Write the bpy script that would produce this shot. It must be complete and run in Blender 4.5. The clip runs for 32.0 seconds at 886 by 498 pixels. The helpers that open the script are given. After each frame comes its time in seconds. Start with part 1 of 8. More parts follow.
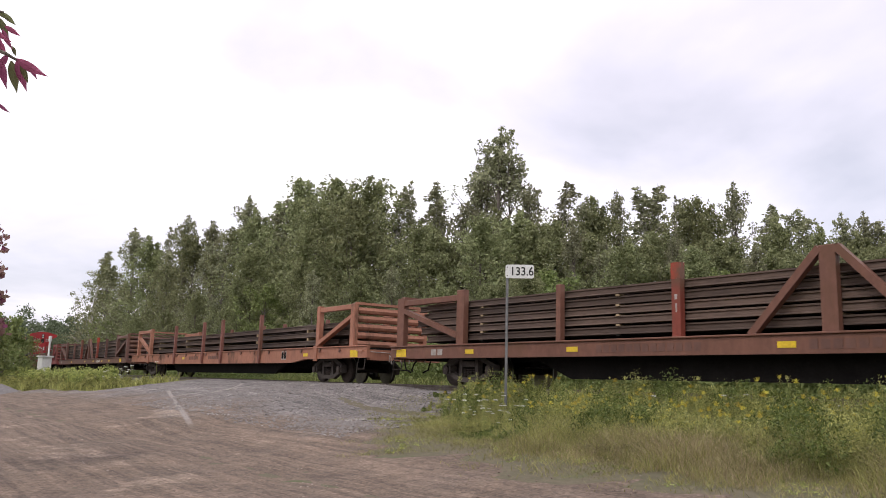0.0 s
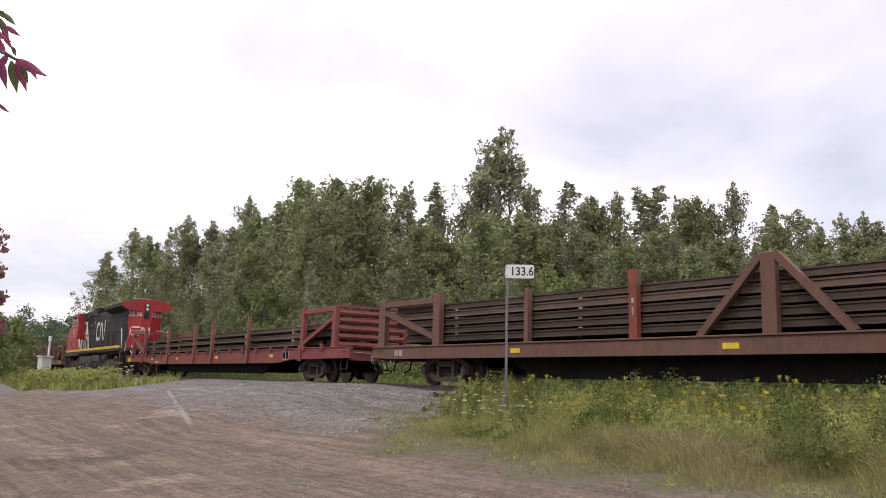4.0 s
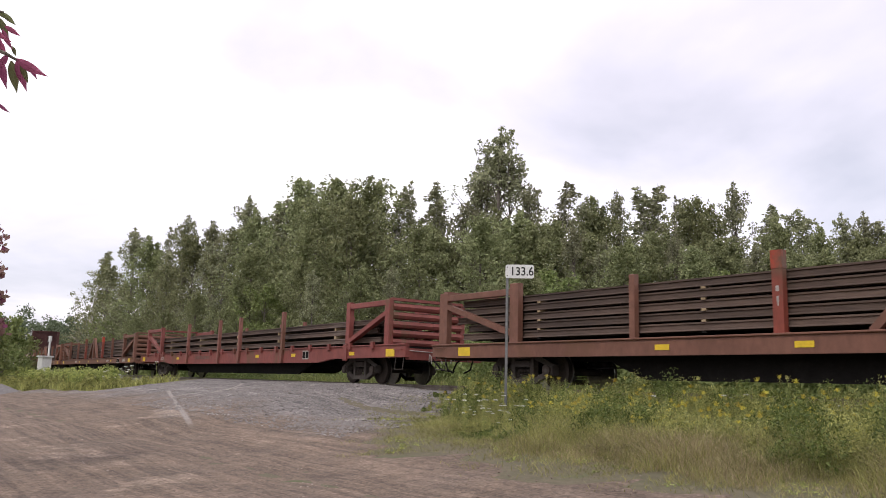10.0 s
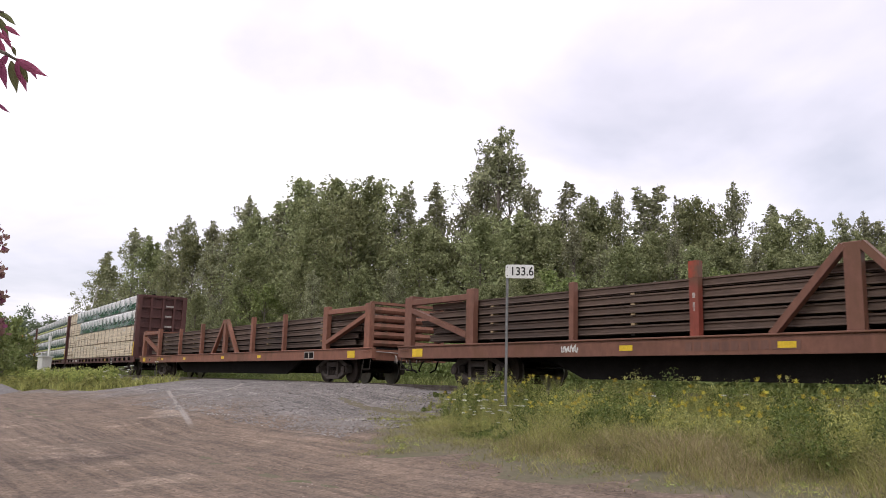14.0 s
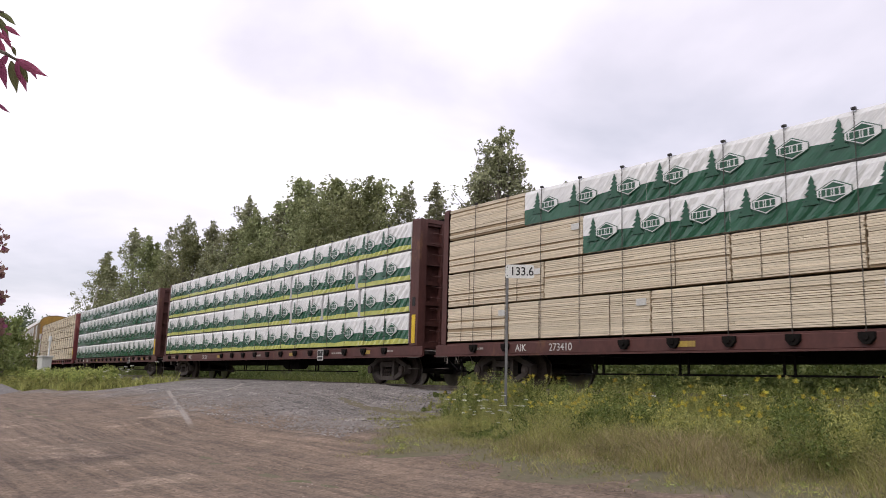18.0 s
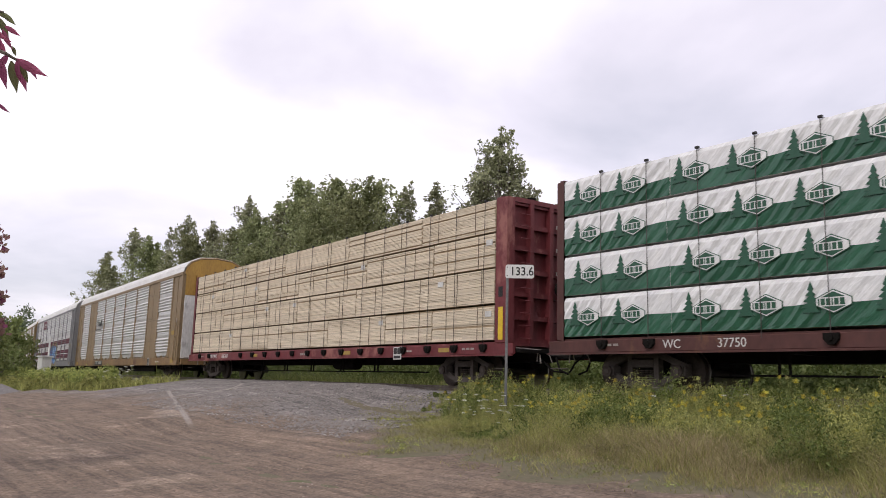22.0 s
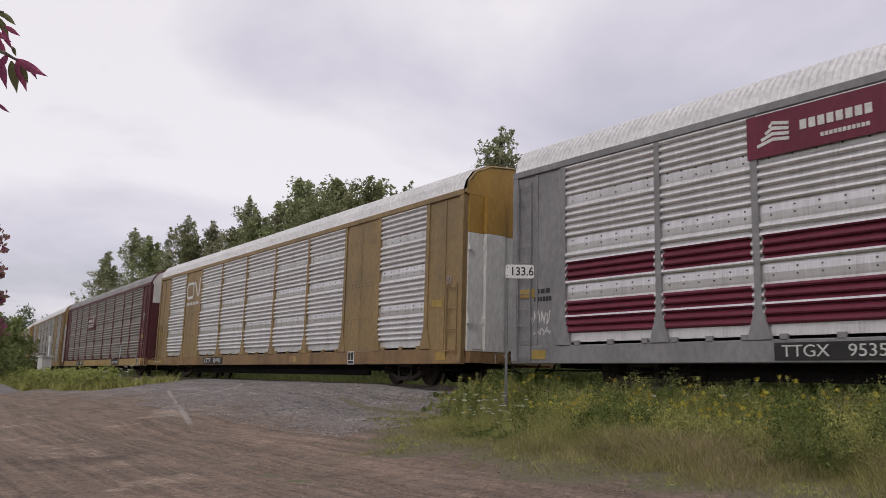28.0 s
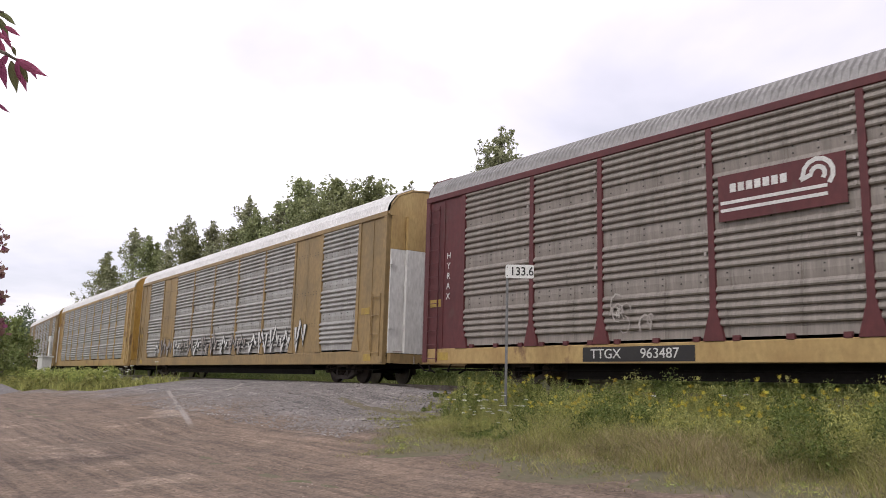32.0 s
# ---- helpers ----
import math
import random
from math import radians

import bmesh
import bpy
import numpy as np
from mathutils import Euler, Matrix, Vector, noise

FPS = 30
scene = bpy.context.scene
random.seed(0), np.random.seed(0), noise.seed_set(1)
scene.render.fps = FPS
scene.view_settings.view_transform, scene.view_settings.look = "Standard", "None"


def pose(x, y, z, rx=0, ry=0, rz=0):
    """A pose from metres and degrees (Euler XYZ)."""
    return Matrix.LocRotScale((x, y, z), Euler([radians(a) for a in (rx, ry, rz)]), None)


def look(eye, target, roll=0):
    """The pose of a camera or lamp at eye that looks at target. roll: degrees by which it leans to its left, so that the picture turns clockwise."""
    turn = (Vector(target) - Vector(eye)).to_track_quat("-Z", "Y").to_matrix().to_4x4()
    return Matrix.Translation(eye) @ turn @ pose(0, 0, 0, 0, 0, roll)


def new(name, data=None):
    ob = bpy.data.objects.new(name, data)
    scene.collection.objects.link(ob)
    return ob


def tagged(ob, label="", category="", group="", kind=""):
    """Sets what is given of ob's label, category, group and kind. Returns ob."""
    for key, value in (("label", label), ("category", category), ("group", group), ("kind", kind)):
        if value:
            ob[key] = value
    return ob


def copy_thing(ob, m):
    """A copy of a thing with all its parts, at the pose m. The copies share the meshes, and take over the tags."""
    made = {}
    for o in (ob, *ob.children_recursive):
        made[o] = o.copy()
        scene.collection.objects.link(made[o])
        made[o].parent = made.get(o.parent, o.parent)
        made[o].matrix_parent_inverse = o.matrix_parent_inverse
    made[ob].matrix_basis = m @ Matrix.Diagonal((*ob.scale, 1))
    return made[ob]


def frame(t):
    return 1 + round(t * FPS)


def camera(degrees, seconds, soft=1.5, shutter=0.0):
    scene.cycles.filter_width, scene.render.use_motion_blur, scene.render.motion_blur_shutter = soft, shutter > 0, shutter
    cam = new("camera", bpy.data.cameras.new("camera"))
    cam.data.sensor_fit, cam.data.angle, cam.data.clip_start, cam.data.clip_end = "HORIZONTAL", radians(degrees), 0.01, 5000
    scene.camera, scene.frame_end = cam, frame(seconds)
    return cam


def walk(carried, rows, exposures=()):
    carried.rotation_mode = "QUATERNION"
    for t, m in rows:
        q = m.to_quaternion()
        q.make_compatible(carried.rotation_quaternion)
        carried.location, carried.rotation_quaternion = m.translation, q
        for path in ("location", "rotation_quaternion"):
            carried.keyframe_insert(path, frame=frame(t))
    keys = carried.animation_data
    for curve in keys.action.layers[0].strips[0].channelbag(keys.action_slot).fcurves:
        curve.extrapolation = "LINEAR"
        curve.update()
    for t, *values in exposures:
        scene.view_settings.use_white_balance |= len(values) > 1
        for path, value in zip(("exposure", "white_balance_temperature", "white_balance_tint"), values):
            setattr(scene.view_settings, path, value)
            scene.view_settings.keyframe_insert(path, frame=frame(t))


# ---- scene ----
# ---- camera: it stands still on the gravel apron beside the line ----
CAM_Z = 0.084
YAW, PITCH, ROLL = radians(52.9), radians(9.48), 1.58
EYE = Vector((0.0, 0.0, CAM_Z))
AHEAD = Vector((-math.sin(YAW) * math.cos(PITCH), math.cos(YAW) * math.cos(PITCH), math.sin(PITCH)))
cam = camera(58.0, 32.0, soft=0.7, shutter=0.05)
walk(cam, [(0.0, look(EYE, EYE + AHEAD, ROLL)), (32.0, look(EYE, EYE + AHEAD, ROLL))],
     exposures=[(0.0, 0.12), (13.0, 0.12), (17.0, 0.02), (19.0, 0.0), (22.0, -0.02), (25.5, -0.08), (27.5, -0.44), (29.0, -0.47), (30.0, -0.2), (30.6, -0.03), (31.0, 0.06), (32.0, 0.14)])

# ---- sky and sun: broken bright overcast ----
SUN_EL, SUN_AZ = radians(48), radians(160)
world = bpy.data.worlds.new("overcast_sky")
scene.world = world
world.use_nodes = True
wn, wl = world.node_tree.nodes, world.node_tree.links
wn.clear()
w_out = wn.new("ShaderNodeOutputWorld")
w_add = wn.new("ShaderNodeAddShader")
w_sky = wn.new("ShaderNodeTexSky")
w_sky.sky_type, w_sky.sun_disc = "NISHITA", False
w_sky.sun_elevation, w_sky.sun_rotation = SUN_EL, SUN_AZ
w_b1 = wn.new("ShaderNodeBackground")
w_b1.inputs["Strength"].default_value = 0.03
wl.new(w_sky.outputs[0], w_b1.inputs["Color"])
w_tc = wn.new("ShaderNodeTexCoord")
w_sep = wn.new("ShaderNodeSeparateXYZ")
wl.new(w_tc.outputs["Generated"], w_sep.inputs[0])
w_zz = wn.new("ShaderNodeMath"); w_zz.operation = "MAXIMUM"; w_zz.inputs[1].default_value = 0.0
wl.new(w_sep.outputs["Z"], w_zz.inputs[0])
w_za = wn.new("ShaderNodeMath"); w_za.operation = "ADD"; w_za.inputs[1].default_value = 0.16
wl.new(w_zz.outputs[0], w_za.inputs[0])
w_div = wn.new("ShaderNodeVectorMath"); w_div.operation = "DIVIDE"
w_cmb = wn.new("ShaderNodeCombineXYZ")
for k in range(3):
    wl.new(w_za.outputs[0], w_cmb.inputs[k])
wl.new(w_tc.outputs["Generated"], w_div.inputs[0])
wl.new(w_cmb.outputs[0], w_div.inputs[1])
w_map = wn.new("ShaderNodeMapping")
w_map.inputs["Location"].default_value = (0.3, 5.1, 0.0)
w_map.inputs["Rotation"].default_value = (0, 0, 0.5)
wl.new(w_div.outputs[0], w_map.inputs[0])
w_n = wn.new("ShaderNodeTexNoise")
w_n.inputs["Scale"].default_value, w_n.inputs["Detail"].default_value = 0.75, 6.0
w_n.inputs["Roughness"].default_value, w_n.inputs["Distortion"].default_value = 0.5, 0.25
wl.new(w_map.outputs[0], w_n.inputs["Vector"])
w_r = wn.new("ShaderNodeValToRGB")
w_r.color_ramp.elements[0].position, w_r.color_ramp.elements[0].color = 0.24, (0.62, 0.595, 0.68, 1)
w_r.color_ramp.elements[1].position, w_r.color_ramp.elements[1].color = 0.52, (1.17, 1.10, 1.13, 1)
e_mid = w_r.color_ramp.elements.new(0.40)
e_mid.color = (0.91, 0.838, 0.93, 1)
w_low = wn.new("ShaderNodeMapRange")  # cloud thickens towards the horizon
w_low.inputs["From Max"].default_value = 0.27
w_low.inputs["To Min"].default_value, w_low.inputs["To Max"].default_value = 0.24, 0.0
wl.new(w_zz.outputs[0], w_low.inputs["Value"])
w_sub = wn.new("ShaderNodeMath"); w_sub.operation = "SUBTRACT"
wl.new(w_n.outputs["Fac"], w_sub.inputs[0])
wl.new(w_low.outputs[0], w_sub.inputs[1])
wl.new(w_sub.outputs[0], w_r.inputs[0])
w_b2 = wn.new("ShaderNodeBackground")
w_b2.inputs["Strength"].default_value = 0.95
wl.new(w_r.outputs[0], w_b2.inputs["Color"])
wl.new(w_b1.outputs[0], w_add.inputs[0])
wl.new(w_b2.outputs[0], w_add.inputs[1])
wl.new(w_add.outputs[0], w_out.inputs[0])

sun = new("sun", bpy.data.lights.new("sun", "SUN"))
sun.data.energy, sun.data.angle, sun.data.color = 1.3, radians(14), (1.0, 0.96, 0.9)
sun.matrix_world = look((16, -44, 52), (0, 0, 0))


# ---- building helpers ----
def mesh_of(name, verts, faces):
    me = bpy.data.meshes.new(name)
    me.from_pydata(verts, [], faces)
    return me


class Shape:
    """Gathers boxes, bars and plates into one mesh."""

    def __init__(self):
        self.v, self.f, self.m = [], [], []

    def add(self, verts, faces, mi=0):
        n = len(self.v)
        self.v += [tuple(p) for p in verts]
        self.f += [tuple(i + n for i in q) for q in faces]
        self.m += [mi] * len(faces)
        return self

    def box(self, x0, x1, y0, y1, z0, z1, mi=0, c=0.0):
        """An upright box, its long edges cut by c."""
        if c <= 0:
            vs = [(x, y, z) for x in (x0, x1) for y in (y0, y1) for z in (z0, z1)]
            return self.add(vs, [(0, 1, 3, 2), (4, 6, 7, 5), (0, 4, 5, 1), (2, 3, 7, 6), (0, 2, 6, 4), (1, 5, 7, 3)], mi)
        ring = [(y0 + c, z0), (y1 - c, z0), (y1, z0 + c), (y1, z1 - c), (y1 - c, z1), (y0 + c, z1), (y0, z1 - c), (y0, z0 + c)]
        return self.sweep([(x0, y, z) for y, z in ring], [(x1, y, z) for y, z in ring], mi)

    def sweep(self, a, b, mi=0):
        n = len(a)
        fs = [(i, (i + 1) % n, n + (i + 1) % n, n + i) for i in range(n)]
        return self.add(list(a) + list(b), fs + [tuple(range(n - 1, -1, -1)), tuple(range(n, 2 * n))], mi)

    def bar(self, p, q, w, d=None, mi=0, up=(0, 0, 1)):
        """A square bar from p to q."""
        p, q = Vector(p), Vector(q)
        ax = (q - p).normalized()
        u = Vector(up) if abs(ax.dot(Vector(up))) < 0.95 else Vector((0, 1, 0))
        s = ax.cross(u).normalized()
        t = s.cross(ax).normalized()
        d = w if d is None else d
        ring = [s * (w / 2 * a) + t * (d / 2 * b) for a, b in ((-1, -1), (1, -1), (1, 1), (-1, 1))]
        return self.sweep([p + r for r in ring], [q + r for r in ring], mi)

    def rod(self, pts, r, n=6, mi=0):
        """A round rod along points."""
        pts = [Vector(p) for p in pts]
        rr = r if isinstance(r, (list, tuple)) else [r] * len(pts)
        base, vs, fs = None, [], []
        for i, p in enumerate(pts):
            ax = (pts[min(i + 1, len(pts) - 1)] - pts[max(i - 1, 0)]).normalized()
            u = Vector((0, 0, 1)) if abs(ax.z) < 0.9 else Vector((0, 1, 0))
            s = ax.cross(u).normalized()
            t = s.cross(ax)
            vs += [p + (s * math.cos(2 * math.pi * k / n) + t * math.sin(2 * math.pi * k / n)) * rr[i] for k in range(n)]
        for i in range(len(pts) - 1):
            fs += [(i * n + k, i * n + (k + 1) % n, (i + 1) * n + (k + 1) % n, (i + 1) * n + k) for k in range(n)]
        fs += [tuple(range(n - 1, -1, -1)), tuple((len(pts) - 1) * n + k for k in range(n))]
        return self.add(vs, fs, mi)

    def disc_y(self, x, y0, y1, z, r, n=16, mi=0, r2=None):
        """A round plate or wheel with its axle along y."""
        a = [(x + r * math.cos(2 * math.pi * k / n), y0, z + r * math.sin(2 * math.pi * k / n)) for k in range(n)]
        r2 = r if r2 is None else r2
        b = [(x + r2 * math.cos(2 * math.pi * k / n), y1, z + r2 * math.sin(2 * math.pi * k / n)) for k in range(n)]
        return self.sweep(a, b, mi)

    def prism_y(self, prof, y0, y1, mi=0):
        """A profile of (x, z) pushed from y0 to y1."""
        return self.sweep([(x, y0, z) for x, z in prof], [(x, y1, z) for x, z in prof], mi)

    def prism_x(self, prof, x0, x1, mi=0):
        """A profile of (y, z) pushed from x0 to x1."""
        return self.sweep([(x0, y, z) for y, z in prof], [(x1, y, z) for y, z in prof], mi)

    def mesh(self, name, *mats):
        me = mesh_of(name, self.v, self.f)
        for m in mats:
            me.materials.append(m)
        if len(mats) > 1:
            me.polygons.foreach_set("material_index", self.m)
        bm = bmesh.new()
        bm.from_mesh(me)
        bmesh.ops.recalc_face_normals(bm, faces=bm.faces)
        bm.to_mesh(me)
        bm.free()
        return me


def part(name, shape, material, parent, label="", at=None):
    """One mesh under a thing or under a part."""
    me = shape if isinstance(shape, bpy.types.Mesh) else shape.mesh(name, *(material if isinstance(material, tuple) else (material,)))
    ob = new(name, me)
    ob.parent = parent
    if at is not None:
        ob.matrix_basis = at
    return tagged(ob, label) if label else ob


def thing(name, label, category, group="", m=None):
    ob = new(name)
    ob.empty_display_size = 0.3
    if m is not None:
        ob.matrix_basis = m
    return tagged(ob, label, category, group)


# ---- materials ----
def mat(name, base, second=None, scale=3.0, rough=0.7, metal=0.0, bump=0.15, bscale=40.0, third=None, spots=0.0,
        stretch=(1, 1, 1), rnd=0.0, spec=0.4, space="Object", trans=0.0, turn=None):
    """A surface of two blended tones with grain, wear stains and relief."""
    m = bpy.data.materials.new(name)
    m.use_nodes = True
    nt = m.node_tree
    N, L = nt.nodes, nt.links
    b = N["Principled BSDF"]
    b.inputs["Roughness"].default_value, b.inputs["Metallic"].default_value = rough, metal
    b.inputs["Specular IOR Level"].default_value = spec
    tc = N.new("ShaderNodeTexCoord")
    mp = N.new("ShaderNodeMapping")
    mp.inputs["Scale"].default_value = stretch
    if turn is not None:
        mp.vector_type = "TEXTURE"
        mp.inputs["Rotation"].default_value = (0, turn, 0)
    L.new(tc.outputs[space], mp.inputs[0])

    def noi(s, det, ro=0.6):
        n = N.new("ShaderNodeTexNoise")
        n.inputs["Scale"].default_value, n.inputs["Detail"].default_value, n.inputs["Roughness"].default_value = s, det, ro
        L.new(mp.outputs[0], n.inputs["Vector"])
        return n.outputs["Fac"]

    def ramp(src, lo, hi):
        r = N.new("ShaderNodeMapRange")
        r.inputs["From Min"].default_value, r.inputs["From Max"].default_value = lo, hi
        L.new(src, r.inputs["Value"])
        return r.outputs[0]

    def mix(f, a, c):
        x = N.new("ShaderNodeMix")
        x.data_type = "RGBA"
        for sock, val in ((x.inputs[0], f), (x.inputs[6], a), (x.inputs[7], c)):
            if isinstance(val, bpy.types.NodeSocket):
                L.new(val, sock)
            elif isinstance(val, float):
                sock.default_value = val
            else:
                sock.default_value = (*val, 1)
        return x.outputs[2]

    second = second or tuple(c * 0.7 for c in base)
    col = mix(ramp(noi(scale, 5), 0.35, 0.68), base, second)
    fine = noi(scale * 9, 4)
    col = mix(ramp(fine, 0.3, 1.1), col, tuple(c * 0.55 for c in second))
    if third:
        col = mix(ramp(noi(scale * 0.55, 7, 0.68), 0.62 - spots, 0.66 - spots * 0.6), col, third)
    if rnd > 0:
        oi = N.new("ShaderNodeObjectInfo")
        hs = N.new("ShaderNodeHueSaturation")
        v = N.new("ShaderNodeMapRange")
        v.inputs["To Min"].default_value, v.inputs["To Max"].default_value = 1 - rnd, 1 + rnd
        L.new(oi.outputs["Random"], v.inputs["Value"])
        L.new(v.outputs[0], hs.inputs["Value"])
        L.new(col, hs.inputs["Color"])
        col = hs.outputs[0]
    L.new(col, b.inputs["Base Color"])
    if bump > 0:
        bp = N.new("ShaderNodeBump")
        bp.inputs["Strength"].default_value, bp.inputs["Distance"].default_value = bump, 0.02
        L.new(noi(bscale, 4), bp.inputs["Height"])
        L.new(bp.outputs[0], b.inputs["Normal"])
    return m


def leaf_mat(name, dark, light, rnd=0.2, trans=0.18, patch=1.1):
    """Foliage: each leaf its own tone, a little light through it."""
    m = bpy.data.materials.new(name)
    m.use_nodes = True
    N, L = m.node_tree.nodes, m.node_tree.links
    b = N["Principled BSDF"]
    b.inputs["Roughness"].default_value, b.inputs["Specular IOR Level"].default_value = 0.55, 0.25
    g = N.new("ShaderNodeNewGeometry")
    r = N.new("ShaderNodeValToRGB")
    r.color_ramp.elements[0].color, r.color_ramp.elements[1].color = (*dark, 1), (*light, 1)
    L.new(g.outputs["Random Per Island"], r.inputs[0])
    oi = N.new("ShaderNodeObjectInfo")
    hs = N.new("ShaderNodeHueSaturation")
    for sock, lo, hi in (("Value", 1 - rnd, 1 + rnd), ("Hue", 0.49, 0.515)):
        v = N.new("ShaderNodeMapRange")
        v.inputs["To Min"].default_value, v.inputs["To Max"].default_value = lo, hi
        L.new(oi.outputs["Random"], v.inputs["Value"])
        L.new(v.outputs[0], hs.inputs[sock])
    # sprays of paler and darker leaves
    tc = N.new("ShaderNodeTexCoord")
    sn = N.new("ShaderNodeTexNoise")
    sn.inputs["Scale"].default_value, sn.inputs["Detail"].default_value = patch, 3
    L.new(tc.outputs["Object"], sn.inputs["Vector"])
    sv = N.new("ShaderNodeMapRange")
    sv.inputs["From Min"].default_value, sv.inputs["From Max"].default_value = 0.32, 0.68
    sv.inputs["To Min"].default_value, sv.inputs["To Max"].default_value = 0.72, 1.28
    L.new(sn.outputs["Fac"], sv.inputs["Value"])
    h0 = N.new("ShaderNodeHueSaturation")
    L.new(sv.outputs[0], h0.inputs["Value"])
    L.new(r.outputs[0], h0.inputs["Color"])
    L.new(h0.outputs[0], hs.inputs["Color"])
    L.new(hs.outputs[0], b.inputs["Base Color"])
    tr = N.new("ShaderNodeBsdfTranslucent")
    L.new(hs.outputs[0], tr.inputs["Color"])
    mx = N.new("ShaderNodeMixShader")
    mx.inputs[0].default_value = trans
    L.new(b.outputs[0], mx.inputs[1])
    L.new(tr.outputs[0], mx.inputs[2])
    L.new(mx.outputs[0], N["Material Output"].inputs[0])
    return m


LEAF_A = leaf_mat("aspen_leaf", (0.165, 0.172, 0.097), (0.38, 0.38, 0.235), trans=0.42)
LEAF_B = leaf_mat("birch_leaf", (0.148, 0.165, 0.077), (0.34, 0.354, 0.178), trans=0.42)
LEAF_C = leaf_mat("shrub_leaf", (0.13, 0.17, 0.055), (0.30, 0.34, 0.13), trans=0.3)
LEAF_P = leaf_mat("plum_leaf", (0.28, 0.03, 0.15), (0.40, 0.14, 0.20), trans=0.5)
LEAF_F = leaf_mat("far_leaf", (0.085, 0.112, 0.06), (0.16, 0.19, 0.11))
GRASS_G = leaf_mat("green_grass", (0.18, 0.19, 0.06), (0.50, 0.48, 0.175), trans=0.35)
GRASS_D = leaf_mat("dry_grass", (0.23, 0.2, 0.105), (0.48, 0.41, 0.24))
FLOWER_P = leaf_mat("fading_goldenrod", (0.36, 0.36, 0.11), (0.66, 0.62, 0.24))
FLOWER_Y = leaf_mat("goldenrod_flower", (0.52, 0.42, 0.05), (0.80, 0.66, 0.12))
FLOWER_W = leaf_mat("white_flower", (0.6, 0.6, 0.55), (0.85, 0.85, 0.8))
BARK = mat("grey_bark", (0.23, 0.20, 0.17), (0.10, 0.085, 0.07), 6, 0.9, stretch=(1, 1, 0.3), bump=0.4)
BARK_W = mat("birch_bark", (0.55, 0.52, 0.47), (0.28, 0.25, 0.22), 5, 0.8, stretch=(1, 1, 2.5), bump=0.2)


# ---- the line's course and the lie of the land ----
BEND, LINE_Y = 0.001067, 14.31


def line_y(x):
    return LINE_Y + 0.5 * BEND * x * x


def smooth(a, b, x):
    t = np.clip((x - a) / (b - a), 0, 1)
    return t * t * (3 - 2 * t)


def land(x, y):
    """Height of the ground: a low bank carries the line, a gravel ramp climbs to the crossing."""
    x, y = np.asarray(x, float), np.asarray(y, float)
    xc = np.clip(x, -170, 60)
    q = LINE_Y + 0.5 * BEND * xc * xc - y
    a = np.interp(q, [-60, -9, -3.2, -1.9, 1.9, 3.2, 6, 9, 14], [-1.2, -1.0, -0.8, -0.2, -0.2, -0.7, -0.85, -1.3, -1.42])
    b = np.interp(q, [-60, -9, -1.6, 1.6, 9.5, 14], [-1.2, -0.9, -0.05, -0.05, -1.25, -1.42])
    w = smooth(-41, -36, x) * (1 - smooth(-21, -17, x))
    return a * (1 - w) + b * w


def ripple(x, y):
    return 0.02 * np.sin(x * 0.9 + 1.3 * np.sin(y * 0.7)) * np.sin(y * 0.8 + 0.6) + 0.012 * np.sin(x * 2.3 + y * 1.9)


def sheet(name, xs, ys, zf, material, keep=None):
    gx, gy = np.meshgrid(np.array(xs), np.array(ys))
    gz = zf(gx, gy)
    nx, ny = len(xs), len(ys)
    idx = np.arange(nx * ny).reshape(ny, nx)
    quads = np.stack([idx[:-1, :-1], idx[:-1, 1:], idx[1:, 1:], idx[1:, :-1]], -1).reshape(-1, 4)
    if keep is not None:
        cx = (gx[:-1, :-1] + gx[1:, 1:]).ravel() / 2
        cy = (gy[:-1, :-1] + gy[1:, 1:]).ravel() / 2
        quads = quads[keep(cx, cy)]
    me = mesh_of(name, np.stack([gx.ravel(), gy.ravel(), gz.ravel()], -1).tolist(), quads.tolist())
    me.materials.append(material)
    me.polygons.foreach_set("use_smooth", [True] * len(me.polygons))
    ob = new(name, me)
    return ob


SOIL = mat("grassy_soil", (0.155, 0.128, 0.085), (0.115, 0.108, 0.06), 1.1, 0.95, bump=0.6, bscale=14, third=(0.095, 0.105, 0.045), spots=0.06)
xs = sorted(set([-2500, -900, -400, -250, -200] + [round(v, 2) for v in np.arange(-170, -60, 2.0)] + [round(v, 2) for v in np.arange(-60, 12, 0.5)] + [round(v, 2) for v in np.arange(12, 60, 3.0)] + [80, 150, 400, 900, 2500]))
ys = sorted(set([-2500, -600, -120, -30] + [round(v, 2) for v in np.arange(-12, 34, 0.5)] + [36, 40, 46, 55, 70, 100, 200, 600, 2500]))
ground = sheet("ground", xs, ys, lambda x, y: land(x, y) + ripple(x, y) * (np.abs(line_y(np.clip(x, -170, 60)) - y) > 3.4), SOIL)
tagged(ground, "flat verge of rough grass and bare soil", "ground", kind="structure")


def inside(px, py, poly):
    hit = np.zeros(np.shape(px), bool)
    j = len(poly) - 1
    for i in range(len(poly)):
        (x1, y1), (x2, y2) = poly[i], poly[j]
        hit ^= ((y1 > py) != (y2 > py)) & (px < (x2 - x1) * (py - y1) / (y2 - y1 + 1e-12) + x1)
        j = i
    return hit


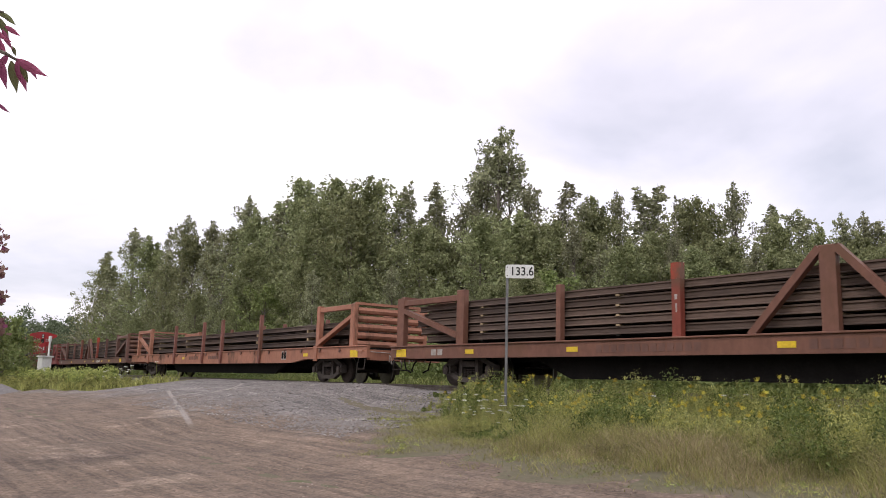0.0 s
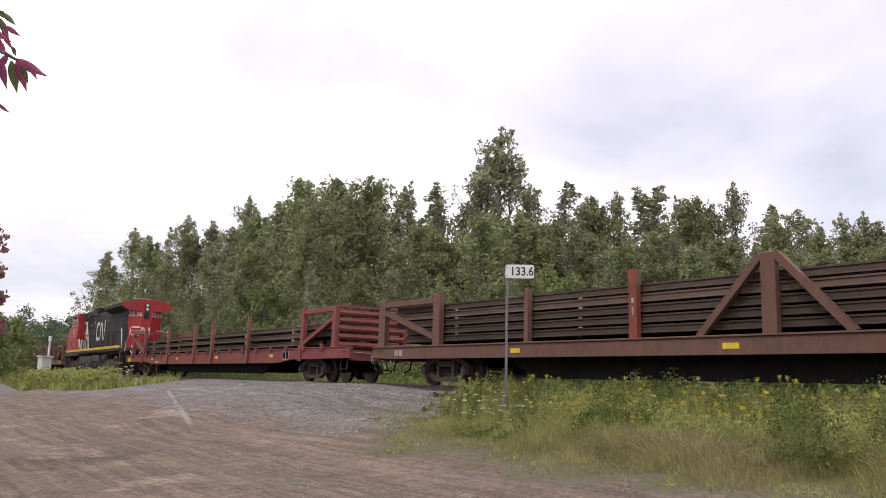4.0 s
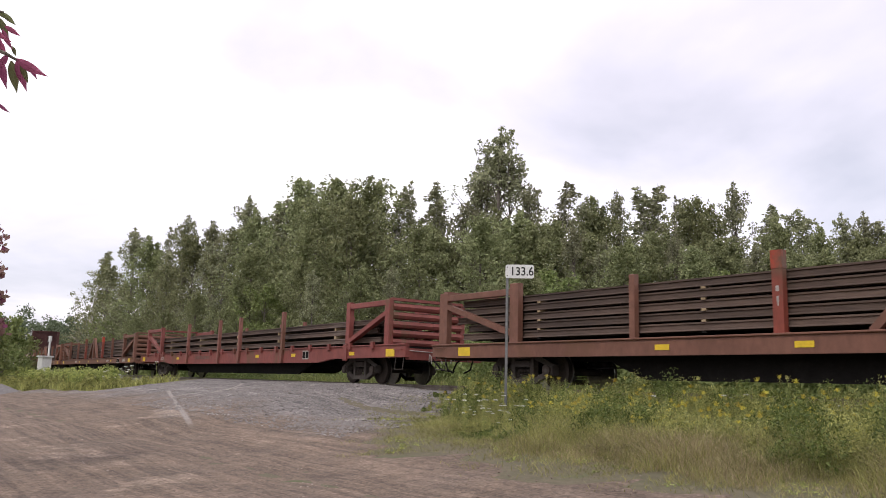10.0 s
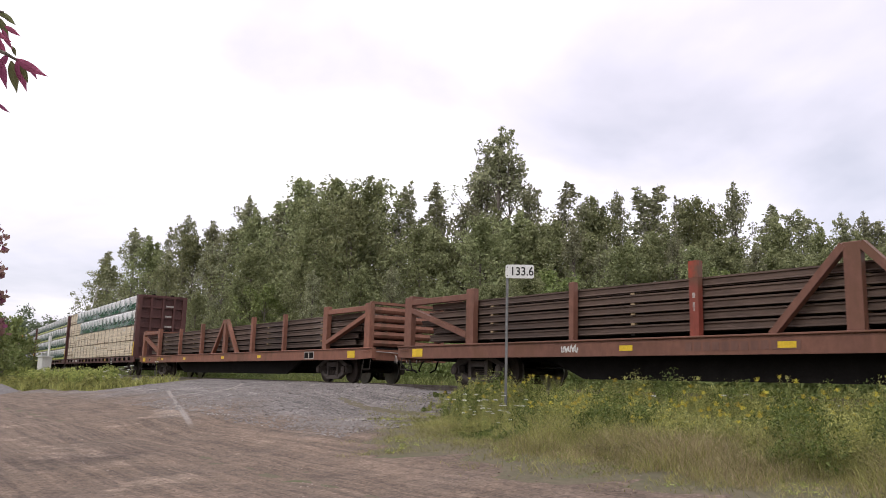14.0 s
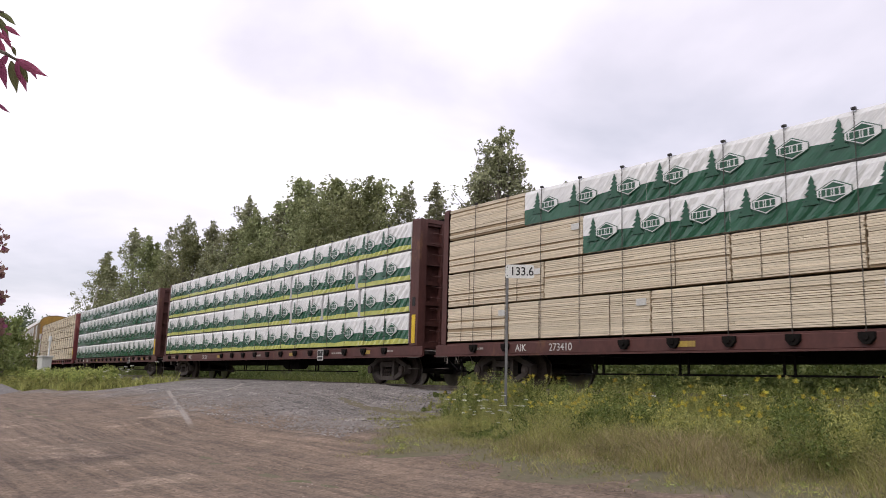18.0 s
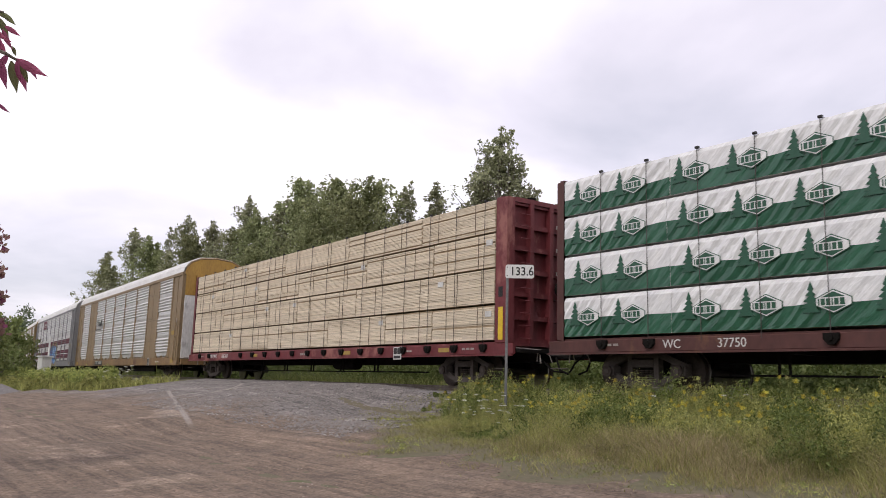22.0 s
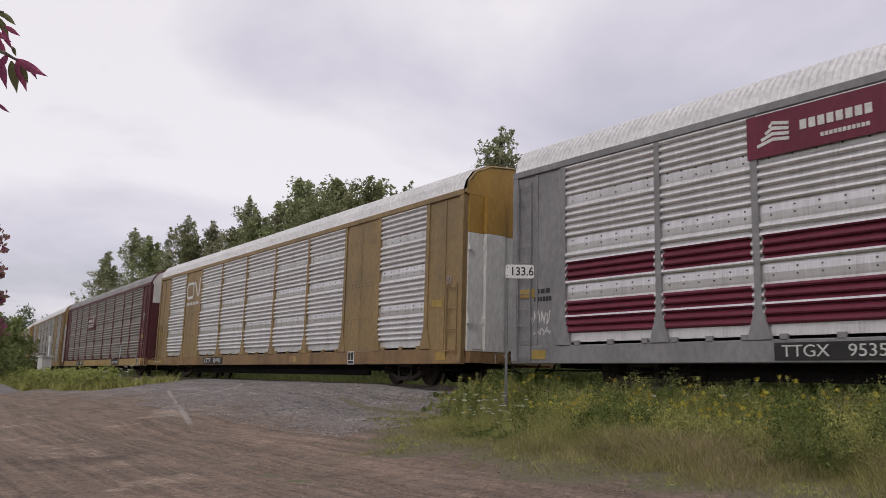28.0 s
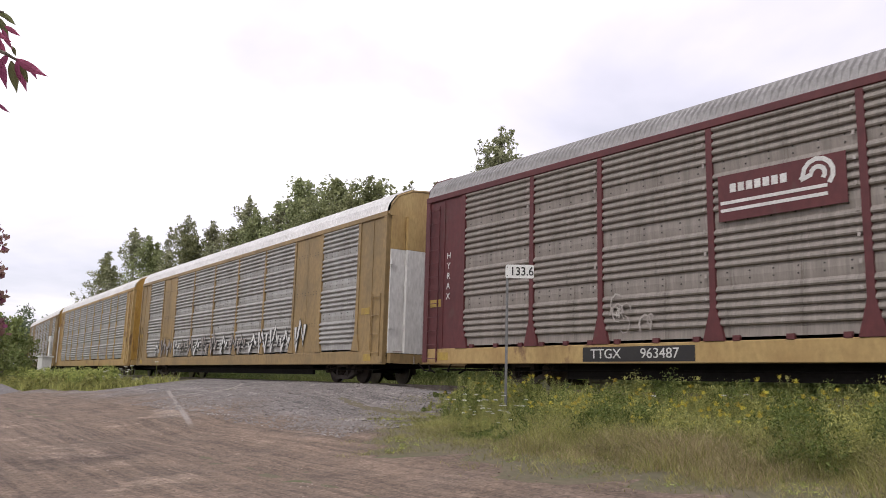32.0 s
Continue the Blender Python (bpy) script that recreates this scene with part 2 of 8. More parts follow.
# outline of the gravel apron and of its ramp to the crossing
ROAD = [(-19.2, 17.6), (-19.4, 14.0), (-17.6, 12.4), (-15.6, 10.6), (-14.6, 9.6), (-12.2, 8.3), (-10.6, 7.7), (-8.2, 7.35), (-6.7, 7.6), (-5.0, 7.3), (-3.0, 7.9),
        (1.0, 7.4), (9.0, 7.0), (11.5, 0.0), (10.0, -11.5), (-40.0, -11.5), (-58.0, -8.0), (-59.0, 6.4), (-50.0, 8.7), (-43.0, 10.2), (-40.0, 11.0), (-36.5, 12.0), (-35.0, 14.0), (-34.6, 17.8)]


def on_road(x, y):
    wob = 0.35 * np.sin(x * 1.7 + y) + 0.25 * np.sin(x * 3.9 - y * 2.7)
    return inside(x + wob * 0.5, y + wob, ROAD)


SHOULDER = [(-20.5, 17.6), (-20.5, 10.2), (-15.2, 10.2), (-14.4, 12.2), (-14.6, 17.6)]


def on_gravel(x, y):
    return on_road(x, y) | inside(x + 0.3 * np.sin(y * 2.1), y, SHOULDER)


# pale turning marks: centre of the arc, radius, half width, middle of the mark and its reach
TURNS = [(134.4, 557.8, 571.79, 0.06, -24.7, 8.6, 6.9), (-19.7, 10.4, 7.01, 0.07, -26.5, 10.8, 1.9), (-30.9, 7.2, 5.67, 0.05, -27.0, 10.8, 2.4)]


def gravel_mat():
    m = mat("gravel_road", (0.205, 0.148, 0.110), (0.148, 0.110, 0.085), 0.8, 0.95, bump=0.0, third=(0.25, 0.19, 0.145), spots=0.02)
    N, L = m.node_tree.nodes, m.node_tree.links
    b = N["Principled BSDF"]
    old = b.inputs["Base Color"].links[0].from_socket
    tc = N.new("ShaderNodeTexCoord")
    # grey crushed stone towards the crossing, brown dirt on the apron
    sep = N.new("ShaderNodeSeparateXYZ")
    L.new(tc.outputs["Object"], sep.inputs[0])
    warp = N.new("ShaderNodeTexNoise")
    warp.inputs["Scale"].default_value, warp.inputs["Detail"].default_value = 0.45, 5
    L.new(tc.outputs["Object"], warp.inputs["Vector"])
    ws = N.new("ShaderNodeMath"); ws.operation = "MULTIPLY_ADD"; ws.inputs[1].default_value = 5.0
    L.new(warp.outputs["Fac"], ws.inputs[0])
    L.new(sep.outputs["Y"], ws.inputs[2])
    rg = N.new("ShaderNodeMapRange")
    rg.inputs["From Min"].default_value, rg.inputs["From Max"].default_value = 10.2, 12.4
    L.new(ws.outputs[0], rg.inputs["Value"])
    vor = N.new("ShaderNodeTexVoronoi")
    vor.inputs["Scale"].default_value = 16.0
    L.new(tc.outputs["Object"], vor.inputs["Vector"])
    st = N.new("ShaderNodeValToRGB")
    st.color_ramp.elements[0].color, st.color_ramp.elements[1].color = (0.09, 0.082, 0.08, 1), (0.25, 0.225, 0.21, 1)
    L.new(vor.outputs["Color"], st.inputs[0])
    mx = N.new("ShaderNodeMix"); mx.data_type = "RGBA"
    L.new(rg.outputs[0], mx.inputs[0])
    L.new(old, mx.inputs[6])
    L.new(st.outputs[0], mx.inputs[7])
    # wheel tracks: long pale and dark streaks that run along the apron
    mp = N.new("ShaderNodeMapping")
    mp.inputs["Rotation"].default_value, mp.inputs["Scale"].default_value = (0, 0, radians(24)), (0.2, 4.2, 1)
    L.new(tc.outputs["Object"], mp.inputs[0])
    tn = N.new("ShaderNodeTexNoise")
    tn.inputs["Scale"].default_value, tn.inputs["Detail"].default_value, tn.inputs["Distortion"].default_value = 1.0, 7, 1.6
    L.new(mp.outputs[0], tn.inputs["Vector"])
    tr = N.new("ShaderNodeMapRange")
    tr.inputs["From Min"].default_value, tr.inputs["From Max"].default_value = 0.36, 0.66
    tr.inputs["To Min"].default_value, tr.inputs["To Max"].default_value = 0.74, 1.28
    L.new(tn.outputs["Fac"], tr.inputs["Value"])
    hs = N.new("ShaderNodeHueSaturation")
    L.new(tr.outputs[0], hs.inputs["Value"])
    L.new(mx.outputs[2], hs.inputs["Color"])
    # loose stones and damp patches
    pv = N.new("ShaderNodeTexVoronoi")
    pv.inputs["Scale"].default_value = 30.0
    L.new(tc.outputs["Object"], pv.inputs["Vector"])
    pr = N.new("ShaderNodeMapRange")
    pr.inputs["To Min"].default_value, pr.inputs["To Max"].default_value = 0.6, 1.42
    L.new(pv.outputs["Color"], pr.inputs["Value"])
    h2 = N.new("ShaderNodeHueSaturation")
    L.new(pr.outputs[0], h2.inputs["Value"])
    L.new(hs.outputs[0], h2.inputs["Color"])
    mn = N.new("ShaderNodeTexNoise")
    mn.inputs["Scale"].default_value, mn.inputs["Detail"].default_value, mn.inputs["Roughness"].default_value = 1.6, 8, 0.7
    L.new(tc.outputs["Object"], mn.inputs["Vector"])
    mr = N.new("ShaderNodeMapRange")
    mr.inputs["From Min"].default_value, mr.inputs["From Max"].default_value = 0.3, 0.7
    mr.inputs["To Min"].default_value, mr.inputs["To Max"].default_value = 0.68, 1.32
    L.new(mn.outputs["Fac"], mr.inputs["Value"])
    h3 = N.new("ShaderNodeHueSaturation")
    L.new(mr.outputs[0], h3.inputs["Value"])
    L.new(h2.outputs[0], h3.inputs["Color"])
    # two pale arcs where a vehicle turned
    last = h3.outputs[0]
    for cx, cy, rad, wid, mx_, my_, reach in TURNS:
        off_c = N.new("ShaderNodeVectorMath"); off_c.operation = "SUBTRACT"; off_c.inputs[1].default_value = (cx, cy, 0)
        flat = N.new("ShaderNodeVectorMath"); flat.operation = "MULTIPLY"; flat.inputs[1].default_value = (1, 1, 0)
        ln = N.new("ShaderNodeVectorMath"); ln.operation = "LENGTH"
        L.new(tc.outputs["Object"], off_c.inputs[0]); L.new(off_c.outputs[0], flat.inputs[0]); L.new(flat.outputs[0], ln.inputs[0])
        sb = N.new("ShaderNodeMath"); sb.operation = "SUBTRACT"; sb.inputs[1].default_value = rad
        ab = N.new("ShaderNodeMath"); ab.operation = "ABSOLUTE"
        L.new(ln.outputs["Value"], sb.inputs[0]); L.new(sb.outputs[0], ab.inputs[0])
        rm = N.new("ShaderNodeMapRange")
        rm.inputs["From Min"].default_value, rm.inputs["From Max"].default_value = wid * 0.6, wid * 1.5
        rm.inputs["To Min"].default_value, rm.inputs["To Max"].default_value = 1.0, 0.0
        L.new(ab.outputs[0], rm.inputs["Value"])
        o2 = N.new("ShaderNodeVectorMath"); o2.operation = "SUBTRACT"; o2.inputs[1].default_value = (mx_, my_, 0)
        f2 = N.new("ShaderNodeVectorMath"); f2.operation = "MULTIPLY"; f2.inputs[1].default_value = (1, 1, 0)
        l2 = N.new("ShaderNodeVectorMath"); l2.operation = "LENGTH"
        L.new(tc.outputs["Object"], o2.inputs[0]); L.new(o2.outputs[0], f2.inputs[0]); L.new(f2.outputs[0], l2.inputs[0])
        r2 = N.new("ShaderNodeMapRange")
        r2.inputs["From Min"].default_value, r2.inputs["From Max"].default_value = reach * 0.75, reach
        r2.inputs["To Min"].default_value, r2.inputs["To Max"].default_value = 1.0, 0.0
        L.new(l2.outputs["Value"], r2.inputs["Value"])
        m0 = N.new("ShaderNodeMath"); m0.operation = "MULTIPLY"
        L.new(rm.outputs[0], m0.inputs[0]); L.new(r2.outputs[0], m0.inputs[1])
        ml = N.new("ShaderNodeMath"); ml.operation = "MULTIPLY"
        L.new(m0.outputs[0], ml.inputs[0]); L.new(mr.outputs[0], ml.inputs[1])
        mm = N.new("ShaderNodeMix"); mm.data_type = "RGBA"
        mm.inputs[7].default_value = (0.29, 0.26, 0.235, 1)
        L.new(ml.outputs[0], mm.inputs[0]); L.new(last, mm.inputs[6])
        last = mm.outputs[2]
    L.new(last, b.inputs["Base Color"])
    bp = N.new("ShaderNodeBump")
    bp.inputs["Strength"].default_value, bp.inputs["Distance"].default_value = 0.9, 0.05
    n2 = N.new("ShaderNodeTexNoise")
    n2.inputs["Scale"].default_value, n2.inputs["Detail"].default_value = 11, 10
    L.new(tc.outputs["Object"], n2.inputs["Vector"])
    L.new(n2.outputs["Fac"], bp.inputs["Height"])
    L.new(bp.outputs[0], b.inputs["Normal"])
    return m


GRAVEL = gravel_mat()
rx = np.concatenate([np.arange(-60, -36, 0.4), np.arange(-36, 2, 0.14), np.arange(2, 13, 0.5)])
ry = np.concatenate([np.arange(-12, 2, 0.4), np.arange(2, 18.2, 0.14)])
road = sheet("road", rx, ry, lambda x, y: land(x, y) + ripple(x, y) * (np.abs(line_y(x) - y) > 3.4) + np.where(on_gravel(x - 0.2, y - 0.2) & on_gravel(x + 0.2, y - 0.2) & on_gravel(x - 0.2, y + 0.2) & on_gravel(x + 0.2, y + 0.2), 0.012, -0.045) + 0.008 * np.sin(x * 5.1 + y * 3.3) * np.sin(y * 6.7 - x * 2.1), GRAVEL, on_gravel)
tagged(road, "rutted brown dirt and grey gravel road apron", "road", kind="structure")

# ---- railway: ballast, sleepers, rails ----
RAIL_TOP = mat("worn_rail_steel", (0.30, 0.27, 0.25), (0.17, 0.13, 0.11), 4, 0.35, 0.8, bump=0.05)
RUST = mat("rail_rust", (0.16, 0.085, 0.05), (0.09, 0.05, 0.035), 3, 0.85, 0.1)
TIE = mat("tarred_sleeper", (0.08, 0.06, 0.05), (0.14, 0.11, 0.09), 4, 0.9, stretch=(1, 0.2, 1), rnd=0.3)
BALLAST = mat("crushed_ballast", (0.26, 0.24, 0.235), (0.15, 0.14, 0.14), 7, 0.95, bump=0.9, bscale=16)
X0, X1 = -168.0, 58.0


def ribbon(name, prof, material, x0=X0, x1=X1, step=2.0):
    """A profile of (offset, height) drawn along the line."""
    n, vs, fs = len(prof), [], []
    xs_ = np.arange(x0, x1 + step, step)
    for x in xs_:
        sl = BEND * x
        k = 1 / math.sqrt(1 + sl * sl)
        for o, z in prof:
            vs.append((x - o * sl * k, line_y(x) + o * k, z))
    for i in range(len(xs_) - 1):
        for j in range(n):
            fs.append((i * n + j, i * n + (j + 1) % n, (i + 1) * n + (j + 1) % n, (i + 1) * n + j))
    fs += [tuple(range(n)), tuple((len(xs_) - 1) * n + j for j in range(n - 1, -1, -1))]
    me = mesh_of(name, vs, fs)
    me.materials.append(material)
    return new(name, me)


bal = ribbon("ballast", [(-3.1, -0.9), (-3.0, -0.62), (-1.75, -0.15), (1.75, -0.15), (3.0, -0.62), (3.1, -0.9)], BALLAST)
tagged(bal, "grey crushed stone ballast bed under the track", "ballast", kind="structure")
for side in (-1, 1):
    o = side * 0.752
    rl = ribbon("rail", [(o - 0.07, -0.165), (o + 0.07, -0.165), (o + 0.07, -0.15), (o + 0.012, -0.13), (o + 0.012, -0.045), (o + 0.036, -0.035), (o + 0.036, 0.0),
                         (o - 0.036, 0.0), (o - 0.036, -0.035), (o - 0.012, -0.045), (o - 0.012, -0.13), (o - 0.07, -0.15)], RAIL_TOP)
    tagged(rl, "steel running rail with a bright worn head", "rail", "rails of the line", "structure")


# ---- loose stones on the ramp and the apron ----
def strewn_stones(name, n, box, lo, hi, seed, material, label, power=1.0):
    rg = np.random.default_rng(seed)
    x, y = rg.uniform(box[0], box[1], n * 3), rg.uniform(box[2], box[3], n * 3)
    ok = on_gravel(x, y) & (np.sin(x * 0.9 + 2 * np.sin(y * 0.7)) * np.sin(y * 1.1 + x * 0.3) > rg.uniform(-2.2, 0.7, n * 3))
    x, y = x[ok][:n], y[ok][:n]
    n = len(x)
    z = land(x, y) + ripple(x, y) * (np.abs(line_y(x) - y) > 3.4) + 0.012
    r = lo + (hi - lo) * rg.uniform(size=n) ** 2.2
    base = np.array([(1, 0, 0.1), (0.2, 0.95, 0), (-0.9, 0.35, 0.1), (-0.6, -0.8, 0), (0.6, -0.75, 0.05), (0.1, 0.1, 0.75), (0, 0, -0.4)])
    th = rg.uniform(0, 6.28, n)
    jit = base[None] * rg.uniform(0.65, 1.25, (n, 7, 1))
    px = jit[..., 0] * np.cos(th)[:, None] - jit[..., 1] * np.sin(th)[:, None]
    py = jit[..., 0] * np.sin(th)[:, None] + jit[..., 1] * np.cos(th)[:, None]
    v = np.stack([x[:, None] + px * r[:, None], y[:, None] + py * r[:, None], z[:, None] + jit[..., 2] * r[:, None]], -1).reshape(-1, 3)
    tri = np.array([(0, 1, 5), (1, 2, 5), (2, 3, 5), (3, 4, 5), (4, 0, 5), (1, 0, 6), (2, 1, 6), (3, 2, 6), (4, 3, 6), (0, 4, 6)])
    f = (np.arange(n)[:, None, None] * 7 + tri[None]).reshape(-1, 3)
    me = bpy.data.meshes.new(name)
    me.from_pydata(v.tolist(), [], f.tolist())
    me.materials.append(material)
    tagged(new(name, me), label, "stones", kind="stuff")


STONE_G = mat("grey_stone", (0.29, 0.265, 0.25), (0.20, 0.18, 0.17), 3, 0.9, bump=0.2, third=(0.35, 0.32, 0.30), spots=0.05)
STONE_B = mat("brown_stone", (0.26, 0.20, 0.155), (0.18, 0.14, 0.11), 3, 0.9, bump=0.2, third=(0.32, 0.27, 0.23), spots=0.05)
strewn_stones("loose_gravel", 7000, (-26, -13, 7.6, 13.4), 0.012, 0.055, 4, STONE_G, "loose grey crushed stone on the ramp")
strewn_stones("scattered_pebbles", 6000, (-30, -3, 2.5, 11.5), 0.005, 0.024, 5, STONE_B, "pebbles scattered over the dirt apron")


# ---- trees and shrubs ----
def leaf_cloud(rng, centres, radii, per, size, droop=0.0, long=1.5, corners=4, tall=0.85):
    """Leaf blades strewn in clumps: vertices and faces of three or four corners."""
    c = np.repeat(np.asarray(centres, float), per, axis=0)
    r = np.repeat(np.asarray(radii, float), per)
    n = len(c)
    p = c + np.clip(rng.normal(size=(n, 3)), -1.7, 1.7) * (0.42 * r)[:, None] * np.array([1, 1, tall])
    a = rng.normal(size=(n, 3)) + np.array([0, 0, -droop])
    a /= np.linalg.norm(a, axis=1)[:, None] + 1e-9
    b = np.cross(a, rng.normal(size=(n, 3)))
    b /= np.linalg.norm(b, axis=1)[:, None] + 1e-9
    s = size * rng.uniform(0.6, 1.3, n)[:, None]
    if corners == 3:
        v = np.stack([p + a * s * long / 2, p + b * s / 2 - a * s * 0.4, p - b * s / 2 - a * s * 0.4], 1).reshape(-1, 3)
        return v, np.arange(3 * n).reshape(n, 3)
    v = np.stack([p - a * s * long / 2, p + b * s / 2 - a * s * 0.1, p + a * s * long / 2, p - b * s / 2 - a * s * 0.1], 1).reshape(-1, 3)
    return v, np.arange(4 * n).reshape(n, 4)


def quads_mesh(name, v, f, material):
    me = bpy.data.meshes.new(name)
    me.vertices.add(len(v))
    me.vertices.foreach_set("co", np.ascontiguousarray(v, dtype=np.float32).ravel())
    k = f.shape[1]
    me.loops.add(len(f) * k)
    me.loops.foreach_set("vertex_index", np.ascontiguousarray(f, dtype=np.int32).ravel())
    me.polygons.add(len(f))
    me.polygons.foreach_set("loop_start", np.arange(0, len(f) * k, k, dtype=np.int32))
    me.update(calc_edges=True)
    me.materials.append(material)
    return me


def sprays(rng, centres, radii, per, size, flat=0.85, lift=0.45):
    """Leaf sprays on the upper shell of each clump, turned up and outwards."""
    c = np.repeat(np.asarray(centres, float), per, axis=0)
    r = np.repeat(np.asarray(radii, float), per)
    n = len(c)
    d = rng.normal(size=(n, 3)) + np.array([0, 0, 0.25])
    d /= np.linalg.norm(d, axis=1)[:, None] + 1e-9
    p = c + d * (r * rng.uniform(0.1, 1.0, n) ** 0.5)[:, None] * np.array([1, 1, flat])
    nr = d * 0.5 + np.array([0, 0, lift]) + rng.normal(size=(n, 3)) * 0.75
    nr /= np.linalg.norm(nr, axis=1)[:, None] + 1e-9
    a = np.cross(nr, rng.normal(size=(n, 3)))
    a /= np.linalg.norm(a, axis=1)[:, None] + 1e-9
    b = np.cross(nr, a)
    s = size * rng.uniform(0.55, 1.3, n)[:, None]
    v = np.stack([p - a * s * 0.7, p + b * s * 0.42 + a * s * 0.1, p + a * s * 0.75, p - b * s * 0.42], 1).reshape(-1, 3)
    return v, np.arange(4 * n).reshape(n, 4)


def make_tree(seed, h, rad, low, bark, leaf, label, kind="tree", clumps=110, per=52, size=0.2, peak=0.45, spread=0.75, blunt=1.6, leaders=5, airy=0.0):
    """A tapered trunk with limbs that fork into leafy sprays. low: where the crown starts, peak: where it is widest,
    blunt: how round its top is, leaders: upright shoots that stand out of the top, airy: how loose the upper crown is."""
    rng = np.random.default_rng(seed)
    root = thing(kind, label, "tree")
    lean = rng.normal(size=2) * 0.02 * h
    axis = lambda u: (lean[0] * u * u + 0.1 * math.sin(5 * u + seed), lean[1] * u * u + 0.1 * math.cos(4 * u + seed))
    tr = Shape()
    us = (0, 0.04, 0.2, 0.4, 0.6, 0.8, 0.97)
    base = 0.009 * h + 0.03
    tr.rod([(*axis(u), h * u) for u in us], [base * 1.5, base * 1.05, base * 0.9, base * 0.72, base * 0.5, base * 0.28, 0.012], 8)
    cs, rs = [], []
    n_limb = max(16, clumps // 4)
    for i in range(n_limb):
        w = (i + rng.uniform(0, 0.9)) / n_limb
        u = low + (0.95 - low) * w
        env = 0.4 + 0.6 * (w / peak) ** 0.7 if w < peak else 0.05 + 0.95 * max(0.0, 1 - ((w - peak) / (1 - peak)) ** blunt) ** (1 / min(blunt, 2.0))
        rr = rad * env * rng.uniform(0.62, 1.12)
        th = i * 2.4 + rng.uniform(-0.5, 0.5)
        z1 = h * u
        z0 = max(0.05 * h, z1 - rr * rng.uniform(0.6, 1.3))
        p0 = Vector((*axis(z0 / h), z0))
        p1 = Vector((axis(u)[0] + rr * math.cos(th), axis(u)[1] + rr * math.sin(th), z1))
        mid_p = p0.lerp(p1, 0.5) + Vector((0, 0, -0.06 * rr))
        tr.rod([p0, mid_p, p1], [base * 0.3 * (1.1 - u), base * 0.17 * (1.1 - u), 0.01], 5)
        for k in range(5 if w < 0.8 else 4):
            if rng.uniform() < airy * w:
                continue
            t = (1.0, 0.86, 0.7, 0.52, 0.3)[k] + rng.uniform(-0.06, 0.06)
            q = p0.lerp(p1, t) + Vector((rng.normal(), rng.normal(), rng.normal() * 0.7)) * (0.22 * max(rr, 0.34 * rad) * (0.4 + t * 0.6))
            cs.append(tuple(q))
            rs.append(spread * rng.uniform(0.6, 1.2) * (1.0 - 0.35 * w) * (0.85 if t > 0.8 else 1.1))
            if airy > 0.2:
                tr.rod([p0.lerp(p1, max(0.1, t - 0.25)), q], [0.018, 0.006], 4)
    for i in range(leaders):
        th, q0 = rng.uniform(0, 6.28), rng.uniform(0.05, 0.5) * rad * 0.6
        top = h * (1.0 if i == 0 else rng.uniform(0.86, 0.985)) - 0.12
        if i == 0:
            q0 *= 0.25
        x, y = axis(0.9)[0] + q0 * math.cos(th), axis(0.9)[1] + q0 * math.sin(th)
        z = h * rng.uniform(0.74, 0.8)
        tr.rod([(axis(0.7)[0], axis(0.7)[1], h * 0.7), (x * 0.8, y * 0.8, z), (x, y, top)], [0.035, 0.022, 0.006], 4)
        while z < top - 0.05:
            f_ = (top - z) / (0.25 * h)
            if rng.uniform() > airy * 0.4:
                cs.append((x + rng.normal() * 0.22 * (0.4 + f_), y + rng.normal() * 0.22 * (0.4 + f_), z))
                rs.append(spread * (0.24 + 0.6 * f_) * rng.uniform(0.8, 1.3))
            z += rng.uniform(0.18, 0.42)
    part("trunk", tr, bark, root)
    v, f = sprays(rng, cs, rs, per, size)
    part("crown", quads_mesh("crown", v, f, leaf), leaf, root)
    return root


AZ = lambda deg, y: -math.tan(radians(deg)) * y
PROTO = [
    make_tree(1, 16.0, 3.2, 0.10, BARK, LEAF_A, "tall poplar with grey-green leaves and a thin ragged top", clumps=165, per=27, size=0.15, peak=0.42, spread=0.82, blunt=1.5, leaders=9, airy=0.6),
    make_tree(2, 15.0, 4.3, 0.05, BARK, LEAF_B, "broad leafy aspen with a dense rounded green crown", clumps=210, per=50, size=0.175, spread=1.15, peak=0.45, blunt=2.0, leaders=6),
    make_tree(3, 15.0, 2.1, 0.15, BARK_W, LEAF_A, "slim pale-barked birch with a sparse see-through crown", clumps=110, per=22, size=0.155, spread=0.68, peak=0.5, blunt=1.5, leaders=7, airy=0.65),
    make_tree(4, 14.0, 3.6, 0.04, BARK, LEAF_B, "full green maple crowded against its neighbours", clumps=190, per=50, size=0.175, spread=1.1, peak=0.42, blunt=1.8, leaders=5),
    make_tree(5, 14.0, 2.4, 0.06, BARK, LEAF_A, "narrow young poplar with a pointed open top", clumps=140, per=32, size=0.15, spread=0.85, peak=0.36, blunt=1.3, leaders=6, airy=0.45),
    make_tree(6, 9.0, 3.1, 0.03, BARK, LEAF_C, "low bushy willow with light green leaves", clumps=150, per=46, size=0.14, spread=0.85, peak=0.5, blunt=2.0, leaders=3),
]
PROTO_H = [16.0, 15.0, 15.0, 14.0, 14.0, 9.0]
used = [0] * len(PROTO)
rng_t = random.Random(7)


def plant(k, x, y, h, turn=None, wide=1.0):
    s = h / PROTO_H[k]
    z = float(land(x, y)) - 0.05
    m = Matrix.Translation((x, y, z)) @ Matrix.Rotation(turn if turn is not None else rng_t.uniform(0, 6.28), 4, "Z")
    if used[k] == 0:
        ob = PROTO[k]
        ob.matrix_basis = m
    else:
        ob = copy_thing(PROTO[k], m)
    ob.scale = (s * wide, s * wide, s)
    used[k] += 1
    return ob


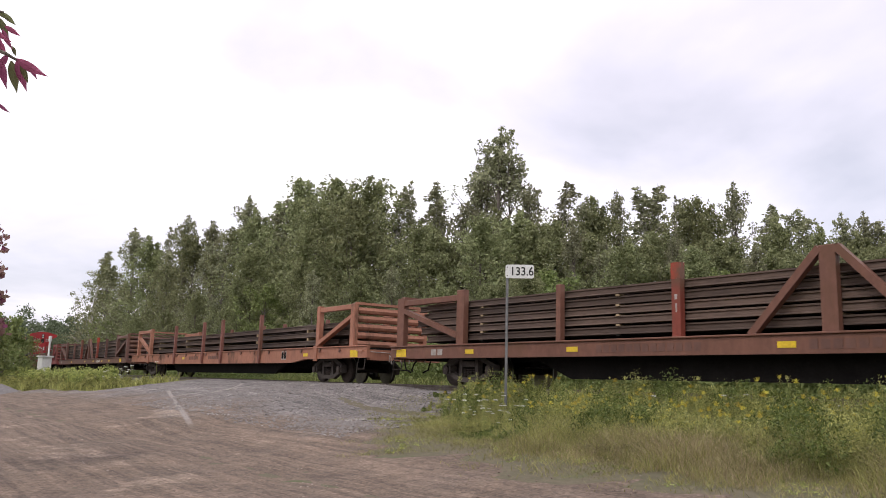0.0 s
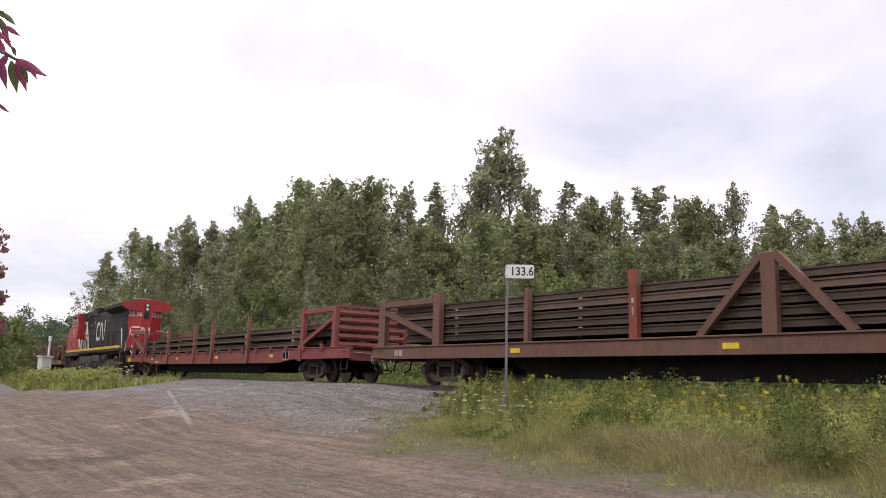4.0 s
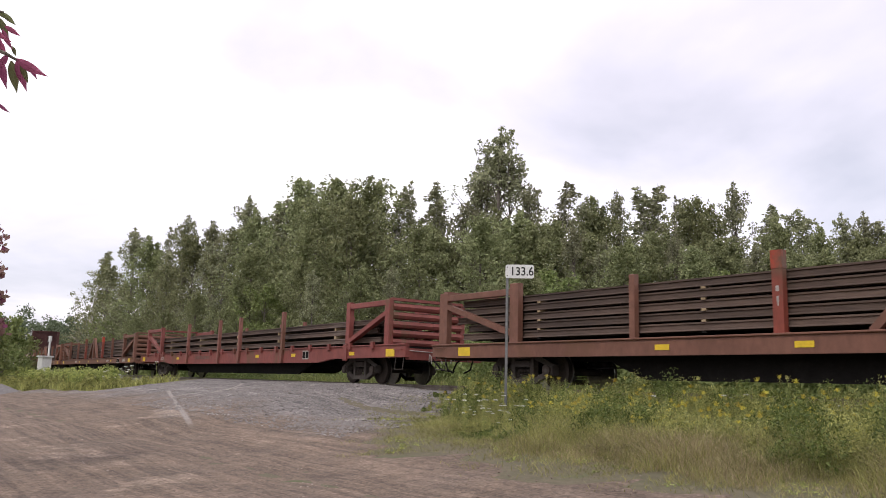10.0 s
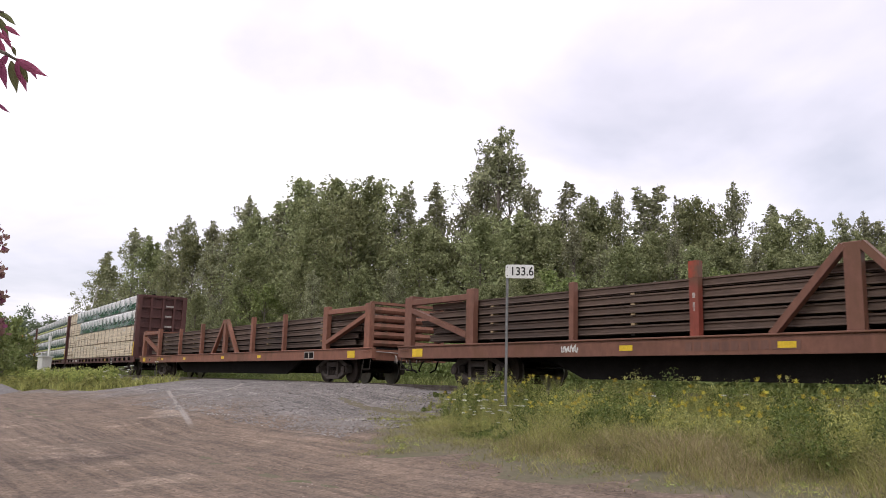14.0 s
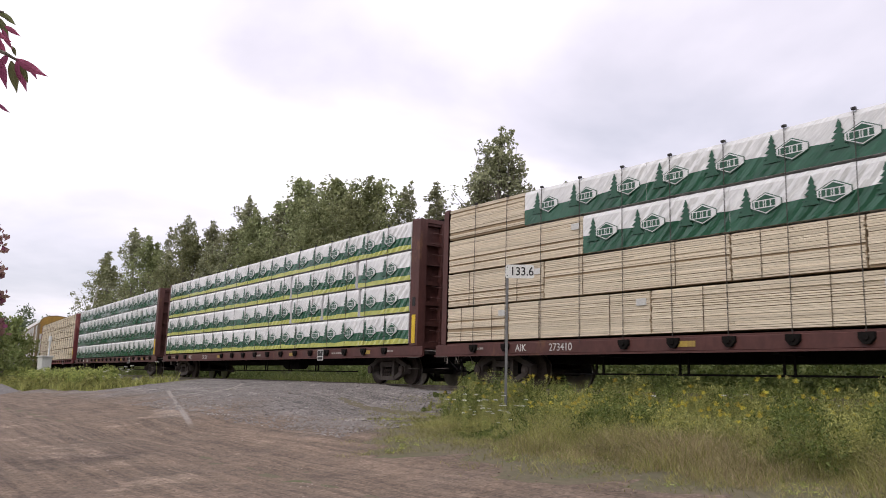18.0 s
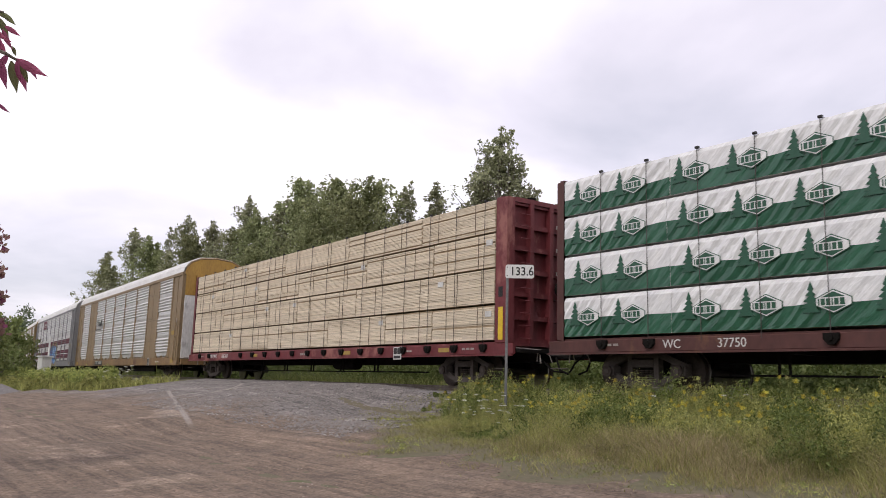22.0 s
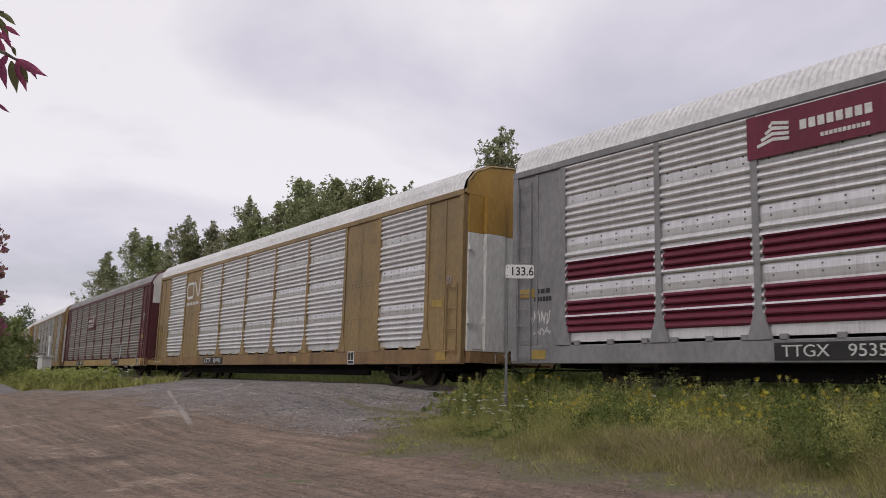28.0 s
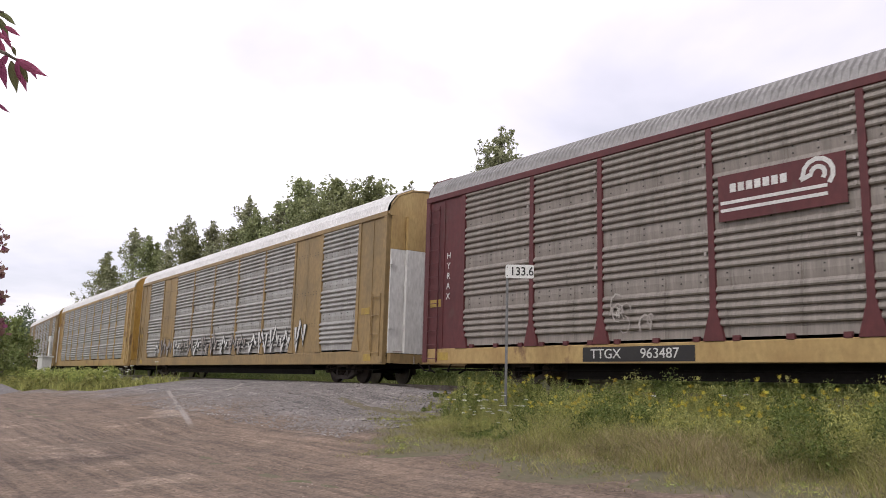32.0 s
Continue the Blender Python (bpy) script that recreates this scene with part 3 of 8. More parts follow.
def behind(az, back):
    """A spot on the bearing az (degrees left of straight across), back metres behind the line."""
    t = math.tan(radians(az))
    a, c = 0.5 * BEND * t * t, LINE_Y + back
    disc = 1 - 4 * a * c
    y = (1 - math.sqrt(disc)) / (2 * a) if disc > 0 and a > 1e-9 else 1 / (2 * a) if a > 1e-9 else c
    return -t * y, y


# the skyline: bearing, elevation of the top (degrees), metres behind the line, kind, width
SKYLINE = [(76.6, 8.1, 6.5, 2, 1.5), (75.7, 7.4, 7.5, 3, 0.9), (74.2, 9.8, 8.0, 0, 1.2), (73.2, 9.2, 9.0, 3, 1.0), (72.1, 10.2, 10.0, 2, 1.1), (71.1, 11.0, 10.5, 4, 0.9), (70.3, 9.7, 9.5, 1, 0.8), (69.5, 10.2, 11.0, 2, 1.1), (68.9, 10.8, 11.5, 4, 1.0),
           (67.8, 10.4, 11.5, 1, 0.8), (67.0, 12.7, 13.0, 0, 1.1), (66.2, 11.6, 12.0, 3, 0.9), (65.1, 12.2, 14.5, 4, 0.9), (64.0, 12.8, 14.0, 4, 1.2), (62.8, 14.1, 15.0, 1, 0.9), (60.7, 14.2, 15.0, 1, 1.0), (58.4, 14.6, 15.5, 1, 0.95), (59.6, 13.2, 12.5, 3, 1.0), (62.0, 12.6, 12.0, 3, 0.9),
           (56.9, 13.8, 18.0, 2, 1.4), (55.2, 14.2, 21.0, 2, 1.0), (53.6, 12.9, 19.0, 2, 1.2), (52.4, 14.2, 20.5, 2, 1.4), (51.4, 13.0, 17.0, 4, 1.1), (50.4, 15.6, 19.5, 0, 0.9), (48.9, 18.5, 19.0, 0, 1.15), (49.7, 16.8, 19.8, 0, 0.8), (48.2, 16.9, 20.2, 0, 0.9), (46.6, 14.4, 17.5, 4, 1.0), (47.6, 12.2, 14.0, 3, 1.0), (50.2, 12.2, 13.5, 1, 0.9),
           (44.8, 14.8, 21.0, 2, 1.3), (42.9, 13.6, 18.0, 4, 1.2), (41.9, 13.2, 18.5, 3, 0.8), (40.2, 13.8, 20.0, 4, 0.8), (38.9, 14.1, 21.5, 2, 1.5), (37.5, 14.1, 21.5, 2, 1.5), (36.5, 13.5, 20.0, 2, 0.7), (35.6, 13.1, 18.0, 1, 0.8), (34.2, 12.4, 18.0, 3, 0.8),
           (32.4, 14.1, 21.0, 0, 0.9), (31.1, 12.6, 20.5, 2, 1.3), (29.9, 11.4, 19.0, 3, 0.8), (28.4, 12.2, 22.0, 4, 1.2), (27.3, 10.6, 20.0, 3, 0.8), (25.9, 11.6, 22.0, 0, 0.9), (24.6, 11.6, 22.0, 0, 0.9), (23.4, 11.0, 22.0, 4, 1.1), (22.0, 11.4, 22.0, 1, 0.9)]
for az, el, back, k, wide in SKYLINE:
    x, y = behind(az, back)
    plant(k, x, y, math.hypot(x, y) * math.tan(radians(el)) + CAM_Z - float(land(x, y)) + 0.1, wide=wide)
# crowns that close the gaps between the tall ones
for i in range(46):
    az = 21 + 55.0 * (i / 45) ** 1.1 + rng_t.uniform(-0.4, 0.4)
    x, y = behind(az, rng_t.uniform(13, 18) if az < 66 else rng_t.uniform(8.5, 11))
    top = np.interp(az, [20, 25, 29, 33, 38, 44, 49, 52, 56, 60, 64, 67, 70, 74, 77], [10.9, 10.6, 10.2, 11.2, 11.8, 12.2, 12.6, 11.6, 11.9, 12.9, 11.4, 10.6, 9.2, 7.6, 4.4]) * rng_t.uniform(0.86, 1.0)
    plant(rng_t.choice([1, 1, 3, 3, 0]), x, y, math.hypot(x, y) * math.tan(radians(top)) + CAM_Z - float(land(x, y)), wide=rng_t.uniform(0.85, 1.1))
# lower and nearer crowns that close the wood's edge
for i in range(34):
    az = 21 + 56 * i / 33 + rng_t.uniform(-0.5, 0.5)
    back = (7 if az > 70 else 10) * rng_t.uniform(0.85, 1.2) if az < 60 else rng_t.uniform(6.0, 8.5)
    x, y = behind(az, back)
    top = np.interp(az, [20, 30, 45, 60, 70, 77], [7.0, 8.0, 8.8, 9.0, 7.2, 3.6]) * rng_t.uniform(0.7, 1.1)
    plant(rng_t.choice([1, 3, 3, 5, 4]), x, y, math.hypot(x, y) * math.tan(radians(top)) + 1.0, wide=rng_t.uniform(0.8, 1.05))

# undergrowth behind the line, one mass
rng_s = np.random.default_rng(11)
cs, rs = [], []
for i in range(1700):
    az = rng_s.uniform(18, 77.5)
    x, y = behind(az, rng_s.uniform(4.5, 9.5) if az < 68 else rng_s.uniform(4.2, 6.0))
    hh = rng_s.uniform(0.2, 1.0) ** 1.2 * (2.6 if az < 60 else 3.2)
    cs.append((x, y, float(land(x, y)) + hh))
    rs.append(rng_s.uniform(0.5, 0.95))
v, f = leaf_cloud(rng_s, cs, rs, 84, 0.105, 0.0, 1.5, 3)
shrubs = new("undergrowth", quads_mesh("undergrowth", v, f, LEAF_C))
tagged(shrubs, "tangled light green undergrowth along the wood's edge", "undergrowth", kind="stuff")
# depth of the wood
cs, rs = [], []
for i in range(2200):
    az = rng_s.uniform(18, 77)
    x, y = behind(az, rng_s.uniform(16, 30) if az < 64 else rng_s.uniform(9, 14))
    cs.append((x, y, rng_s.uniform(-0.5, 1) ** 1 * np.interp(az, [20, 35, 50, 64, 77], [4.2, 6.0, 8.6, 10, 8])))
    rs.append(rng_s.uniform(1.0, 1.8))
v, f = leaf_cloud(rng_s, cs, rs, 100, 0.16, 0.0, 1.5, 3)
wood = new("inner_wood", quads_mesh("inner_wood", v, f, LEAF_B))
tagged(wood, "dark green depth of the wood behind the edge trees", "woods", kind="stuff")
# far hazy woods along the line to the left
cs, rs = [], []
for i in range(1500):
    az = rng_s.uniform(75, 92)
    r = rng_s.uniform(215, 300)
    x, y = -r * math.sin(radians(az)), r * math.cos(radians(az))
    top = 13.6 + 1.6 * math.sin(az * 3.1) * math.sin(az * 7.7 + 1) + (2.5 if rng_s.uniform() < 0.05 else 0)
    cs.append((x, y, rng_s.uniform(0, 1) ** 0.7 * top - 1))
    rs.append(rng_s.uniform(1.2, 2.4))
v, f = leaf_cloud(rng_s, cs, rs, 60, 0.5, 0.0, 1.5, 3)
far = new("far_woods", quads_mesh("far_woods", v, f, LEAF_F))
tagged(far, "hazy far woods where the line bends away", "woods", kind="stuff")

# unseen wood added on the road's near side, behind the camera, to darken reflections
cs, rs = [], []
for i in range(1500):
    x = rng_s.uniform(-150, 90)
    y = rng_s.uniform(-48, -30) if x > -72 else rng_s.uniform(-48, -4)
    top = 11 + 2.5 * math.sin(x * 0.31) * math.sin(x * 0.13 + 1)
    cs.append((x, y, -1.3 + top * rng_s.uniform(0, 1) ** 0.8))
    rs.append(rng_s.uniform(1.4, 2.4))
v, f = leaf_cloud(rng_s, cs, rs, 44, 0.55, 0.0, 1.5, 3)
near_wood = new("roadside_wood", quads_mesh("roadside_wood", v, f, LEAF_B))
tagged(near_wood, "unseen green wood added by the road to darken reflections", "woods", kind="stuff")


# ---- the train: where each vehicle's middle lies along it, and how far it has run ----
TRAIN = []


def run(t):
    """Metres that the train has run since 16 s."""
    d = (t - 16.0) / 16.0
    return 16.0 * (13.469 * d - 0.334 * d * d / 2 + 0.0218 * d ** 3 / 3 + 0.2313 * d ** 4 / 4)


def on_line(s):
    return pose(s, line_y(s), 0, 0, 0, math.degrees(math.atan(BEND * s)))


def paint(name, c, rust=(0.13, 0.06, 0.035), spots=0.05, second=None, rough=0.6, stretch=(0.6, 1, 0.35)):
    return mat(name, c, second or tuple(v * 0.72 for v in c), 1.6, rough, 0.0, 0.12, 30, rust, spots, stretch)


# grime, taken near-black: the shade under the cars is in this colour
STEEL_D = mat("grimy_shaded_underframe", (0.016, 0.014, 0.013), (0.009, 0.008, 0.0075), 2.5, 0.95, 0.0, 0.3, 25, spec=0.1)
STEEL_B = mat("brake_dust_castings", (0.10, 0.084, 0.074), (0.052, 0.043, 0.038), 3.0, 0.85, 0.2, 0.3, 25)
WHEEL = mat("wheel_steel", (0.08, 0.062, 0.052), (0.04, 0.031, 0.027), 3, 0.7, 0.5, 0.1)
TREAD = mat("polished_tread", (0.45, 0.43, 0.41), (0.3, 0.28, 0.27), 6, 0.3, 0.9, 0.05)
WHITE_P = mat("white_paint", (0.72, 0.72, 0.70), (0.55, 0.54, 0.52), 3, 0.6, bump=0.05)
WHITE_F = mat("faded_white_paint", (0.45, 0.42, 0.39), (0.28, 0.24, 0.22), 5, 0.75, bump=0.05)
BLACK_P = mat("black_paint", (0.018, 0.018, 0.019), (0.03, 0.028, 0.027), 3, 0.55, bump=0.05)
YELLOW = mat("reflective_yellow", (0.80, 0.56, 0.03), (0.62, 0.42, 0.03), 5, 0.45, bump=0.03)
YELLOW_W = mat("dusty_yellow", (0.45, 0.32, 0.06), (0.30, 0.2, 0.07), 5, 0.7, bump=0.03)
ORANGE = paint("orange_cap", (0.46, 0.07, 0.035))
ORANGE_W = paint("worn_red_stake", (0.27, 0.062, 0.04), spots=0.07)
OLD_RAIL = mat("weathered_rail_side", (0.145, 0.098, 0.076), (0.07, 0.05, 0.042), 1.2, 0.8, 0.15, 0.1, 40, (0.17, 0.135, 0.115), 0.03, (0.25, 1, 2), rnd=0.35)
PALE_WOOD = mat("pale_dunnage", (0.42, 0.32, 0.2), (0.3, 0.22, 0.13), 4, 0.85)


def words(parent, text, x, z, size, material, y, name="lettering", stretch=1.0, face=0.0, bold=0.0):
    """Flat lettering on the side that faces the road (y: the side's plane), or turned by face degrees onto an end."""
    cu = bpy.data.curves.new(name, "FONT")
    cu.body, cu.size, cu.align_x, cu.align_y, cu.extrude = text, size, "CENTER", "CENTER", 0.003
    cu.offset = bold
    tmp = bpy.data.objects.new(name, cu)
    scene.collection.objects.link(tmp)
    me = bpy.data.meshes.new_from_object(tmp)
    bpy.data.objects.remove(tmp)
    me.materials.clear()
    me.materials.append(material)
    ob = part(name, me, material, parent, at=Matrix.Translation((x, y, z)) @ Matrix.Rotation(radians(face), 4, "Z") @ Matrix.Rotation(radians(90), 4, "X") @ Matrix.Diagonal((stretch, 1, 1, 1)))
    return ob


def bars(parent, x, z, width, height, material, y, n=1, name="lettering", gap=0.35):
    """Plain bars in place of lettering."""
    s = Shape()
    w = width / (n + (n - 1) * gap)
    for i in range(n):
        x0 = x - width / 2 + i * w * (1 + gap)
        s.box(x0, x0 + w, y - 0.004, y, z - height / 2, z + height / 2)
    return part(name, s, material, parent)


def plate(parent, name, x0, x1, z0, z1, y, material, label=""):
    return part(name, Shape().box(x0, x1, y - 0.006, y, z0, z1), material, parent, label)


def stroke(parent, pts, w, y, material, name, closed=False):
    """A painted ribbon along points (x, z) on the side's plane."""
    s = Shape()
    n = len(pts)
    le, ri = [], []
    for i, (x, z) in enumerate(pts):
        a = pts[(i - 1) % n] if closed or i > 0 else pts[i]
        b = pts[(i + 1) % n] if closed or i < n - 1 else pts[i]
        d = Vector((b[0] - a[0], b[1] - a[1]))
        d.normalize()
        le.append((x - d.y * w / 2, y, z + d.x * w / 2))
        ri.append((x + d.y * w / 2, y, z - d.x * w / 2))
    m = n if closed else n - 1
    s.add(le + ri, [(i, (i + 1) % n, n + (i + 1) % n, n + i) for i in range(m)])
    return part(name, s, material, parent)


def scribble(parent, x, z, width, height, material, y, seed, n=5, w=0.05, name="graffiti"):
    """Looping sprayed strokes that spell nothing."""
    r = random.Random(seed)
    pts = []
    for i in range(n * 7):
        u = i / (n * 7 - 1)
        pts.append((x - width / 2 + width * u + 0.12 * width / n * math.sin(i * 2.3 + seed), z + height / 2 * math.sin(i * 1.55 + seed) * r.uniform(0.5, 1.0)))
    return stroke(parent, pts, w, y, material, name)


# ---- running gear: one set of meshes for every truck ----
def wheel_mesh():
    s = Shape()
    s.disc_y(0, -0.07, 0.05, 0, 0.42, 20, 0)
    s.disc_y(0, 0.05, 0.075, 0, 0.45, 20, 1)
    s.disc_y(0, -0.09, -0.07, 0, 0.34, 20, 0, 0.40)
    s.disc_y(0, -0.13, -0.09, 0, 0.12, 12, 0)
    return s.mesh("wheel", WHEEL, TREAD)


def frame_mesh():
    """The cast side frame: an open truss over the springs, journals at both ends."""
    s = Shape()
    top, low = [(-1.02, 0.50), (-0.45, 0.75), (0.45, 0.75), (1.02, 0.50)], [(-0.95, 0.42), (-0.42, 0.17), (0.42, 0.17), (0.95, 0.42)]
    for chord, w in ((top, 0.13), (low, 0.12)):
        for (a, b), (c, d) in zip(chord, chord[1:]):
            e = 0.03 if c > a else 0
            s.bar((a - e, 0, b), (c + e, 0, d), 0.14, w, up=(0, 0, 1))
    for sg in (-1, 1):
        s.box(sg * 0.33 - 0.06, sg * 0.33 + 0.06, -0.08, 0.08, 0.17, 0.75, c=0.02)
        s.box(sg * 0.89 - 0.16, sg * 0.89 + 0.16, -0.12, 0.10, 0.31, 0.54, c=0.03)
        s.disc_y(sg * 0.89, -0.17, -0.12, 0.42, 0.12, 14, 1)
        s.disc_y(sg * 0.89, -0.185, -0.17, 0.42, 0.05, 10, 0)
    s.box(-0.27, 0.27, -0.1, 0.06, 0.50, 0.66, c=0.02)
    return s.mesh("side_frame", STEEL_B, WHEEL)


def spring_mesh():
    s = Shape()
    for dx in (-0.18, -0.06, 0.06, 0.18):
        for k in range(6):
            s.rod([(dx, 0, 0.22 + k * 0.04), (dx, 0, 0.245 + k * 0.04)], 0.052, 8)
    return s.mesh("spring_pack", WHEEL)


WHEEL_ME, FRAME_ME, SPRING_ME = wheel_mesh(), frame_mesh(), spring_mesh()
AXLE_ME = Shape().rod([(0, -0.72, 0), (0, 0.72, 0)], 0.08, 8).mesh("axle", WHEEL)
BOLSTER_ME = Shape().box(-0.2, 0.2, -1.0, 1.0, 0.36, 0.72, c=0.05).mesh("bolster", STEEL_D)
COUPLER_ME = (Shape().box(-0.05, 0.55, -0.10, 0.10, 0.74, 0.94, c=0.03).box(0.45, 0.72, -0.16, 0.06, 0.70, 0.98, c=0.04).box(0.62, 0.80, 0.02, 0.15, 0.72, 0.96, c=0.03)
              .rod([(0.3, -0.25, 0.75), (0.5, -0.3, 0.45), (0.75, -0.28, 0.36)], 0.025, 6)).mesh("coupler", STEEL_D)
LEVER_ME = Shape().rod([(0, -1.3, 0.95), (0, -0.5, 0.93), (0.15, -0.35, 0.8), (0.2, -0.3, 0.62)], 0.013, 5).mesh("uncoupling_lever", WHITE_F)


def truck(car, x, lift=0.0, name="truck"):
    t = part(name, Shape().box(-0.24, 0.24, -0.24, 0.24, 0.68, 0.82 + lift), STEEL_D, car, at=Matrix.Translation((x, 0, 0)))
    for dx in (-0.89, 0.89):
        part("axle", AXLE_ME, None, t, at=Matrix.Translation((dx, 0, 0.42)))
        for sg in (-1, 1):
            part("wheel", WHEEL_ME, None, t, at=Matrix.Translation((dx, sg * 0.76, 0.42)) @ Matrix.Rotation(0 if sg < 0 else math.pi, 4, "Z"))
    for sg in (-1, 1):
        part("side_frame", FRAME_ME, None, t, at=Matrix.Translation((0, sg * 1.0, 0)) @ Matrix.Rotation(0 if sg < 0 else math.pi, 4, "Z"))
        part("spring_pack", SPRING_ME, None, t, at=Matrix.Translation((0, sg * 1.0, 0)))
    part("bolster", BOLSTER_ME, None, t)


def draft_gear(car, half):
    for sg in (-1, 1):
        turn = Matrix.Translation((sg * half, 0, 0)) @ Matrix.Rotation(0 if sg > 0 else math.pi, 4, "Z")
        part("coupler", COUPLER_ME, None, car, at=turn)
        part("brake_hose", Shape().rod([(sg * (half - 0.1), -0.45, 0.78), (sg * (half + 0.15), -0.47, 0.62), (sg * (half + 0.38), -0.4, 0.42), (sg * (half + 0.6), -0.2, 0.4)], 0.024, 6), STEEL_D, car)
        part("angle_cock", Shape().rod([(sg * (half + 0.03), -0.62, 0.66), (sg * (half + 0.07), -0.64, 0.86), (sg * (half + 0.16), -0.64, 0.8), (sg * (half + 0.18), -0.64, 0.6)], 0.016, 5), WHITE_F, car)
        part("uncoupling_lever", LEVER_ME, None, car, at=Matrix.Translation((sg * (half + 0.03), 0, 0)))


def ladder(car, x, y, z0, z1, w=0.4, n=6, material=None, name="ladder", ends=False):
    s = Shape()
    for k in range(n):
        z = z0 + (z1 - z0) * k / max(1, n - 1)
        s.rod([(x - w / 2, y, z), (x - w / 2, y - 0.05, z), (x + w / 2, y - 0.05, z), (x + w / 2, y, z)], 0.013, 5)
    if ends:
        s.bar((x - w / 2, y - 0.03, z0 - 0.1), (x - w / 2, y - 0.03, z1 + 0.1), 0.03).bar((x + w / 2, y - 0.03, z0 - 0.1), (x + w / 2, y - 0.03, z1 + 0.1), 0.03)
    return part(name, s, material, car)


# ---- flat cars loaded with rail ----
def rail_mesh(half):
    prof = [(-0.066, 0.0), (0.066, 0.0), (0.066, 0.012), (0.01, 0.035), (0.01, 0.125), (0.036, 0.135), (0.036, 0.168), (-0.036, 0.168), (-0.036, 0.135), (-0.01, 0.125), (-0.01, 0.035), (-0.066, 0.012)]
    return Shape().prism_x(prof, -half, half).mesh("rail", OLD_RAIL)


RAIL_ME = {h: rail_mesh(h) for h in (11.45, 11.9, 11.75)}


def rail_load(mid, tiers, pitch, z0, seed, label):
    """Rows of rail lengths laid in tiers on the deck."""
    r = random.Random(seed)
    ob = thing("rail_stack", label, "rail stack", "rail loads")
    for k in range(tiers):
        for j in range(13):
            y = -1.14 + j * 0.19
            part("steel_rail", RAIL_ME[r.choice([11.45, 11.9, 11.75])], None, ob,
                 at=Matrix.Translation((r.uniform(-0.25, 0.25), y + r.uniform(-0.015, 0.015), z0 + k * pitch + (0 if k == 0 else r.uniform(0, 0.012)))))
        for x in (-9.0, -4.5, 0.2, 4.4, 9.0):
            part("dunnage", Shape().box(x - 0.05, x + 0.05, -1.2, 1.2, z0 + k * pitch - (pitch - 0.168), z0 + k * pitch + 0.0), STEEL_D if k == 0 else PALE_WOOD, ob)
    TRAIN.append((ob, mid))
    return ob


def flat_common(car, L, p, deep, seed):
    """Deck, sills, underframe, trucks, draft gear."""
    part("deck", Shape().box(-L, L, -1.36, 1.36, 1.02, 1.07), STEEL_D, car)
    zb = 0.63 if deep else 0.72
    for sg, nm in ((-1, "side_sill"), (1, "side_sill")):
        y0, y1 = sorted((sg * 1.42, sg * 1.30))
        s = Shape()
        if deep:
            prof = [(-L, 1.15), (L, 1.15), (L, 0.77), (9.3, 0.75), (8.2, zb), (-8.2, zb), (-9.3, 0.75), (-L, 0.77)]
        else:
            prof = [(-L, 1.08), (L, 1.08), (L, 0.76), (L - 1, zb), (-L + 1, zb), (-L, 0.76)]
        s.prism_y(prof, y0, y1)
        part(nm, s, p, car)
        lip = Shape().box(-L, L, *sorted((sg * 1.42, sg * 1.46)), prof[0][1] - 0.04, prof[0][1], c=0.01)
        part("sill_lip", lip, p, car)
    for sg in (-1, 1):
        part("end_sill", Shape().box(*sorted((sg * L, sg * (L - 0.2))), -1.30, 1.30, 0.70, 1.02, c=0.03), p, car)
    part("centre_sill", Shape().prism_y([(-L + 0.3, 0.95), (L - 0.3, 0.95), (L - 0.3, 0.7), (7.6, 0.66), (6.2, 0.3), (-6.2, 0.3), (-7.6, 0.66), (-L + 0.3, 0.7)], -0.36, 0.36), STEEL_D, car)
    # added near-black sheet that stands in for the shade under the flat
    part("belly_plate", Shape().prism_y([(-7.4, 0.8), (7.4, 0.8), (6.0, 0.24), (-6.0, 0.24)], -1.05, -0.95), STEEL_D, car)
    part("brake_cylinder", Shape().rod([(-2.2, -0.7, 0.55), (-1.2, -0.7, 0.55)], 0.16, 12), STEEL_D, car)
    part("brake_rod", Shape().rod([(-8.0, -0.6, 0.5), (8.0, -0.6, 0.5)], 0.018, 5), STEEL_D, car)
    truck(car, -L + 3.2)
    truck(car, L - 3.2)
    draft_gear(car, L)
    for x in (-L + 0.35, L - 0.35):
        part("sill_step", Shape().rod([(x - 0.21, -1.38, 0.78), (x - 0.21, -1.42, 0.42), (x + 0.21, -1.42, 0.42), (x + 0.21, -1.38, 0.78)], 0.014, 5), STEEL_B, car)
        part("grab_iron", Shape().rod([(x - 0.2, -1.42, 0.98), (x - 0.2, -1.48, 0.98), (x + 0.2, -1.48, 0.98), (x + 0.2, -1.42, 0.98)], 0.013, 5), p, car)
    return zb


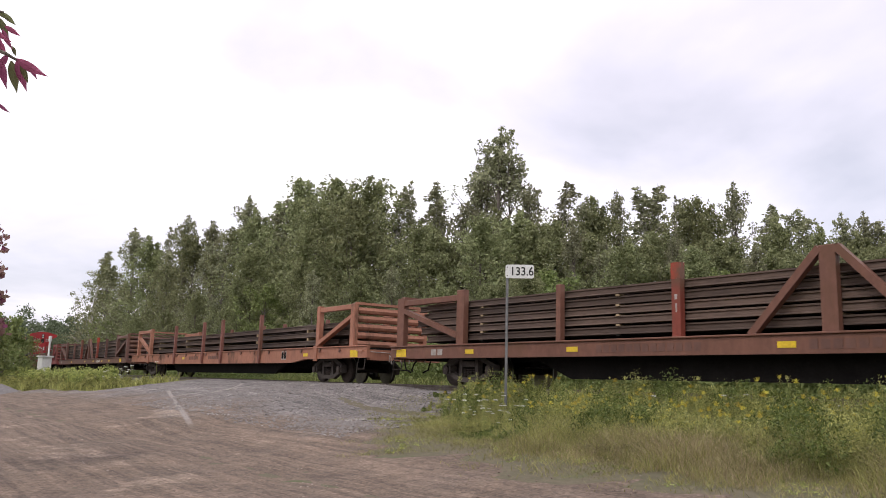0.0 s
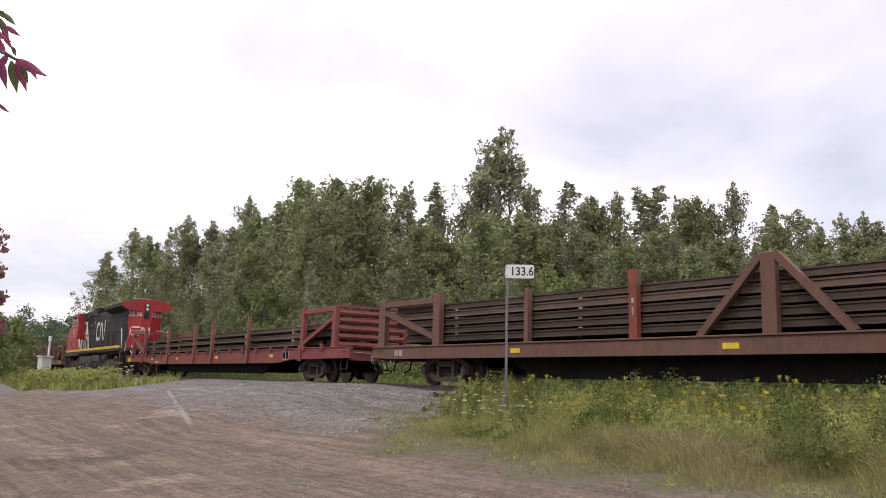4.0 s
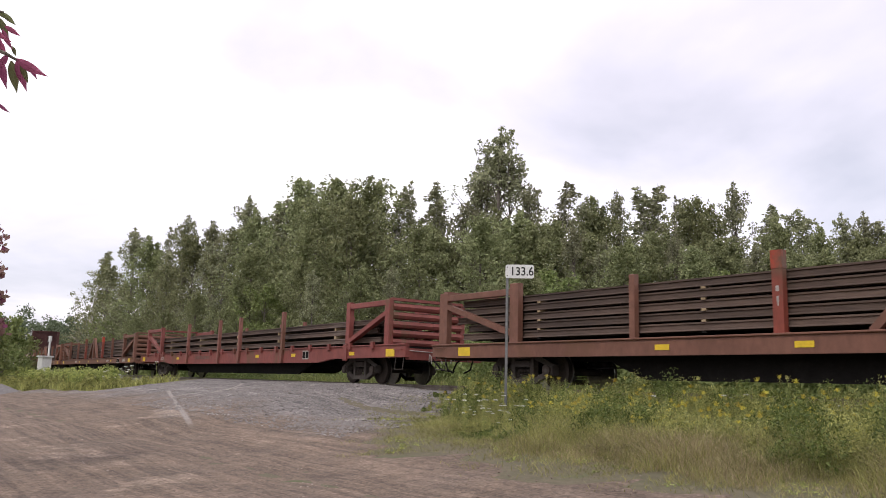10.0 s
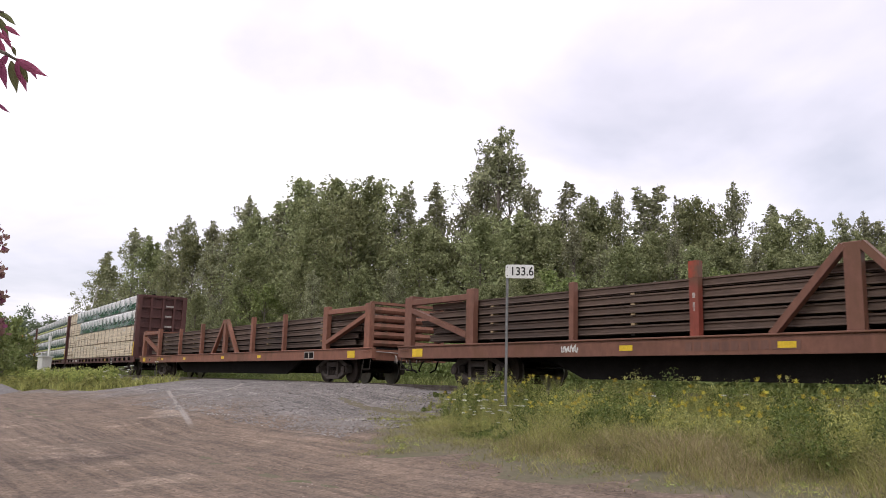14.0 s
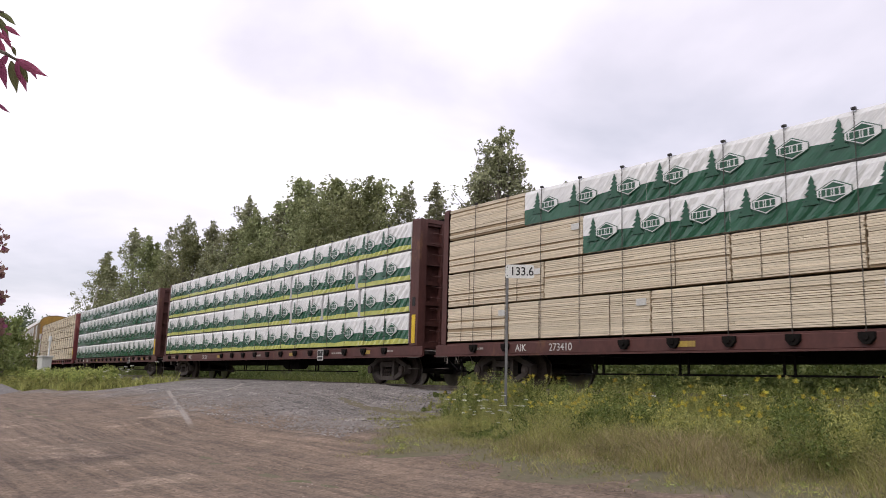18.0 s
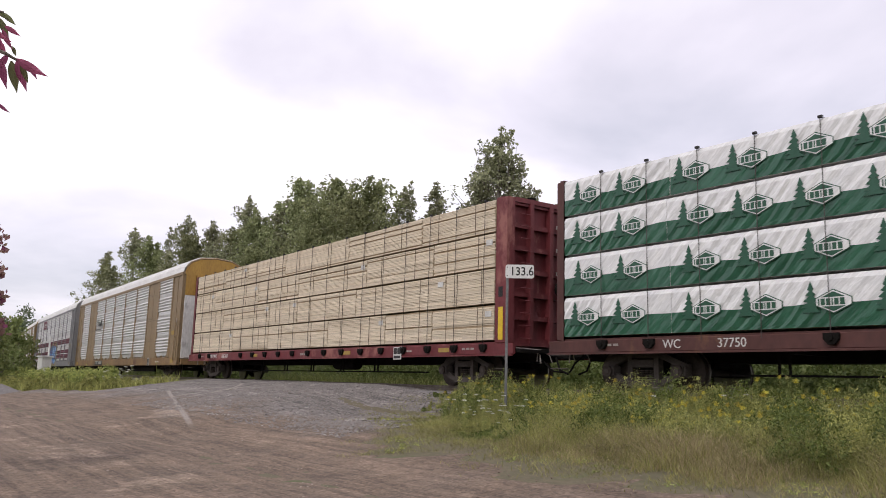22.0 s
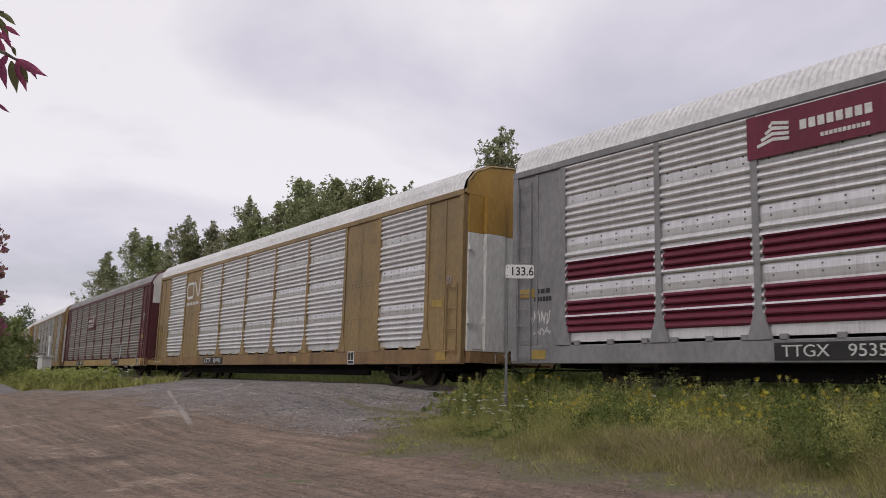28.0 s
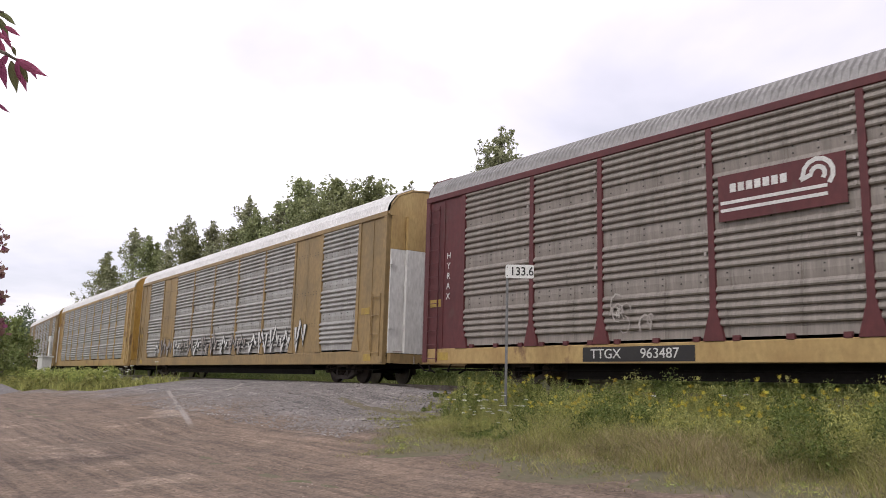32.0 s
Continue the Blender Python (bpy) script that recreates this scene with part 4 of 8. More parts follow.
def end_frame(car, sg, xi, xo, p, zt, beam, wide):
    """The braced end: inner posts, outer posts, top beams, diagonals, cross bars."""
    for side in (-1, 1):
        y0, y1 = sorted((side * 1.40, side * 1.24))
        part("inner_post", Shape().box(*sorted((sg * xi - wide, sg * xi + wide)), y0, y1, 0.9 if side < 0 else 1.0, zt, c=0.015), p, car)
        part("outer_post", Shape().box(*sorted((sg * xo - wide * 1.1, sg * xo + wide * 1.1)), y0, y1, 1.05, zt - 0.05, c=0.015), p, car)
        part("top_beam", Shape().box(*sorted((sg * (xi + wide), sg * (xo - wide))), y0 + 0.01, y1 - 0.01, beam - 0.16, beam, c=0.012), p, car)
        part("diagonal", Shape().bar((sg * (xi + wide), (y0 + y1) / 2, 1.3), (sg * (xo - wide * 0.5), (y0 + y1) / 2, 2.10), 0.13, 0.17, up=(0, 1, 0)), p, car)
    for k in range(5 if sg > 0 else 0):
        z = 1.22 + k * (zt - 1.32) / 4.6
        part("cross_bar", Shape().rod([(sg * (xo + 0.06), -1.26, z), (sg * (xo + 0.06), 1.26, z)], 0.112, 8), p, car)
    part("cap_beam", Shape().box(*sorted((sg * (xo - 0.05), sg * (xo + 0.14))), -1.3, 1.3, zt - 0.08, zt, c=0.01), p, car)


def flat_a(lo, hi, p, label, plates, marks, cap, seed):
    """Flat with braced A-shaped frames amidships."""
    L, mid = (hi - lo) / 2, (lo + hi) / 2
    car = thing("flat_car", label, "flat car", "rail train flats")
    flat_common(car, L, p, False, seed)
    for sg in (-1, 1):
        end_frame(car, sg, 9.65, L - 0.42, p, 2.50, 2.38, 0.15)
    r = random.Random(seed)
    for x, wide, capped in ((-6.05, 0.07, False), (-2.85, 0.1, cap), (3.25, 0.1, cap), (6.3, 0.07, False)):
        for side in (-1, 1):
            y0, y1 = sorted((side * 1.41, side * 1.27))
            h = 2.5 - (0.12 if abs(x) > 5 else 0) + r.uniform(-0.04, 0.04)
            st = part("stake", Shape().box(x - wide, x + wide, y0, y1, 0.98, h, c=0.012), ORANGE_W if capped else p, car)
            if capped:
                part("stake_cap", Shape().box(x - wide - 0.006, x + wide + 0.006, y0 - 0.006, y1 + 0.006, h - 0.32, h + 0.006), ORANGE, st, "orange-red painted stake cap")
                for zz, ww in ((1.55, 0.03), (1.8, 0.05), (1.62, 0.04)):
                    part("paint_chip", Shape().box(x - ww + 0.02, x + ww * 0.6, y0 - 0.003, y0, zz, zz + 0.1), WHITE_F, st)
    for side in (-1, 1):
        y = side * 1.33
        a = part("a_frame", Shape().box(0.02, 0.3, y - 0.07, y + 0.07, 1.0, 2.52, c=0.015), p, car)
        part("leg", Shape().bar((-1.3, y, 1.06), (0.02, y, 2.48), 0.13, 0.15, up=(0, 1, 0)), p, a)
        part("leg", Shape().bar((1.62, y, 1.06), (0.3, y, 2.48), 0.13, 0.15, up=(0, 1, 0)), p, a)
    decals(car, plates, marks, seed, 0.88, L)
    TRAIN.append((car, mid))
    return car


def flat_p(lo, hi, p, label, plates, marks, seed, lugs):
    """Flat with single stakes."""
    L, mid = (hi - lo) / 2, (lo + hi) / 2
    car = thing("flat_car", label, "flat car", "rail train flats")
    flat_common(car, L, p, True, seed)
    for sg in (-1, 1):
        end_frame(car, sg, 10.2, 12.6, p, 2.54, 2.48, 0.11)
        part("end_post_foot", Shape().box(sg * 10.2 - 0.12, sg * 10.2 + 0.12, -1.47, -1.42, 0.68, 1.2, c=0.012), p, car)
    for x in (-5.5, -1.3, 1.1, 5.35):
        for side in (-1, 1):
            y0, y1 = sorted((side * 1.50, side * 1.38))
            part("stake", Shape().box(x - 0.075, x + 0.075, y0, y1, 0.78, 2.5, c=0.012).prism_y([(x - 0.13, 1.1), (x + 0.13, 1.1), (x + 0.06, 0.64), (x - 0.06, 0.64)], *sorted((side * 1.51, side * 1.43))), P_STAKE, car)
    for k, x in enumerate(np.arange(-12.2, 12.3, 1.42)):
        if lugs and abs(abs(x) - 10.2) > 0.3:
            part("stake_pocket", Shape().box(x - 0.07, x + 0.07, -1.50, -1.42, 1.02, 1.24, c=0.015), p, car)
        else:
            part("tie_down", Shape().box(x - 0.035, x + 0.035, -1.46, -1.42, 1.0, 1.09, c=0.01).disc_y(x + 0.01, -1.475, -1.46, 1.0, 0.045, 8), P_DARK, car)
    decals(car, plates, marks, seed, 0.9, L)
    TRAIN.append((car, mid))
    return car


def decals(car, plates, marks, seed, z, L):
    y = -1.424
    for x in plates:
        big = abs(x) > L - 2.2
        plate(car, "reflector", x - (0.24 if big else 0.17), x + (0.24 if big else 0.17), z - (0.11 if big else 0.055), z + (0.11 if big else 0.055), y, YELLOW, "yellow reflective plate")
    for kind, x, w, h, m in marks:
        if kind == "bars":
            bars(car, x, z, w, h, m, y, max(2, int(w / 0.19)))
        elif kind == "tag":
            scribble(car, x, z, w, h * 1.15, m, y - 0.002, seed, max(3, int(w * 5)), 0.042)
        elif kind == "stencil":
            plate(car, "stencil_panel", x - w / 2, x + w / 2, z - h / 2, z + h / 2, y, WHITE_F, "faded white stencil frame")
            for k in (-1, 1):
                part("stencil_field", Shape().box(x + k * w / 4 - w * 0.2, x + k * w / 4 + w * 0.2, y - 0.010, y - 0.006, z - h * 0.38, z + h * 0.38), STEEL_D, car)
        elif kind == "words":
            words(car, h, x, z, w, m, y)


P_BROWN = paint("rust_brown_paint", (0.205, 0.092, 0.062), spots=0.07)
P_SALMON = paint("faded_orange_paint", (0.40, 0.175, 0.11), spots=0.05)
P_STAKE = paint("brown_stake_paint", (0.25, 0.10, 0.075), spots=0.05)
P_DARK = paint("dark_rust_paint", (0.17, 0.085, 0.065), spots=0.06)
P_RED = paint("oxide_red_paint", (0.25, 0.068, 0.056), spots=0.06)
P_MAROON = paint("maroon_paint", (0.24, 0.06, 0.055), spots=0.05)
RUST_A = paint("rusted_frame_paint", (0.26, 0.11, 0.07), spots=0.06)

flat_a(197.8, 223.5, P_BROWN, "rust-brown flat car loaded with rail, braced by A-frames", [-12.3, -9.2, -5.6, -0.6, 2.2], [("bars", -3.6, 2.6, 0.16, P_DARK), ("bars", 0.9, 2.2, 0.16, P_DARK), ("bars", -10.6, 0.5, 0.16, WHITE_F)], True, 1)
flat_p(169.2, 196.5, P_SALMON, "faded salmon-orange flat car with tall stakes", [12.85, 9.4, -4.1], [("bars", -2.6, 1.3, 0.15, P_DARK), ("bars", 0.2, 1.5, 0.15, P_DARK), ("words", -8.0, 0.22, "45306", P_DARK), ("stencil", 7.6, 0.42, 0.3, WHITE_F)], 2, False)
flat_a(142.3, 167.9, P_DARK, "dark brown flat car with rail and a scrawled sill", [11.2, 7.9, 5.6, -6.4, -0.6, 2.6], [("tag", 4.3, 1.25, 0.24, WHITE_P), ("bars", -11.4, 0.4, 0.16, WHITE_F)], True, 3)
flat_p(113.35, 140.95, P_MAROON, "dull maroon flat car coupled to the locomotive", [-13.0, -8.3, 1.7, 7.7, -3.9], [("stencil", 9.0, 0.5, 0.3, WHITE_F)], 4, True)
flat_a(63.7, 89.45, P_BROWN, "rust-brown flat car coupled behind the locomotive", [11.5, 8.2, 5.0, -5.3, -2.4, -11.5], [("tag", 4.6, 0.7, 0.22, WHITE_F), ("stencil", 9.0, 0.55, 0.26, WHITE_F), ("bars", 0.6, 1.2, 0.15, WHITE_F)], True, 5)
flat_p(35.0, 62.45, P_RED, "oxide-red flat car with rail and lugged sill", [12.9, 10.6, 6.3, 3.0, -1.4, -7.0, -13.0], [("stencil", 7.3, 0.48, 0.3, WHITE_F), ("bars", -3.4, 1.9, 0.15, P_DARK), ("words", -9.6, 0.22, "45327", WHITE_F)], 6, True)
flat_a(7.8, 33.54, P_BROWN, "rust-brown flat car tagged with white spray", [11.65, 6.6, 2.4, -1.0, -4.5, -11.9], [("tag", 10.2, 0.62, 0.24, WHITE_P), ("tag", 5.6, 0.62, 0.24, WHITE_P), ("stencil", 8.7, 0.75, 0.26, WHITE_F), ("bars", -1.9, 2.3, 0.16, P_DARK), ("tag", -6.1, 0.5, 0.2, WHITE_P)], True, 7)
flat_a(-19.4, 6.42, RUST_A, "reddish-brown flat car, last of the rail train", [11.6, 4.2, 0.2, -5.0, -8.6, -12.0], [("words", -9.3, 0.24, "44278", YELLOW_W), ("stencil", 8.6, 0.75, 0.26, WHITE_F), ("stencil", -10.9, 0.24, 0.14, WHITE_P)], False, 8)
for mid, deep, seed in ((210.65, False, 1), (182.85, True, 2), (155.1, False, 3), (127.15, True, 4), (76.58, False, 5), (48.72, True, 6), (20.67, False, 7), (-6.49, False, 8)):
    if deep:
        rail_load(mid, 3, 0.275, 1.24, seed, "three tiers of long rusty steel rails")
    else:
        rail_load(mid, 5, 0.212, 1.19, seed, "five tiers of long rusty steel rails")


# ---- the locomotive amid the train; its nose points away from the train's way ----
L_RED = mat("locomotive_red", (0.43, 0.026, 0.03), (0.33, 0.024, 0.028), 1.5, 0.5, bump=0.05, third=(0.22, 0.03, 0.03), spots=0.03)
L_BLACK = mat("locomotive_black", (0.022, 0.0195, 0.0185), (0.032, 0.028, 0.026), 0.9, 0.78, bump=0.05, third=(0.05, 0.046, 0.043), spots=0.0, stretch=(1, 1, 0.4))
L_GREY = mat("dusty_frame_grey", (0.075, 0.068, 0.062), (0.045, 0.04, 0.037), 1.2, 0.8, bump=0.15, third=(0.11, 0.098, 0.088), spots=0.0)
L_WHITE = mat("locomotive_white", (0.68, 0.67, 0.65), (0.55, 0.53, 0.51), 1.5, 0.5, bump=0.03)
TOOL_G = mat("pale_grey_paint", (0.42, 0.41, 0.4), (0.33, 0.32, 0.31), 2, 0.6, bump=0.05)
L_YEL = mat("frame_yellow", (0.72, 0.47, 0.02), (0.6, 0.38, 0.03), 1.5, 0.5, bump=0.03, third=(0.3, 0.2, 0.08), spots=0.0)
GRILLE = mat("dark_grille", (0.012, 0.012, 0.013), (0.025, 0.024, 0.024), 8, 0.7, bump=0.6, bscale=60, stretch=(1, 1, 6))
GLASS = bpy.data.materials.new("window_glass")
GLASS.use_nodes = True
gb = GLASS.node_tree.nodes["Principled BSDF"]
gb.inputs["Base Color"].default_value = (0.55, 0.6, 0.6, 1)
gb.inputs["Roughness"].default_value = 0.05
gb.inputs["Transmission Weight"].default_value = 0.9
CHROME = mat("bare_handrail", (0.62, 0.62, 0.6), (0.45, 0.44, 0.42), 5, 0.45, 0.3, 0.03)
LAMP_GL = mat("lamp_lens", (0.75, 0.74, 0.7), (0.6, 0.6, 0.58), 5, 0.1, 0.0, 0.0)


def locomotive(mid):
    car = thing("locomotive", "red and black diesel locomotive with a white diagonal stripe", "locomotive")
    # frame and walkway
    part("frame", Shape().box(-10.0, 10.1, -1.25, 1.25, 1.36, 1.64, c=0.03), L_GREY, car)
    part("walkway", Shape().box(-9.8, 10.0, -1.5, 1.5, 1.62, 1.66), L_BLACK, car)
    for side in (-1, 1):
        y0, y1 = sorted((side * 1.50, side * 1.44))
        for x in np.arange(-9.8, 9.7, 1.52):
            part("yellow_edge", Shape().box(x + 0.03, min(x + 1.49, 10.0), y0, y1, 1.66, 1.82), L_YEL, car)
        part("edge_sill", Shape().box(-9.8, 10.0, y0 + 0.003, y1 - 0.003, 1.50, 1.66), L_BLACK, car)
    # nose and cab
    nose = [(-9.85, 1.66), (-9.87, 2.75), (-9.80, 3.30), (-8.45, 3.62), (-8.12, 4.52), (-7.75, 4.62), (-5.5, 4.64), (-5.5, 1.66)]
    cab = Shape().prism_y(nose, -1.46, 1.46)
    cab_o = part("cab", cab, L_RED, car, "bright red cab with a sloping nose")
    part("cab_roof", Shape().prism_y([(-8.05, 4.56), (-7.7, 4.66), (-5.45, 4.68), (-5.45, 4.62), (-7.7, 4.6)], -1.49, 1.49), L_WHITE, cab_o, "whitish cab roof edge")
    part("roof_box", Shape().box(-7.1, -6.2, -0.5, 0.5, 4.66, 4.84, c=0.04), L_BLACK, cab_o)
    for x0, x1, z0, z1 in ((-8.02, -7.66, 3.72, 4.28), (-7.52, -7.06, 3.74, 4.3), (-7.04, -6.6, 3.74, 4.3), (-6.55, -6.12, 3.74, 4.36)):
        w = part("cab_window", Shape().box(x0, x1, -1.475, -1.462, z0, z1), GLASS, cab_o, "dark cab side window")
        fr = Shape().box(x0 - 0.035, x0, -1.485, -1.46, z0 - 0.035, z1 + 0.035).box(x1, x1 + 0.035, -1.485, -1.46, z0 - 0.035, z1 + 0.035).box(x0, x1, -1.485, -1.46, z0 - 0.035, z0).box(x0, x1, -1.485, -1.46, z1, z1 + 0.035)
        part("window_frame", fr, CHROME, w)
    part("window_backing", Shape().box(-8.0, -6.1, -1.464, -1.461, 3.72, 4.36), L_GREY, cab_o)
    part("door_window", Shape().disc_y(-5.05, -0.985, -0.972, 3.55, 0.3, 18), GRILLE, cab_o, "dark oval window behind the cab")
    part("windshield", Shape().add([(-8.46, -1.2, 3.68), (-8.46, 1.2, 3.68), (-8.17, 1.2, 4.44), (-8.17, -1.2, 4.44)], [(0, 1, 2, 3)]), GLASS, cab_o)
    part("sun_visor", Shape().add([(-7.55, -1.47, 4.42), (-6.45, -1.47, 4.46), (-6.45, -1.80, 4.34), (-7.6, -1.80, 4.26), (-7.55, -1.47, 4.45), (-6.45, -1.47, 4.49), (-6.45, -1.80, 4.36), (-7.6, -1.80, 4.28)],
                               [(0, 1, 2, 3), (7, 6, 5, 4), (0, 4, 5, 1), (1, 5, 6, 2), (2, 6, 7, 3), (3, 7, 4, 0)]), L_WHITE, cab_o)
    part("side_crease", Shape().box(-8.4, -5.55, -1.476, -1.46, 2.66, 2.7), L_RED, cab_o)
    for k in range(6):
        part("vent_slot", Shape().box(-8.0, -7.65, -1.470, -1.46, 2.18 + k * 0.055, 2.21 + k * 0.055), GRILLE, cab_o)
    for x in (-8.0, -7.1, -6.6, -5.9):
        part("jack_hole", Shape().disc_y(x, -1.468, -1.46, 1.98, 0.05, 10), GRILLE, cab_o)
    words(car, "2536", -7.05, 3.25, 0.52, L_WHITE, -1.464, "road_number", 0.95)
    bars(car, -7.05, 2.92, 0.55, 0.07, L_WHITE, -1.464, 6)
    part("headlight", Shape().rod([(-9.9, -0.16, 3.0), (-9.84, -0.16, 3.0)], 0.1, 12).rod([(-9.9, 0.16, 3.0), (-9.84, 0.16, 3.0)], 0.1, 12), LAMP_GL, cab_o)
    # inset walkway beside the hood
    part("side_box", Shape().box(-5.5, -4.1, -1.44, -0.95, 1.66, 2.62, c=0.02), L_RED, car)
    # hood
    hood = part("hood", Shape().box(-5.5, 4.6, -0.95, 0.95, 1.66, 4.40, c=0.1), L_BLACK, car, "dusty black engine hood with doors")
    part("front_hood", Shape().box(-5.5, -0.2, -1.02, 1.02, 4.28, 4.70, c=0.08), L_BLACK, car)
    part("rear_hood", Shape().box(4.6, 9.55, -1.0, 1.0, 1.66, 4.30, c=0.03), L_BLACK, car)
    part("intake_grille", Shape().box(-5.3, -4.55, -1.03, -1.02, 4.2, 4.6), GRILLE, car)
    part("intake_grille", Shape().box(-4.4, -3.6, -1.03, -1.02, 4.25, 4.62), GRILLE, car)
    for x0, x1 in ((-5.34, -4.53), (-4.44, -3.56)):
        part("intake_frame", Shape().box(x0, x0 + 0.04, -1.045, -1.02, 4.16, 4.64).box(x1 - 0.04, x1, -1.045, -1.02, 4.16, 4.64).box(x0 + 0.04, x1 - 0.04, -1.045, -1.02, 4.16, 4.2).box(x0 + 0.04, x1 - 0.04, -1.045, -1.02, 4.6, 4.64), L_GREY, car, "pale grille frame")
        for k in range(6):
            part("louvre", Shape().box(x0 + 0.04, x1 - 0.04, -1.042, -1.03, 4.23 + k * 0.06, 4.25 + k * 0.06), L_GREY, car)
    part("brake_grille", Shape().box(-1.75, -0.3, -1.035, -1.02, 4.22, 4.62), GRILLE, car, "dark dynamic brake grille")
    part("brake_box", Shape().box(-1.9, -0.15, -1.018, 1.018, 4.68, 4.80, c=0.04), L_BLACK, car)
    part("exhaust_stack", Shape().rod([(3.6, 0, 4.38), (3.6, 0, 4.62)], 0.45, 16), L_BLACK, car)
    part("horn", Shape().rod([(1.2, 0.1, 4.38), (1.2, 0.1, 4.5), (1.6, 0.1, 4.52)], [0.03, 0.03, 0.08], 8), L_BLACK, car)
    # doors along the hood
    for i, x in enumerate(np.arange(-3.4, 4.4, 0.62)):
        d = part("hood_door", Shape().box(x + 0.02, x + 0.58, -0.968, -0.95, 1.95, 3.95), L_BLACK, hood)
        part("door_latch", Shape().box(x + 0.5, x + 0.54, -0.985, -0.968, 2.9, 3.0), L_GREY, d)
    for k in range(5):
        part("rib", Shape().box(-3.5 + k * 0.3, -3.44 + k * 0.3, -0.99, -0.95, 3.35, 4.2), L_BLACK, hood)
    # radiator wings
    wing = [(-1.54, 4.28), (-1.54, 4.48), (-0.5, 4.76), (0.5, 4.76), (1.54, 4.48), (1.54, 4.28), (1.0, 4.0), (-1.0, 4.0)]
    part("radiator", Shape().prism_x(wing, 4.62, 9.92), L_BLACK, car, "overhanging black radiator section")
    part("radiator_grille", Shape().box(5.4, 9.3, -1.012, -1.0, 3.38, 3.99), GRILLE, car)
    for x0, x1, z0, z1 in ((5.3, 5.75, 2.75, 3.2), (5.95, 6.4, 2.75, 3.2), (5.3, 5.75, 2.1, 2.55), (5.95, 6.4, 2.1, 2.55), (6.75, 7.15, 2.3, 3.2), (8.3, 8.65, 2.0, 3.2), (8.85, 9.2, 2.0, 3.2), (9.35, 9.65, 2.0, 3.2)):
        part("filter_panel", Shape().box(x0, x1, -1.02, -1.0, z0, z1), GRILLE, car)
    part("fan_panel", Shape().box(7.35, 8.15, -1.03, -1.0, 2.05, 3.35, c=0.01), L_GREY, car)
    part("fan", Shape().disc_y(7.75, -1.045, -1.03, 2.85, 0.27, 16), GRILLE, car)
    part("fan_hub", Shape().disc_y(7.75, -1.06, -1.045, 2.85, 0.1, 12), L_GREY, car)
    # rear end
    end_cap = [(-1.08, 4.0), (-1.53, 4.28), (-1.53, 4.47), (-0.5, 4.75), (0.5, 4.75), (1.53, 4.47), (1.53, 4.28), (1.08, 4.0)]
    part("end_cap", Shape().prism_x(end_cap, 9.92, 9.95), L_RED, car, "red end of the radiator wings")
    plan = [(9.5, -0.985), (9.62, -0.985), (9.95, -0.3), (9.95, 0.3), (9.62, 0.985), (9.5, 0.985)]
    n_p = len(plan)
    part("end_wall", Shape().add([(a, b, z) for z in (1.66, 4.02) for a, b in plan], [tuple(range(n_p - 1, -1, -1)), tuple(range(n_p, 2 * n_p))] + [(k, (k + 1) % n_p, n_p + (k + 1) % n_p, n_p + k) for k in range(n_p)]), L_RED, car, "red rear end wall with bevelled corners")
    words(car, "2536", 9.793, 3.8, 0.42, L_WHITE, -0.648, "road_number", 1.0, 64.3)
    words(car, "2536", 9.793, 3.8, 0.42, L_WHITE, 0.648, "road_number", 1.0, 115.7)
    part("lamp_recess", Shape().box(9.95, 9.958, -0.16, 0.16, 3.5, 3.95), L_BLACK, car)
    part("rear_headlight", Shape().box(9.95, 10.0, -0.14, 0.14, 4.02, 4.5, c=0.02), L_BLACK, car)
    part("rear_lamp", Shape().rod([(9.99, 0, 4.38), (10.03, 0, 4.38)], 0.09, 12), LAMP_GL, car)
    part("rear_lamp", Shape().rod([(9.99, 0, 4.14), (10.03, 0, 4.14)], 0.09, 12), LAMP_GL, car)
    s = Shape()
    for yy, pts in ((0, [(-0.22, 2.55), (-0.22, 3.0), (0.22, 2.55), (0.22, 3.0)]),):
        for (a, b), (c, d) in zip(pts, pts[1:]):
            s.bar((9.957, a, b), (9.957, c, d), 0.004, 0.11, up=(0, 0, 1))
    on_bevel = lambda t, z: (9.62 + 0.33 * t + 0.005, -0.985 + 0.685 * t - 0.003, z)
    for (a, b), (c, d) in (((0.95, 2.52), (0.3, 2.52)), ((0.22, 2.55), (0.22, 2.97)), ((0.3, 3.0), (0.95, 3.0))):
        s.bar(on_bevel(a, b), on_bevel(c, d), 0.11 if b != d else 0.006, 0.006 if b != d else 0.11, up=(0, 0, 1) if b == d else (1, 0, 0))
    part("rear_emblem", s, L_WHITE, car, "white painted emblem stroke")
    part("roof_hatch", Shape().rod([(9.3, -0.5, 4.7), (9.3, -0.5, 4.82), (9.3, 0.3, 4.82), (9.3, 0.3, 4.7)], 0.02, 6), CHROME, car)
    # painted emblem ribbon and stripe on the hood side
    y = -0.992
    arc = lambda cx, cz, r, a0, a1, n=7: [(cx + r * math.cos(radians(a0 + (a1 - a0) * i / (n - 1))), cz + r * math.sin(radians(a0 + (a1 - a0) * i / (n - 1)))) for i in range(n)]
    stroke(car, [(0.55, 3.6)] + arc(0.0, 3.25, 0.35, 95, 180) + arc(0.0, 2.85, 0.35, 180, 270) + [(0.55, 2.5)] + arc(0.75, 2.75, 0.25, 280, 355) + arc(1.2, 3.35, 0.22, 180, 40) + [(1.95, 2.75)] + arc(2.2, 2.72, 0.25, 215, 350) + [(2.45, 3.75)], 0.24, y, L_WHITE, "emblem")
